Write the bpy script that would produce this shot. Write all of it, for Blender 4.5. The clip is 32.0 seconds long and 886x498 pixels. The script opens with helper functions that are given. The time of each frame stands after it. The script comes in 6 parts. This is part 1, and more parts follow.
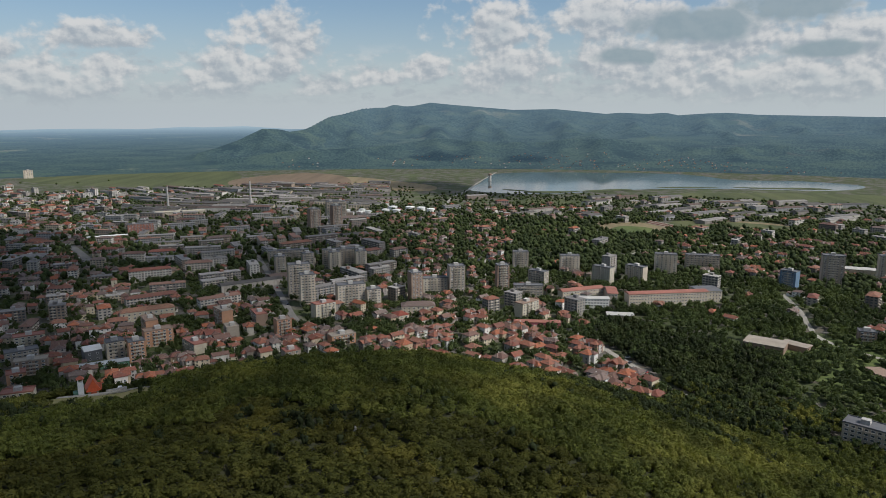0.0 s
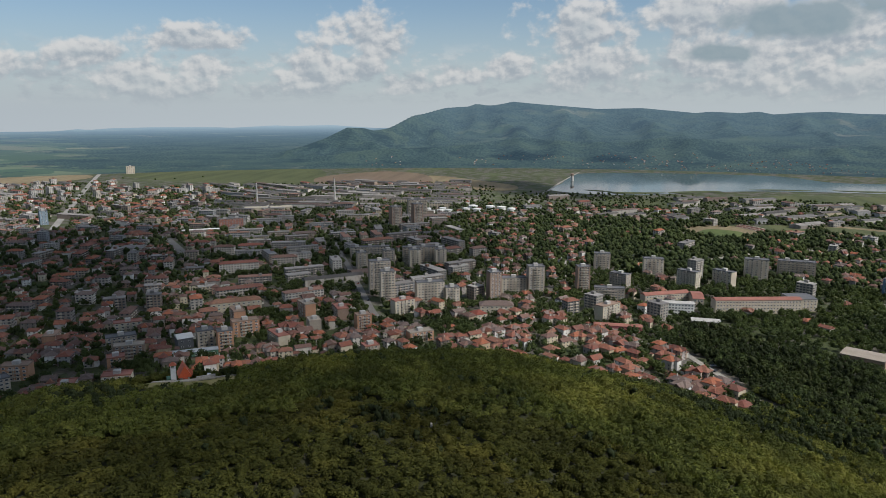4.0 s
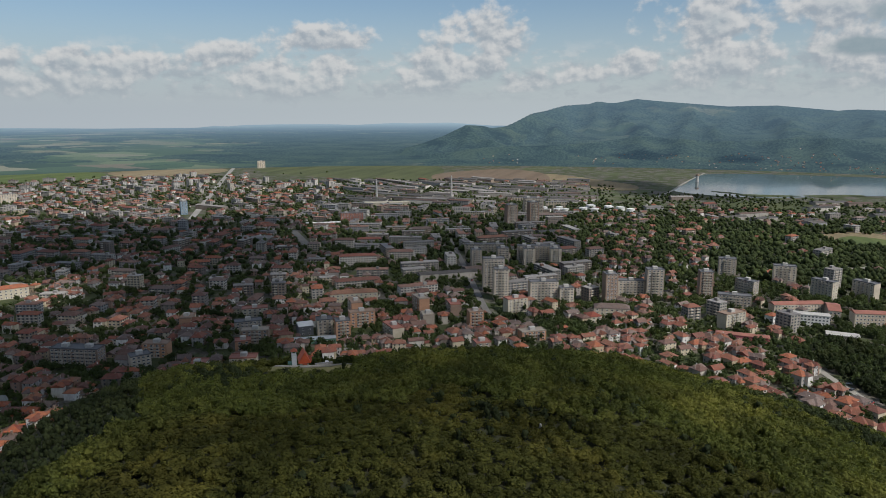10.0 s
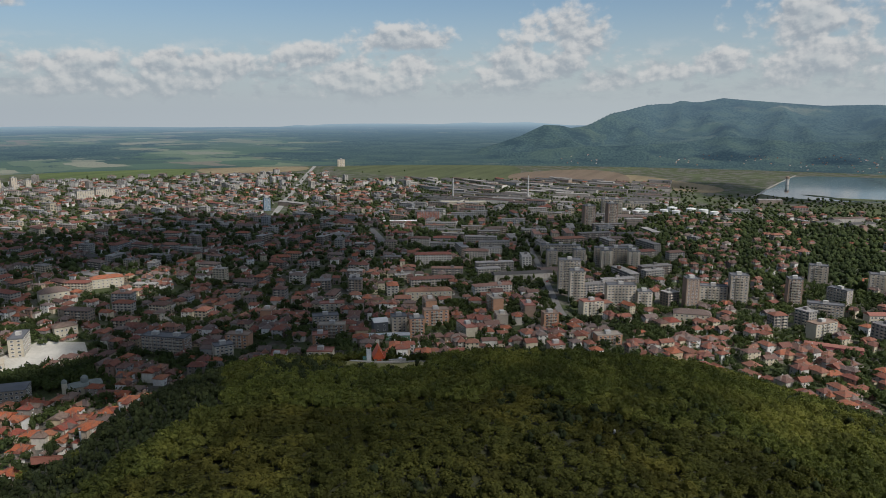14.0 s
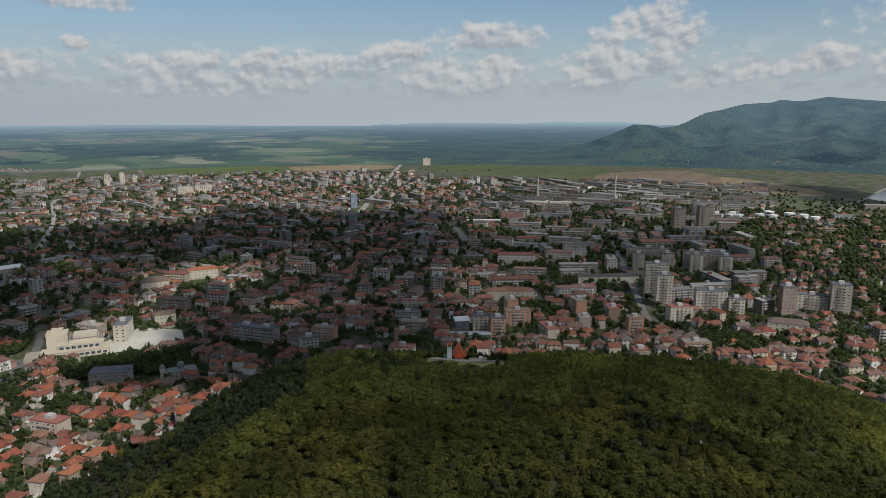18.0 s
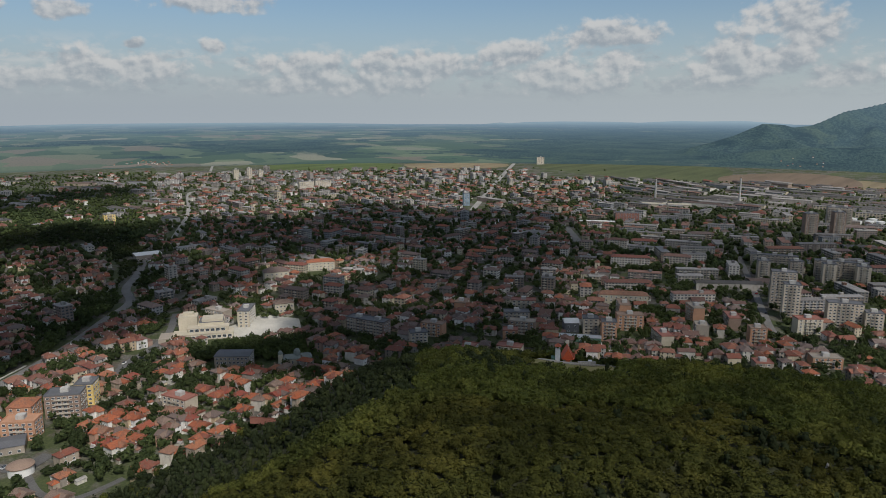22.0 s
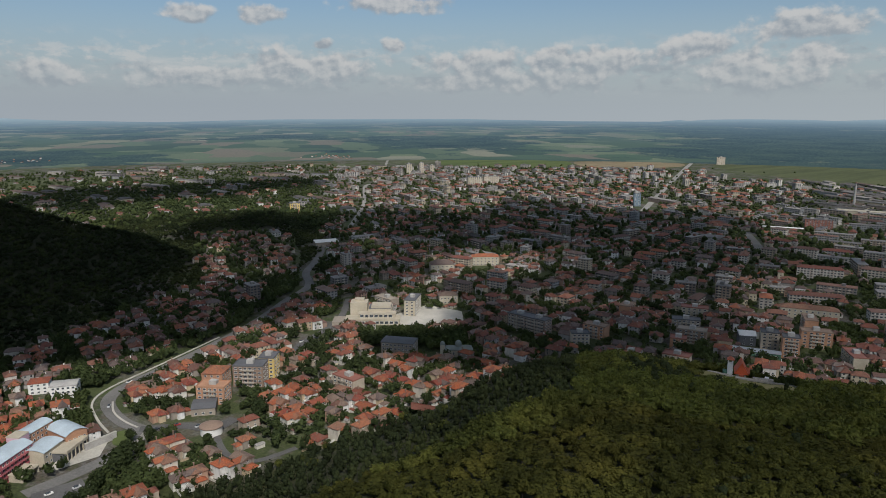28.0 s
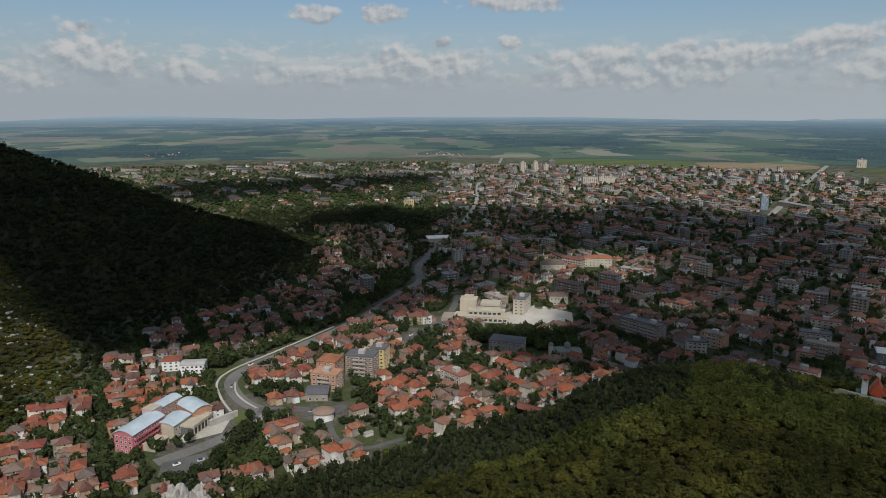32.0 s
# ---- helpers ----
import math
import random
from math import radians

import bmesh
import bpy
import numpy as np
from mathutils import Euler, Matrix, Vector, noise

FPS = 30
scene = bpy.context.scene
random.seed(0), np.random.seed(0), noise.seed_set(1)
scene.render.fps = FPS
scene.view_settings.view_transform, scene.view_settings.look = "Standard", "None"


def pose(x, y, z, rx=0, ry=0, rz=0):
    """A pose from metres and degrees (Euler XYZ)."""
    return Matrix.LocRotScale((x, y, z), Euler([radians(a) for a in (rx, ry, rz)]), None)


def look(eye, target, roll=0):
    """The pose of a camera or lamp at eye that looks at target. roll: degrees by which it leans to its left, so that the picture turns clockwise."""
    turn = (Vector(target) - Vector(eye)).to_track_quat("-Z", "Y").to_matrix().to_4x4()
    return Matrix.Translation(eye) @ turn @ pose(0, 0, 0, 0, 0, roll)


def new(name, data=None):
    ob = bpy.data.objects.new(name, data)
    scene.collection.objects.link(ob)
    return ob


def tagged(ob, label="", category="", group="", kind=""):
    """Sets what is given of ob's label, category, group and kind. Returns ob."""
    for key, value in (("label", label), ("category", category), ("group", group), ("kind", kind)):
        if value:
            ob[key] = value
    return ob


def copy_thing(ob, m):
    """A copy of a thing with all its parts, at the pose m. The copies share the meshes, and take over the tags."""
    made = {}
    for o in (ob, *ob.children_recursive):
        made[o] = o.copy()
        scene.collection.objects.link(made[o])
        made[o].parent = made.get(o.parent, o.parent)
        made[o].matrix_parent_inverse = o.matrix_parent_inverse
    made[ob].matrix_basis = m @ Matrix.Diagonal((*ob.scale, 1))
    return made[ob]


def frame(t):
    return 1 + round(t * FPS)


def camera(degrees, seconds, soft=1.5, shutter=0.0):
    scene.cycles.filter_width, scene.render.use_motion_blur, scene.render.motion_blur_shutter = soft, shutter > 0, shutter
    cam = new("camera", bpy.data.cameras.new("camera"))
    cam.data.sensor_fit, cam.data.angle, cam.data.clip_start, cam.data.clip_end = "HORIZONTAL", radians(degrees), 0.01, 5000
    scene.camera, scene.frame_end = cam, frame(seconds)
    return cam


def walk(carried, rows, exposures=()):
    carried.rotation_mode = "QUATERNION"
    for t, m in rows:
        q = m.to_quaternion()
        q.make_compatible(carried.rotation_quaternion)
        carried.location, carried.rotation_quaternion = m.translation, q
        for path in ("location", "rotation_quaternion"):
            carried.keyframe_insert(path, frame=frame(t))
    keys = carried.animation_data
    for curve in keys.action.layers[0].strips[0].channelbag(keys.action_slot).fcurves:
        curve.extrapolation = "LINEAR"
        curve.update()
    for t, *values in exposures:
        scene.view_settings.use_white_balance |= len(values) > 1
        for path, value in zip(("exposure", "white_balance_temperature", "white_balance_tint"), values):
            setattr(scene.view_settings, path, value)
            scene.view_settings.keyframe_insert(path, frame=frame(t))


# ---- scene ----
import itertools

# ---- camera ----
cam = camera(64.34, 32.0, soft=0.25)
EYE = 200.0
TURNS = (
    (0.0, 1.40, -10.89), (1.0, 3.04, -10.90), (2.0, 4.68, -10.90), (3.0, 6.35, -10.93), (4.0, 7.98, -10.96),
    (5.5, 10.43, -11.01), (7.0, 12.77, -11.07), (8.0, 14.33, -11.09), (9.0, 15.88, -11.11), (10.0, 17.44, -11.14),
    (11.0, 18.99, -11.14), (12.0, 20.54, -11.16), (13.0, 22.11, -11.17), (14.0, 23.66, -11.18), (15.0, 25.23, -11.19),
    (16.0, 26.80, -11.21), (16.5, 27.58, -11.21), (17.0, 28.40, -11.22),
    (17.5, 29.42, -11.22), (18.0, 30.53, -11.23), (19.0, 32.84, -11.27), (20.0, 35.12, -11.31), (21.0, 37.39, -11.33),
    (22.0, 39.69, -11.35), (23.0, 41.96, -11.37), (24.0, 44.23, -11.42), (25.0, 46.51, -11.46), (26.0, 48.78, -11.51),
    (27.0, 51.04, -11.55), (28.0, 53.29, -11.60), (29.0, 55.63, -11.64), (30.0, 57.92, -11.68), (31.0, 60.21, -11.72),
    (32.0, 62.49, -11.76),
)
walk(cam, [(t, pose(0, 0, EYE, 90 + pitch, 0, yaw)) for t, yaw, pitch in TURNS], [(0.0, 0.03, 6350, 10), (16.0, -0.10, 6350, 10), (32.0, -0.26, 6350, 10)])

# ---- sky, sun, exposure ----
SUN_AZ, SUN_EL = -112.0, 47.0


def direction(az, el):
    a, e = radians(az), radians(el)
    return Vector((-math.sin(a) * math.cos(e), math.cos(a) * math.cos(e), math.sin(e)))


class Tree:
    """A small helper to write node trees in one line a node."""

    def __init__(self, tree):
        self.tree = tree
        tree.nodes.clear()

    def add(self, kind, ins=None, **props):
        n = self.tree.nodes.new(kind)
        if "operation" in props:
            n.operation = props["operation"]
        if "data_type" in props:
            n.data_type, n.blend_type = props["data_type"], props["blend_type"]
        if "interpolation_type" in props:
            n.interpolation_type = props["interpolation_type"]
        if "bands_direction" in props:
            n.bands_direction = props["bands_direction"]
        if "uv_map" in props:
            n.uv_map = props["uv_map"]
        if "attribute_name" in props:
            n.attribute_name = props["attribute_name"]
        if "rotation_type" in props:
            n.rotation_type = props["rotation_type"]
        if "distance" in props:
            n.distance = props["distance"]
        for k, v in (ins or {}).items():
            s = n.inputs[k]
            if isinstance(v, bpy.types.NodeSocket):
                self.tree.links.new(v, s)
            elif s.type == "RGBA" and len(v) == 3:
                s.default_value = (*v, 1)
            else:
                s.default_value = v
        return n

    def math(self, op, a, b=0.0, c=0.0, clamp=False):
        n = self.add("ShaderNodeMath", {0: a, 1: b, 2: c}, operation=op)
        n.use_clamp = clamp
        return n.outputs[0]

    def vmath(self, op, a, b=(0, 0, 0)):
        n = self.add("ShaderNodeVectorMath", {0: a, 1: b}, operation=op)
        return n.outputs["Value"] if op in ("DOT_PRODUCT", "LENGTH", "DISTANCE") else n.outputs[0]

    def noise(self, vec, scale, detail=4.0, rough=0.55, distort=0.0):
        return self.add("ShaderNodeTexNoise", {"Vector": vec, "Scale": scale, "Detail": detail, "Roughness": rough, "Distortion": distort}).outputs[0]

    def step(self, v, lo, hi, to0=0.0, to1=1.0):
        return self.add("ShaderNodeMapRange", {0: v, 1: lo, 2: hi, 3: to0, 4: to1}, interpolation_type="SMOOTHSTEP").outputs[0]

    def mix(self, f, a, b, blend="MIX"):
        n = self.add("ShaderNodeMix", {0: f}, data_type="RGBA", blend_type=blend)
        for s, v in ((n.inputs[6], a), (n.inputs[7], b)):
            if isinstance(v, bpy.types.NodeSocket):
                self.tree.links.new(v, s)
            else:
                s.default_value = (*v, 1) if len(v) == 3 else v
        return n.outputs[2]

    def ramp(self, f, *stops, hard=False):
        n = self.add("ShaderNodeValToRGB", {0: f})
        n.color_ramp.interpolation = "CONSTANT" if hard else "LINEAR"
        el = n.color_ramp.elements
        while len(el) < len(stops):
            el.new(0.5)
        for e, (p, c) in zip(el, stops):
            e.position, e.color = p, (*c, 1)
        return n.outputs[0]


def make_world():
    world = bpy.data.worlds.new("sky")
    scene.world = world
    world.use_nodes = True
    n = Tree(world.node_tree)
    node = n.add("ShaderNodeTexSky")
    node.sky_type, node.sun_disc, node.sun_elevation, node.sun_rotation = "NISHITA", False, radians(SUN_EL), radians(-SUN_AZ)
    node.altitude, node.air_density, node.dust_density, node.ozone_density = 400.0, 1.0, 1.6, 1.0
    sky = node.outputs[0]
    way = n.add("ShaderNodeTexCoord").outputs["Generated"]
    x, y, z = n.add("ShaderNodeSeparateXYZ", {0: way}).outputs[:3]
    az = n.math("MULTIPLY", n.math("ARCTAN2", n.math("MULTIPLY", x, -1.0), y), 57.2958)
    el = n.math("MULTIPLY", n.math("ARCSINE", z), 57.2958)
    flat = n.add("ShaderNodeCombineXYZ", {0: az, 1: el}).outputs[0]
    # ragged edges: the outline of every heap is pushed about by a coarse and a fine noise
    wide = n.vmath("MULTIPLY", flat, (1.0, 1.25, 1.0))
    puff, lean = (n.noise(n.vmath("ADD", wide, o), 0.86, 8.0, 0.52) for o in ((0, 0, 0), (-0.24, 0.44, 0.0)))
    heap, crown = (n.noise(n.vmath("ADD", wide, o), 0.34, 4.0, 0.48) for o in ((7.3, 2.1, 0), (7.0, 2.9, 0)))
    near, total, lift = 9.0, 0.001, 0.0
    for a, e, w, h in HEAPS_EAST + HEAPS_WEST:
        off = n.vmath("MULTIPLY", n.vmath("SUBTRACT", flat, (a, e, 0)), (1 / w, 1 / h, 0))
        far = n.vmath("LENGTH", off)
        weight = n.math("POWER", n.math("ADD", far, 0.3), -5.0)
        total, lift = n.math("ADD", weight, total), n.math("MULTIPLY_ADD", n.vmath("DOT_PRODUCT", off, (0, 1, 0)), weight, lift)
        near = n.math("MINIMUM", far, near)
    # how high up in its heap a spot lies: bright crowns, grey bases
    lift = n.math("DIVIDE", lift, total)
    body = n.math("ADD", n.math("SUBTRACT", 1.36, near), n.math("MULTIPLY", n.math("SUBTRACT", puff, 0.5), 1.5))
    body = n.math("ADD", body, n.math("MULTIPLY", n.math("SUBTRACT", heap, 0.5), 2.4))
    cover = n.step(body, 0.05, 0.70)
    # a thin broken layer low over the plain, and more cloud overhead
    veil = n.noise(n.vmath("MULTIPLY", flat, (0.35, 1.6, 1.0)), 0.55, 7.0, 0.6)
    low = n.math("MULTIPLY", n.step(veil, 0.42, 0.66), n.math("MULTIPLY", n.step(el, 0.3, 1.6), n.step(el, 2.6, 4.4, 1.0, 0.0)))
    bank = n.noise(n.vmath("MULTIPLY", flat, (0.75, 1.5, 1.0)), 0.62, 8.0, 0.6)
    bank = n.math("MULTIPLY", n.step(bank, 0.47, 0.62), n.math("MULTIPLY", n.step(el, 0.4, 1.4), n.step(el, 3.0, 5.8, 1.0, 0.0)))
    low = n.math("MAXIMUM", low, n.math("MULTIPLY", bank, 0.9))
    over = n.math("MULTIPLY", n.step(n.noise(way, 3.2, 6.0, 0.6), 0.46, 0.60), n.step(el, 14.0, 24.0))
    cover = n.math("MAXIMUM", n.math("MAXIMUM", cover, n.math("MULTIPLY", low, 0.85)), over)
    lit = n.step(n.math("ADD", n.math("SUBTRACT", puff, lean), n.math("MULTIPLY_ADD", lift, 0.16, n.math("MULTIPLY", n.math("SUBTRACT", heap, crown), 0.9))), -0.26, 0.27)
    thick = n.step(body, 0.9, 1.9)
    tone = n.mix(lit, (0.43, 0.48, 0.53), (0.81, 0.80, 0.78))
    tone = n.mix(n.math("MULTIPLY", thick, 0.45), tone, (0.40, 0.49, 0.54))
    # the broad shaded undersides of the great cloud over the range
    gloom = None
    for a, e, w, h in GLOOM:
        off = n.vmath("LENGTH", n.vmath("MULTIPLY", n.vmath("SUBTRACT", flat, (a, e, 0)), (1 / w, 1 / h, 0)))
        gloom = off if gloom is None else n.math("MINIMUM", gloom, off)
    gloom = n.math("ADD", n.math("SUBTRACT", 1.1, gloom), n.math("ADD", n.math("MULTIPLY", n.math("SUBTRACT", puff, 0.5), 0.9), n.math("MULTIPLY", n.math("SUBTRACT", heap, 0.5), 1.2)))
    gloom = n.step(gloom, 0.0, 0.55)
    tone = n.mix(n.math("MULTIPLY", gloom, 0.88), tone, (0.31, 0.40, 0.445))
    cover = n.math("MAXIMUM", cover, n.math("MULTIPLY", gloom, 0.95))
    blue = n.mix(1.0, sky, (0.092, 0.108, 0.118), "MULTIPLY")
    base = n.mix(n.step(el, -1.5, 9.5, 0.90, 0.10), blue, n.mix(n.step(az, -5.0, 80.0), (0.635, 0.695, 0.725), (0.535, 0.59, 0.645)))
    colour = n.mix(n.math("MULTIPLY", cover, n.step(el, -1.0, 4.0, 0.30, 0.90)), base, tone)
    n.add("ShaderNodeOutputWorld", {0: n.add("ShaderNodeBackground", {0: colour, 1: 0.80}).outputs[0]})


# cumulus heaps over the plain: azimuth, height, half width and half depth in degrees
HEAPS_EAST = ((27.0, 5.3, 3.8, 1.1), (26.0, 3.6, 2.4, 1.2), (31.0, 2.5, 2.7, 1.6), (27.4, 1.8, 2.2, 0.8), (13.8, 6.0, 2.9, 1.9), (18.1, 3.4, 2.9, 1.9), (15.2, 3.4, 2.7, 1.3), (6.5, 2.9, 2.2, 0.8), (2.7, 3.5, 2.4, 1.0),
              (-2.8, 6.5, 4.0, 1.9), (-3.7, 3.5, 4.2, 1.9), (-10.5, 7.4, 2.9, 2.2), (-15.1, 6.9, 3.3, 1.4), (-14.5, 3.8, 5.8, 2.2), (-19.9, 5.7, 6.7, 2.4), (-27.6, 4.8, 5.3, 2.4), (-25.7, 2.6, 7.6, 1.7), (-20.2, 2.3, 5.8, 1.3))
HEAPS_WEST = ((11.3, 2.2, 2.7, 0.7), (50.1, 3.1, 4.4, 1.0), (40.3, 3.3, 3.8, 1.2), (44.6, 3.4, 3.1, 0.9), (47.4, 1.9, 7.6, 1.0), (34.1, 4.1, 2.7, 0.9), (57.1, 7.7, 3.6, 0.7), (66.2, 2.9, 2.2, 1.2), (62.1, 2.9, 2.7, 1.1),
              (71.0, 2.0, 4.9, 0.8), (57.0, 4.5, 1.0, 0.5), (62.7, 4.5, 0.8, 0.4), (88.0, 3.2, 3.3, 1.9), (92.6, 1.6, 2.4, 0.8), (81.6, 2.1, 2.2, 0.8), (88.7, 5.1, 1.2, 0.5), (72.2, 6.6, 1.6, 0.6), (67.1, 6.7, 1.8, 0.6))
GLOOM = ((-17.5, 6.4, 5.2, 1.5), (-24.0, 7.6, 4.6, 1.6), (-13.0, 4.3, 2.6, 0.8), (-26.5, 4.4, 3.5, 0.7))
make_world()
sun = new("sun", bpy.data.lights.new("sun", "SUN"))
sun.data.energy, sun.data.angle, sun.data.color = 4.0, radians(0.53), (1.0, 0.955, 0.895)
sun.matrix_world = look(direction(SUN_AZ, SUN_EL) * 3000, (0, 0, 0))


# ---- materials ----
def material(name):
    m = bpy.data.materials.new(name)
    m.use_nodes = True
    return m, Tree(m.node_tree)


def finish(n, colour, rough=0.85, bump=None, strength=0.4, distance=0.3, metallic=0.0, emit=None, specular=0.3):
    ins = {"Base Color": colour, "Roughness": rough, "Metallic": metallic, "Specular IOR Level": specular}
    if bump is not None:
        ins["Normal"] = n.add("ShaderNodeBump", {"Strength": strength, "Distance": distance, "Height": bump}).outputs[0]
    p = n.add("ShaderNodeBsdfPrincipled", ins)
    if emit is not None:
        p.inputs["Emission Color"].default_value, p.inputs["Emission Strength"].default_value = (*emit[0], 1), emit[1]
    n.add("ShaderNodeOutputMaterial", {0: p.outputs[0]})


def spot(n):
    return n.add("ShaderNodeNewGeometry").outputs["Position"]


def chance(n, single=False):
    """A random number for each object, or for each loose piece of a joined mesh."""
    if single:
        return n.add("ShaderNodeObjectInfo").outputs["Random"]
    return n.add("ShaderNodeNewGeometry").outputs["Random Per Island"]


def plain(name, colour, rough=0.8, vary=0.18, scale=0.6, metallic=0.0, bump=0.2):
    m, n = material(name)
    p = spot(n)
    fine, wide = n.noise(p, scale * 4, 5), n.noise(p, scale * 0.25, 3)
    k = n.math("ADD", n.math("MULTIPLY", fine, vary), n.math("MULTIPLY", wide, vary))
    dark, light = tuple(c * (1 - vary) for c in colour), tuple(min(1, c * (1 + vary)) for c in colour)
    finish(n, n.mix(n.step(k, vary * 0.6, vary * 1.4), dark, light), rough, fine, bump, 0.05, metallic)
    return m


def palette(name, stops, single, rough=0.8, vary=0.25, scale=0.5, bump=0.3):
    """Paint that differs from one building to the next, weathered in blotches and streaks."""
    m, n = material(name)
    p = spot(n)
    tone = n.ramp(chance(n, single), *[(i / len(stops), c) for i, c in enumerate(stops)], hard=True)
    stain = n.noise(n.vmath("MULTIPLY", p, (1.0, 1.0, 0.25)), scale, 6, 0.65)
    fine = n.noise(p, scale * 8, 3)
    tone = n.mix(n.step(stain, 0.42, 0.75), tone, n.mix(1.0, tone, (1 - vary * 1.6, 1 - vary * 1.7, 1 - vary * 1.8), "MULTIPLY"))
    tone = n.mix(n.math("MULTIPLY", fine, vary), tone, (0.16, 0.14, 0.12))
    finish(n, tone, rough, fine, bump, 0.05)
    return m


WALLS = ((0.50, 0.46, 0.39), (0.70, 0.67, 0.62), (0.24, 0.205, 0.17), (0.46, 0.36, 0.24), (0.64, 0.60, 0.53), (0.40, 0.38, 0.355), (0.33, 0.215, 0.16), (0.76, 0.74, 0.70), (0.30, 0.275, 0.25), (0.58, 0.50, 0.36))
ROOFS = ((0.33, 0.095, 0.042), (0.40, 0.13, 0.058), (0.22, 0.070, 0.044), (0.38, 0.150, 0.075), (0.17, 0.085, 0.064), (0.30, 0.080, 0.042), (0.15, 0.125, 0.110), (0.27, 0.060, 0.038), (0.23, 0.175, 0.135),
         (0.42, 0.115, 0.045), (0.28, 0.150, 0.095))
FLATS = ((0.34, 0.31, 0.27), (0.25, 0.225, 0.20), (0.42, 0.385, 0.34), (0.30, 0.235, 0.18), (0.36, 0.335, 0.30), (0.23, 0.185, 0.155), (0.58, 0.54, 0.48), (0.31, 0.31, 0.31), (0.47, 0.40, 0.29))
FLATROOFS = ((0.24, 0.225, 0.21), (0.31, 0.295, 0.28), (0.19, 0.18, 0.175), (0.36, 0.34, 0.31), (0.27, 0.14, 0.10))
BRIGHT = ((0.62, 0.57, 0.48), (0.76, 0.74, 0.70), (0.40, 0.33, 0.25), (0.55, 0.43, 0.28), (0.70, 0.66, 0.58), (0.30, 0.26, 0.22), (0.45, 0.28, 0.19), (0.78, 0.76, 0.73))
M_wall = {False: palette("house_plaster", WALLS, False), True: palette("fresh_plaster", BRIGHT, True)}
M_flatroof = {s: palette("flat_roof_felt", FLATROOFS, s, 0.9, 0.3) for s in (False, True)}
M_flat = {s: palette("panel_concrete", FLATS, s, 0.85, 0.25, 0.3) for s in (False, True)}
M_shed = palette("works_roof", ((0.085, 0.082, 0.08), (0.12, 0.08, 0.065), (0.16, 0.152, 0.145), (0.065, 0.062, 0.06), (0.10, 0.09, 0.083), (0.27, 0.25, 0.23)), False, 0.9, 0.3, 0.1)
M_estate = palette("pale_estate_panel", ((0.40, 0.37, 0.33), (0.50, 0.47, 0.42), (0.30, 0.27, 0.24), (0.44, 0.40, 0.33), (0.58, 0.55, 0.50), (0.34, 0.30, 0.26)), False, 0.85, 0.2, 0.2)


AGED = ((0.24, 0.094, 0.060), (0.30, 0.118, 0.072), (0.17, 0.074, 0.056), (0.28, 0.130, 0.085), (0.135, 0.082, 0.068), (0.25, 0.088, 0.056), (0.14, 0.118, 0.108), (0.20, 0.068, 0.050), (0.20, 0.165, 0.145),
        (0.34, 0.110, 0.052), (0.17, 0.105, 0.085))


def roof_tile(single):
    m, n = material("clay_tile" if single else "aged_clay_tile")
    p = spot(n)
    tone = n.ramp(chance(n, single), *[(i / len(ROOFS), c) for i, c in enumerate(ROOFS if single else AGED)], hard=True)
    rows = n.add("ShaderNodeTexWave", {"Vector": p, "Scale": 1.1, "Distortion": 1.5, "Detail": 2.0, "Detail Scale": 2.0}, bands_direction="Z").outputs[1]
    moss, fine = n.noise(p, 0.35, 6, 0.65), n.noise(p, 5.0, 3)
    worn = n.noise(n.vmath("MULTIPLY", p, (1.0, 1.0, 0.4)), 1.3, 5, 0.7)
    tone = n.mix(n.step(moss, 0.46, 0.70, 0.0, 0.8), tone, (0.15, 0.11, 0.085))
    tone = n.mix(n.step(worn, 0.40, 0.62, 0.55, 0.0), tone, n.mix(1.0, tone, (0.45, 0.45, 0.5), "MULTIPLY"))
    tone = n.mix(n.math("MULTIPLY", fine, 0.35), tone, (0.19, 0.085, 0.055))
    finish(n, tone, 0.85, n.math("ADD", rows, n.math("MULTIPLY", fine, 0.6)), 0.45, 0.12)
    return m


M_tile = {s: roof_tile(s) for s in (False, True)}


def glassy(name, colour, rough):
    m, n = material(name)
    p = spot(n)
    k = n.noise(p, 0.9, 1)
    finish(n, n.mix(n.step(k, 0.4, 0.6), colour, tuple(c * 2.6 for c in colour)), rough, specular=0.6)
    return m


M_glass = glassy("window_glass", (0.035, 0.04, 0.045), 0.18)
M_asphalt = plain("asphalt", (0.11, 0.105, 0.10), 0.9, 0.25, 0.3)
M_avenue = plain("pale_avenue", (0.27, 0.255, 0.23), 0.9, 0.2, 0.1)
M_street = plain("worn_street", (0.16, 0.152, 0.14), 0.9, 0.25, 0.2)
M_paving = plain("pale_paving", (0.46, 0.43, 0.37), 0.85, 0.2, 0.2)
M_lane = plain("worn_lane", (0.27, 0.25, 0.215), 0.9, 0.3, 0.25)
M_concrete = plain("raw_concrete", (0.40, 0.38, 0.35), 0.85, 0.25)
M_white = plain("white_paint", (0.72, 0.70, 0.66), 0.7, 0.12)
M_metal = plain("sheet_metal", (0.42, 0.44, 0.46), 0.45, 0.15, 0.4, 0.6)
M_bark = plain("bark", (0.09, 0.07, 0.05), 0.95, 0.3, 2.0)
M_rock = plain("limestone", (0.34, 0.32, 0.29), 0.95, 0.35, 0.5, bump=0.8)


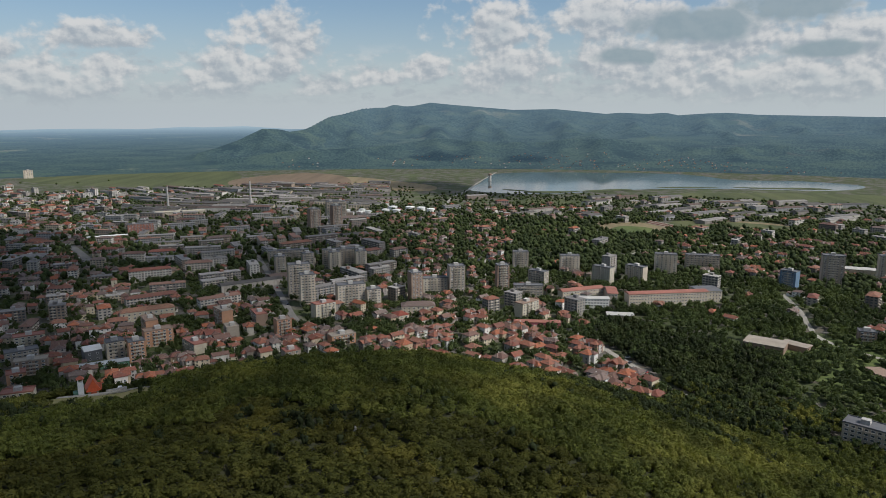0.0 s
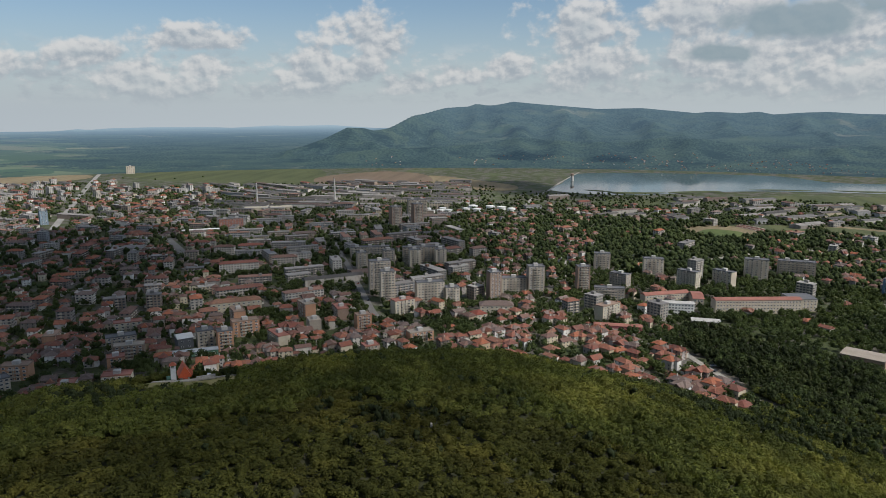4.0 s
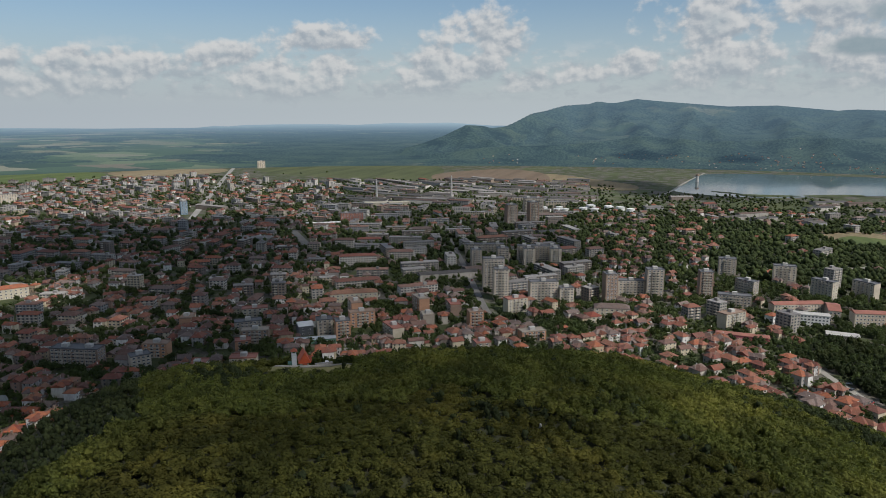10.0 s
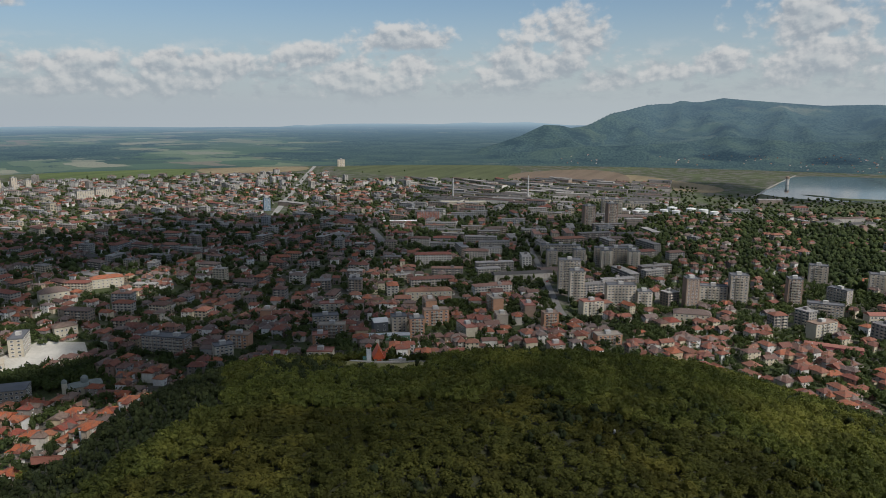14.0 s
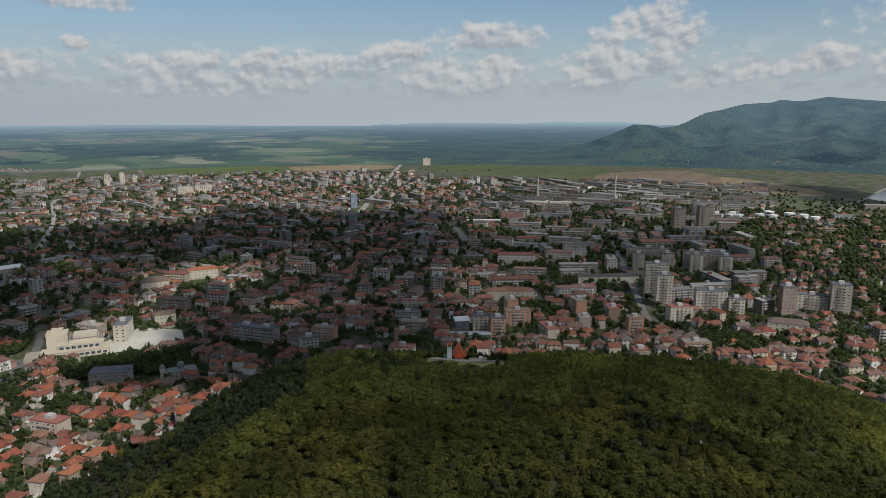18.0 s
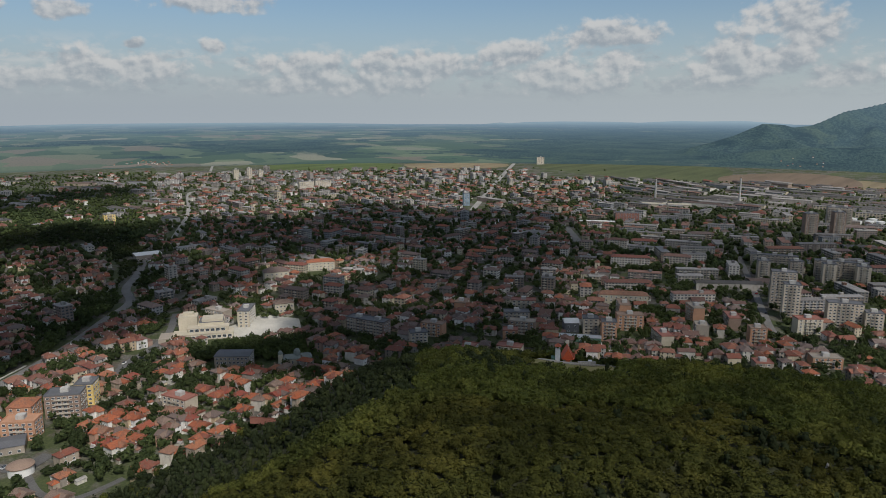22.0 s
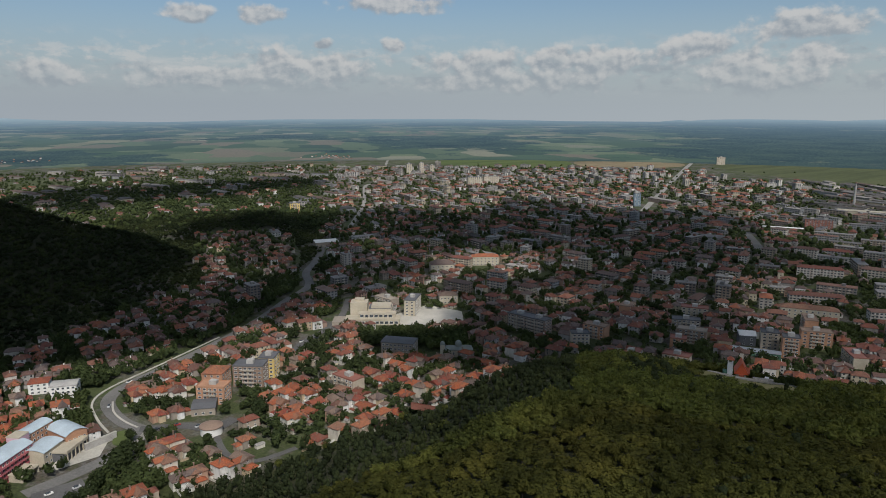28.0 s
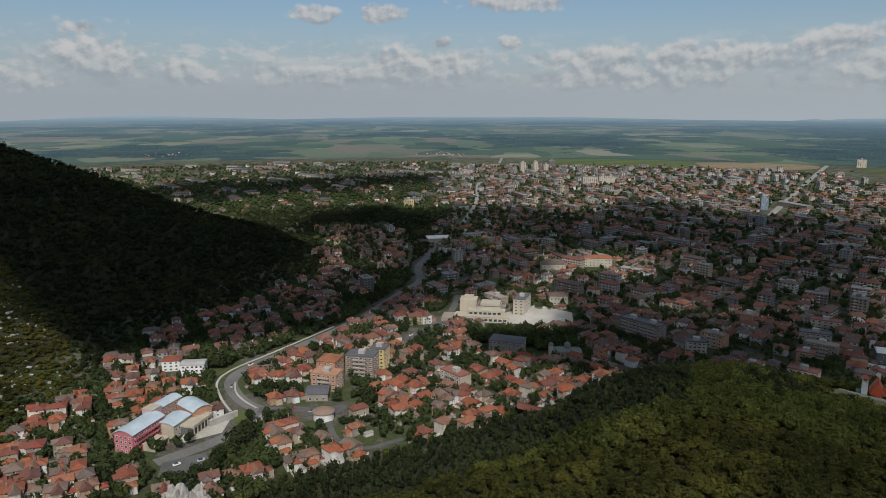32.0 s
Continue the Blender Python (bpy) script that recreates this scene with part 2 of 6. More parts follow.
def leaves(name, dark, light, warm, patch=0.02):
    m, n = material(name)
    p = spot(n)
    clump, stand, fine = n.noise(p, 0.22, 3), n.noise(p, patch, 4, 0.6), n.noise(p, 2.2, 5, 0.75)
    k = n.math("ADD", n.math("MULTIPLY", clump, 0.6), n.math("MULTIPLY", chance(n), 0.25))
    tone = n.mix(n.step(k, 0.2, 0.75), dark, light)
    tone = n.mix(n.step(stand, 0.46, 0.62, 0.0, 0.85), tone, warm)
    tone = n.mix(n.step(n.noise(p, patch * 2.2, 3, 0.5), 0.40, 0.56, 0.62, 0.0), tone, tuple(c * 0.55 for c in dark))
    tone = n.mix(n.step(fine, 0.35, 0.65, 0.45, 0.0), tone, tuple(c * 0.45 for c in dark))
    # leaves let part of the light through
    bump = n.add("ShaderNodeBump", {"Strength": 0.5, "Distance": 0.5, "Height": n.noise(p, 1.1, 6, 0.8)}).outputs[0]
    face = n.add("ShaderNodeBsdfPrincipled", {"Base Color": tone, "Roughness": 0.75, "Specular IOR Level": 0.12, "Normal": bump}).outputs[0]
    glow = n.add("ShaderNodeBsdfTranslucent", {"Color": n.mix(1.0, tone, (1.15, 1.2, 0.7), "MULTIPLY")}).outputs[0]
    n.add("ShaderNodeOutputMaterial", {0: n.add("ShaderNodeMixShader", {0: 0.38, 1: face, 2: glow}).outputs[0]})
    return m


M_scrub = leaves("scrub_leaves", (0.055, 0.060, 0.0145), (0.122, 0.122, 0.026), (0.160, 0.143, 0.030))
M_oak = leaves("oak_leaves", (0.071, 0.086, 0.022), (0.178, 0.192, 0.042), (0.225, 0.216, 0.049), 0.014)
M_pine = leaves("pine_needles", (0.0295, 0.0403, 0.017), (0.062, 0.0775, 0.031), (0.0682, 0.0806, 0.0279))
M_garden = leaves("garden_leaves", (0.048, 0.0672, 0.0272), (0.1312, 0.1632, 0.0576), (0.096, 0.12, 0.0384), 0.01)


def ground_material():
    m, n = material("town_ground")
    p = spot(n)
    wide, mid, fine = n.noise(p, 0.004, 4, 0.6), n.noise(p, 0.03, 5, 0.6), n.noise(p, 0.5, 6, 0.65)
    grass = n.mix(n.step(fine, 0.3, 0.7), (0.028, 0.038, 0.014), (0.07, 0.085, 0.03))
    dirt = n.mix(n.step(fine, 0.3, 0.7), (0.065, 0.056, 0.043), (0.13, 0.108, 0.083))
    yard = n.mix(n.step(n.noise(p, 0.11, 4, 0.6), 0.42, 0.58), dirt, n.mix(n.step(fine, 0.35, 0.65), (0.075, 0.07, 0.064), (0.155, 0.143, 0.122)))
    tone = n.mix(n.step(mid, 0.47, 0.57), grass, yard)
    tone = n.mix(n.step(wide, 0.5, 0.7, 0.0, 0.5), tone, (0.10, 0.12, 0.045))
    # wood floor, by distance and height; its dark tone includes shade under the trees
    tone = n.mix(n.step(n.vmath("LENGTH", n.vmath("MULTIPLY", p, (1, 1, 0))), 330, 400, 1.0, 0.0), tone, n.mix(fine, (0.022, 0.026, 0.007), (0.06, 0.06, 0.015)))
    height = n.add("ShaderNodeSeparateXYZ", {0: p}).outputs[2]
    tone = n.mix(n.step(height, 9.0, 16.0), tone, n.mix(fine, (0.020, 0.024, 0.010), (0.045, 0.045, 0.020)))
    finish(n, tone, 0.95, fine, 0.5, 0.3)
    return m


M_ground = ground_material()


def country_material():
    """Fields, hedges and woods of the far plain and slopes; the haze of several kilometres of summer air is painted
    into colour and glow.
    """
    m, n = material("haze_tinted_country")
    uv = n.add("ShaderNodeUVMap", uv_map="country").outputs[0]
    warp = n.vmath("ADD", uv, n.vmath("MULTIPLY", n.add("ShaderNodeTexNoise", {"Vector": uv, "Scale": 0.8, "Detail": 2.0}).outputs[1], (0.3, 0.3, 0)))
    turned = n.add("ShaderNodeVectorRotate", {"Vector": warp, "Angle": 0.5}, rotation_type="Z_AXIS").outputs[0]
    cells = n.add("ShaderNodeTexVoronoi", {"Vector": n.vmath("MULTIPLY", turned, (1.0, 1.6, 1.0)), "Scale": 3.6, "Randomness": 0.95}, distance="CHEBYCHEV").outputs[1]
    pick, shade = n.add("ShaderNodeSeparateColor", {0: cells}).outputs[:2]
    fields = n.ramp(pick, (0.0, (0.050, 0.075, 0.036)), (0.18, (0.095, 0.118, 0.060)), (0.36, (0.185, 0.170, 0.100)), (0.48, (0.034, 0.052, 0.030)), (0.60, (0.125, 0.145, 0.075)),
                    (0.74, (0.17, 0.13, 0.09)), (0.82, (0.055, 0.085, 0.042)), (0.92, (0.23, 0.21, 0.14)), hard=True)
    fields = n.mix(n.math("MULTIPLY", shade, 0.5), fields, (0.060, 0.078, 0.045))
    slope = n.add("ShaderNodeAttribute", attribute_name="slope").outputs["Fac"]
    lie = n.add("ShaderNodeUVMap", uv_map="lie").outputs[0]
    west = n.add("ShaderNodeSeparateXYZ", {0: lie}).outputs[0]
    wood = n.step(n.math("ADD", n.noise(uv, 0.75, 8, 0.65), n.step(west, 30.0, 50.0, 0.09, 0.0)), 0.53, 0.55)
    glade = n.step(n.noise(uv, 1.5, 7, 0.65), 0.56, 0.64)
    fine = n.noise(n.vmath("MULTIPLY", lie, n.mix(slope, (1.0, 5.0, 0.0), (1.0, 1.7, 0.0))), 5.5, 6, 0.75)
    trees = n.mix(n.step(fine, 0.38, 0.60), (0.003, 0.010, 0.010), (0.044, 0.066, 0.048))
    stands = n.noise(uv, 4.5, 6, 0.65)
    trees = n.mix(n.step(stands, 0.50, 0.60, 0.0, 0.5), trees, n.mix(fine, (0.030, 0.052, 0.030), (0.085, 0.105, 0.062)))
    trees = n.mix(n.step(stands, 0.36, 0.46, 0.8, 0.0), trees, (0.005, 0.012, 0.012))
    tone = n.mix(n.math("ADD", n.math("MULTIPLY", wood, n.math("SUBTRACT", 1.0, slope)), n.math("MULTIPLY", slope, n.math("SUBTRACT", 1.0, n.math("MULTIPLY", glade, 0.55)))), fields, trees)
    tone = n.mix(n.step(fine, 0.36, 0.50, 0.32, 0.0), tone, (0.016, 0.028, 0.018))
    # painted haze: tones fade to blue and a pale emission grows with distance
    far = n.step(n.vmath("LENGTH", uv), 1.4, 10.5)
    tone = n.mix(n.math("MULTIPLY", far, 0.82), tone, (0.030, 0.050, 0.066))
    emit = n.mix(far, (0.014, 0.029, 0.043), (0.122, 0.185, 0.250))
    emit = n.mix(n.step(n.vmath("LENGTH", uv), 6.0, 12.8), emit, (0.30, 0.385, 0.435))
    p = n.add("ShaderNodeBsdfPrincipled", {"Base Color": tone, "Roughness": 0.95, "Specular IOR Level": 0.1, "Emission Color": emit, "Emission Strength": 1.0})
    n.add("ShaderNodeOutputMaterial", {0: p.outputs[0]})
    return m


M_country = country_material()


def water_material():
    m, n = material("lake_water")
    p = spot(n)
    finish(n, (0.07, 0.095, 0.095), 0.06, n.noise(p, 0.15, 3), 0.02, 0.3, specular=0.6)
    return m


M_water = water_material()


# ---- mesh helpers ----
def bulk(name, verts, faces, mats, slots=None, smooth=False):
    """One mesh object from arrays: verts (n, 3); faces a list of (k, 3) or (k, 4) index arrays; slots a material number for each array."""
    me = bpy.data.meshes.new(name)
    verts = np.asarray(verts, np.float32)
    keep = [i for i, f in enumerate(faces) if len(f)]
    faces, slots = [np.asarray(faces[i], np.int32) for i in keep], [(slots[i] if slots else 0) for i in keep]
    loops = np.concatenate([f.ravel() for f in faces])
    sizes = np.concatenate([np.full(len(f), f.shape[1], np.int32) for f in faces])
    me.vertices.add(len(verts)), me.loops.add(len(loops)), me.polygons.add(len(sizes))
    me.vertices.foreach_set("co", verts.ravel())
    me.loops.foreach_set("vertex_index", loops)
    me.polygons.foreach_set("loop_start", np.concatenate([[0], np.cumsum(sizes)[:-1]]).astype(np.int32))
    me.polygons.foreach_set("material_index", np.concatenate([np.full(len(f), s, np.int32) for f, s in zip(faces, slots)]))
    me.polygons.foreach_set("use_smooth", np.full(len(sizes), smooth))
    for m in mats:
        me.materials.append(m)
    me.update(calc_edges=True)
    return new(name, me)


class Heap:
    """Collects verts and faces of many pieces for one bulk()."""

    def __init__(self):
        self.v, self.f, self.s, self.n = [], [], [], 0

    def put(self, verts, faces, slot=0):
        verts = np.asarray(verts, float).reshape(-1, 3)
        for f in faces if isinstance(faces, list) else [faces]:
            self.f.append(np.asarray(f) + self.n)
            self.s.append(slot)
        self.v.append(verts)
        self.n += len(verts)

    def make(self, name, mats, smooth=False):
        return bulk(name, np.concatenate(self.v), self.f, mats, self.s, smooth)


def spin(local, rot, place):
    """Local points (n, k, 3) turned by rot (n) about z and moved to place (n, 3)."""
    c, s = np.cos(rot)[:, None], np.sin(rot)[:, None]
    out = np.empty_like(local)
    out[..., 0] = local[..., 0] * c - local[..., 1] * s + place[:, None, 0]
    out[..., 1] = local[..., 0] * s + local[..., 1] * c + place[:, None, 1]
    out[..., 2] = local[..., 2] + place[:, None, 2]
    return out


BOX = np.array([[-.5, -.5, 0], [.5, -.5, 0], [.5, .5, 0], [-.5, .5, 0], [-.5, -.5, 1], [.5, -.5, 1], [.5, .5, 1], [-.5, .5, 1]])
BOXF = np.array([[0, 1, 5, 4], [1, 2, 6, 5], [2, 3, 7, 6], [3, 0, 4, 7], [4, 5, 6, 7], [3, 2, 1, 0]])


def index(faces, count, per):
    return (np.asarray(faces)[None] + (np.arange(count) * per)[:, None, None]).reshape(-1, np.shape(faces)[1])


def boxes(size, rot, place):
    size, rot, place = np.atleast_2d(size).astype(float), np.atleast_1d(rot).astype(float), np.atleast_2d(place).astype(float)
    v = spin(BOX[None] * size[:, None], rot, place)
    return v.reshape(-1, 3), index(BOXF, len(v), 8)


def roofs(size, rot, place, hip):
    """Pitched roofs over plans (w, d) with height h: hip is how far the ridge ends stand in from the gables, as a share of d / 2."""
    size, rot, place = np.atleast_2d(size).astype(float), np.atleast_1d(rot).astype(float), np.atleast_2d(place).astype(float)
    hip = np.broadcast_to(np.asarray(hip, float), rot.shape)
    w, d, h = size.T / np.array([[2], [2], [1]])
    r = w - d * hip
    r = np.maximum(r, 0.15)
    o = np.zeros_like(w)
    v = np.stack([np.stack(p, -1) for p in ((-w, -d, o), (w, -d, o), (w, d, o), (-w, d, o), (-r, o, h), (r, o, h), (-w, -d, o - .25), (w, -d, o - .25), (w, d, o - .25), (-w, d, o - .25))], 1)
    v = spin(v, rot, place)
    n = len(v)
    return v.reshape(-1, 3), [index([[0, 1, 5, 4], [2, 3, 4, 5], [6, 7, 1, 0], [7, 8, 2, 1], [8, 9, 3, 2], [9, 6, 0, 3], [9, 8, 7, 6]], n, 10), index([[1, 2, 5], [3, 0, 4]], n, 10)]


# ---- lie of the land ----
HILL = np.array([(-180, -45, 260), (-90, -34, 300), (-60, -29, 350), (-40, -26.5, 375), (-30.6, -25.4, 395), (-22.6, -23.9, 405), (-13.6, -21.7, 420), (-9, -20.9, 425), (-2, -20.15, 430), (3, -19.25, 430),
                 (14, -19.2, 425), (20, -19.35, 420), (27, -20.1, 400), (33, -19.8, 400), (38, -19.4, 410), (41, -19.7, 410), (45, -20.4, 405), (49.7, -22.0, 395), (54, -24.3, 380),
                 (60, -26.2, 370), (66.7, -27.9, 360), (76, -29.4, 345), (85, -31.5, 320), (100, -34, 300), (180, -45, 260)])
# azimuth, distance of the foot, distance and height of the crest of the shaded mountain flank
FLANK = np.array([(70.8, 895, 905, 0), (72.6, 850, 900, 10), (75, 815, 915, 29), (76.5, 785, 930, 39), (80, 720, 930, 54), (84, 680, 940, 78), (87.6, 628, 950, 104), (91, 560, 960, 127), (94.4, 505, 970, 149),
                  (100, 450, 1000, 190), (115, 400, 1000, 240), (140, 380, 1000, 260), (180, 380, 950, 260), (215, 400, 900, 200), (245, 450, 900, 90), (265, 500, 900, 0)])
TREE_TOP = 4.5
NEAR, EDGE = 2600.0, 4750.0


def polar(x, y):
    return np.degrees(np.arctan2(-x, y)), np.hypot(x, y)


def place_at(az, r, z=None):
    """World x, y, z of a spot at an azimuth and distance from under the camera."""
    a = np.radians(az)
    x, y = -np.sin(a) * r, np.cos(a) * r
    return (x, y, float(land(np.array([x]), np.array([y]))[0]) if z is None else z)


def wave(x, y, s, seed):
    """A cheap smooth wobble between about -1 and 1."""
    a, b = x / s + seed, y / s + seed * 1.7
    return (np.sin(a * 1.3 + np.sin(b * 0.9)) + np.sin(b * 1.7 + np.sin(a * 1.1 + 1.3)) + np.sin((a + b) * 2.3 + seed)) / 3


def rise_height(az, r):
    """A low wooded rise with a broad back, behind the houses of the side valley."""
    return np.interp(az, (63.5, 65.5, 67.0, 71.5, 74.0, 78.0, 80.0), (0, 4, 19, 21, 9, 7, 0)) * np.exp(-((r - 1200) / np.where(r < 1200, 150, 110)) ** 2)


def land(x, y):
    az, r = polar(x, y)
    s, rc = np.interp(az, HILL[:, 0], HILL[:, 1]), np.interp(az, HILL[:, 0], HILL[:, 2])
    zc = EYE + rc * np.tan(np.radians(s)) - TREE_TOP
    d = np.clip(rc - r, 0, 200)
    z = zc + 0.29 * d - 0.00072 * d * d + wave(x, y, 22, 1.0) * 1.3 * np.clip(d / 60, 0, 1)
    z = np.where(r > rc, zc - 0.30 * (r - rc) - 0.0012 * (r - rc) ** 2, z)
    near = np.clip((r - 60) / 110, 0, 1)
    z = np.where(r < rc, 70 + (z - 70) * near * near * (3 - 2 * near), z)
    # a flat shoulder that carries the chapel
    z = z + 4.3 * np.exp(-((az - 29.0) / 5.0) ** 4 - ((r - 388) / 16) ** 2)
    z = np.where(r > 900, -50, z)
    z = 0.5 * (z + np.sqrt(z * z + 9.0))
    flank = np.zeros_like(z)
    a = np.where(az < 0, az + 360, az)
    rf, rk, zk = (np.interp(a, FLANK[:, 0], FLANK[:, i], left=0, right=0) for i in (1, 2, 3))
    on = (a > FLANK[0, 0]) & (a < FLANK[-1, 0])
    t = np.clip((r - rf) / np.maximum(rk - rf, 1), 0, 1)
    up = zk * (0.75 * t + 0.25 * t * t * (3 - 2 * t))
    down = zk - 0.28 * np.maximum(r - rk, 0)
    bumps = wave(x, y, 60, 4.0) * 5 * t
    flank = np.where(on, np.maximum(np.where(r > rk, down, up + bumps), 0), 0)
    # a low wooded rise behind it
    return np.maximum(np.maximum(z, flank), rise_height(az, r))


SKYLINE = np.array([(-60, -0.9), (-30, -0.23), (-27, -0.17), (-22.3, -0.08), (-20.3, 0.06), (-18.9, 0.02), (-16.8, -0.12), (-15.8, 0.07), (-14.6, -0.02), (-12.5, 0.07), (-11.4, -0.02), (-7.5, 0.35), (-4.2, 0.29), (0.8, 0.70),
                    (2.4, 0.86), (3.8, 0.59), (4.4, 0.56), (5.3, 0.70), (6.0, 0.47), (7.8, 0.42), (9.2, 0.02), (10.35, -0.2), (12.4, -1.22), (13.56, -1.39), (14.2, -1.21), (15.6, -1.16), (16.5, -1.54), (17.4, -1.98),
                    (19.2, -2.63), (21.8, -3.26), (23.5, -3.66), (29, -4.4)])
FOOTHILL = np.array([(-60, -2.6), (-27.3, -2.4), (-26.1, -2.43), (-23.4, -2.19), (-19.7, -2.57), (-16.8, -2.42), (-14.7, -2.34), (-12.2, -1.94), (-9.2, -1.85), (-6.5, -2.21), (-2.7, -2.24), (1.9, -1.91), (5.4, -2.48), (9, -2.7),
                     (14, -2.9), (20, -3.6), (26, -4.4)])
HORIZON = np.array([(-60, -0.7), (10, -1.2), (13.5, -1.2), (16.9, -0.96), (19.9, -1.03), (21.2, -0.98), (24.4, -1.14), (26.4, -1.08), (30.3, -1.07), (33, -1.12), (34.3, -1.22), (35.1, -1.16), (36.5, -1.3), (43, -1.3), (52, -1.14),
                    (66.9, -1.15), (75, -1.3), (81.4, -1.12), (85.3, -0.9), (90, -1.09), (94.3, -1.27), (120, -1.2)])


def ridged(u, v, seed):
    return 1 - 2 * np.abs(np.sin(u + 0.9 * np.sin(v * 1.3 + seed) + seed)) ** 0.8


def country(az, r):
    """Height of the far land and how much of it is wooded slope. Past NEAR the distances are drawn together towards EDGE, along the same lines of sight."""
    t = np.clip((r - NEAR) / (EDGE - NEAR), 0, 1)
    el0 = -math.degrees(math.atan(EYE / NEAR))
    top = np.interp(az, HORIZON[:, 0], HORIZON[:, 1])
    el = el0 + (top - el0) * (1 - (1 - t) ** 2.2)
    x, y = -np.sin(np.radians(az)) * r, np.cos(np.radians(az)) * r
    peak = np.interp(az, SKYLINE[:, 0], SKYLINE[:, 1])
    crest = np.interp(az, (7.0, 12.0, 20.0), (4350, 3400, 2950))
    start = np.interp(az, (8.0, 24.0), (NEAR + 12, NEAR + 40))
    # the wooded foothills behind the lake, the dip with fields behind them, then the range with its spurs
    brow = np.interp(az, FOOTHILL[:, 0], FOOTHILL[:, 1])
    rf = np.interp(az, (5.0, 12.0, 20.0), (3180, 2850, 2780)) + np.interp(az, (5.0, 12.0), (1, 0.2)) * (60 * np.sin(az * 0.7) + 50 * np.sin(az * 1.9 + 1))
    s1 = np.clip((r - start) / (rf - start), 0, 1)
    front = el0 + (brow - el0) * (0.35 * s1 + 0.65 * s1 ** 1.5) + 0.07 * wave(x, y, 70, 3.0) * np.sin(np.pi * s1) + 0.05 * wave(x, y, 28, 6.0) * np.sin(np.pi * s1)
    s2 = np.clip((r - rf) / (crest - rf), 0, 1)
    back = brow - 0.25 * np.sin(np.pi * np.clip(s2 * 3, 0, 1)) + (peak - brow) * np.clip((s2 - 0.12) / 0.88, 0, 1) ** 1.25
    back = back + (0.30 * ridged(az * 0.55 + s2 * 0.9, s2 * 3, 1.0) + 0.16 * ridged(az * 1.3 - s2 * 1.4, s2 * 5, 2.6) + 0.07 * wave(x, y, 40, 8.0)) * np.sin(np.pi * s2) ** 0.9
    rise = np.where(r < rf, front, np.where(s2 < 1, back, peak - (r - crest) / 400 * 1.2))
    valley = np.exp(-((s2 - 0.28) / 0.16) ** 2) * (r > rf) * np.clip((8 - az) / 6, 0, 1)
    slope = np.maximum(np.clip((rise - el + 0.15) / 0.3, 0, 1), np.clip((24 - az) / 5, 0, 1) * np.clip((az + 60) / 5, 0, 1)) * (1 - 0.4 * valley)
    hill = np.clip((rise - el + 0.1) / 0.5, 0, 1)
    el = np.maximum(el, rise)
    return EYE + r * np.tan(np.radians(el)), slope, el, hill


def sheet(name, rings, mat, height, step=0.75):
    az = np.concatenate([np.arange(-180, -48, 3.0), np.arange(-48, 114, step), np.arange(114, 180, 3.0)])
    a, r = np.meshgrid(np.radians(az), rings)
    x, y = -np.sin(a) * r, np.cos(a) * r
    z = height(np.degrees(a), r, x, y)
    n, k = len(rings), len(az)
    i, j = np.meshgrid(np.arange(n - 1), np.arange(k), indexing="ij")
    j2 = (j + 1) % k
    quads = np.stack([i * k + j, (i + 1) * k + j, (i + 1) * k + j2, i * k + j2], -1).reshape(-1, 4)[:, ::-1]
    ob = bulk(name, np.stack([x, y, z], -1).reshape(-1, 3), [quads], [mat], None, True)
    return ob, np.degrees(a).ravel(), r.ravel()


rings = np.concatenate([np.linspace(0.02, 150, 8), np.arange(160, 620, 6.0), np.arange(620, 1300, 14.0), np.linspace(1300, NEAR, 40)])
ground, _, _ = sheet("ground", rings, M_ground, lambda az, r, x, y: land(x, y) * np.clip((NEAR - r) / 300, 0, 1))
tagged(ground, "town plain and wooded hill of grass and earth", "ground", kind="structure")
far_rings = np.concatenate([[NEAR - 3], np.linspace(NEAR, EDGE, 120)])
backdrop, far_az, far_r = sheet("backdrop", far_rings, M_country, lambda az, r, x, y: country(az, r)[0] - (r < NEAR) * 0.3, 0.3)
_, far_slope, far_el, far_hill = country(far_az, far_r)
true_r = np.clip(EYE / np.tan(np.radians(np.maximum(-far_el, 0.9))), NEAR, 13000)
near_r = far_r * 1.05 + (far_r - NEAR) * 0.5
blend = np.maximum(far_hill, np.clip((14 - far_az) / 5, 0, 1))
true_r = true_r + (np.minimum(near_r, true_r + 9000 * (far_az < 12)) - true_r) * blend
layer = backdrop.data.uv_layers.new(name="country")
ids = np.empty(len(backdrop.data.loops), np.int32)
backdrop.data.loops.foreach_get("vertex_index", ids)
flat_uv = np.stack([-np.sin(np.radians(far_az)) * true_r, np.cos(np.radians(far_az)) * true_r], -1) / 1000
layer.data.foreach_set("uv", flat_uv[ids].astype(np.float32).ravel())
backdrop.data.uv_layers.new(name="lie").data.foreach_set("uv", np.stack([far_az, far_el], -1)[ids].astype(np.float32).ravel())
backdrop.data.attributes.new("slope", "FLOAT", "POINT").data.foreach_set("value", far_slope.astype(np.float32))
tagged(backdrop, "plain of fields and wooded mountain ridge with haze in its colour", "landscape", kind="structure")


# ---- the broken cumulus overhead, whose shade lies on the town and the valley flank ----
CLOUD_Z = 1150.0


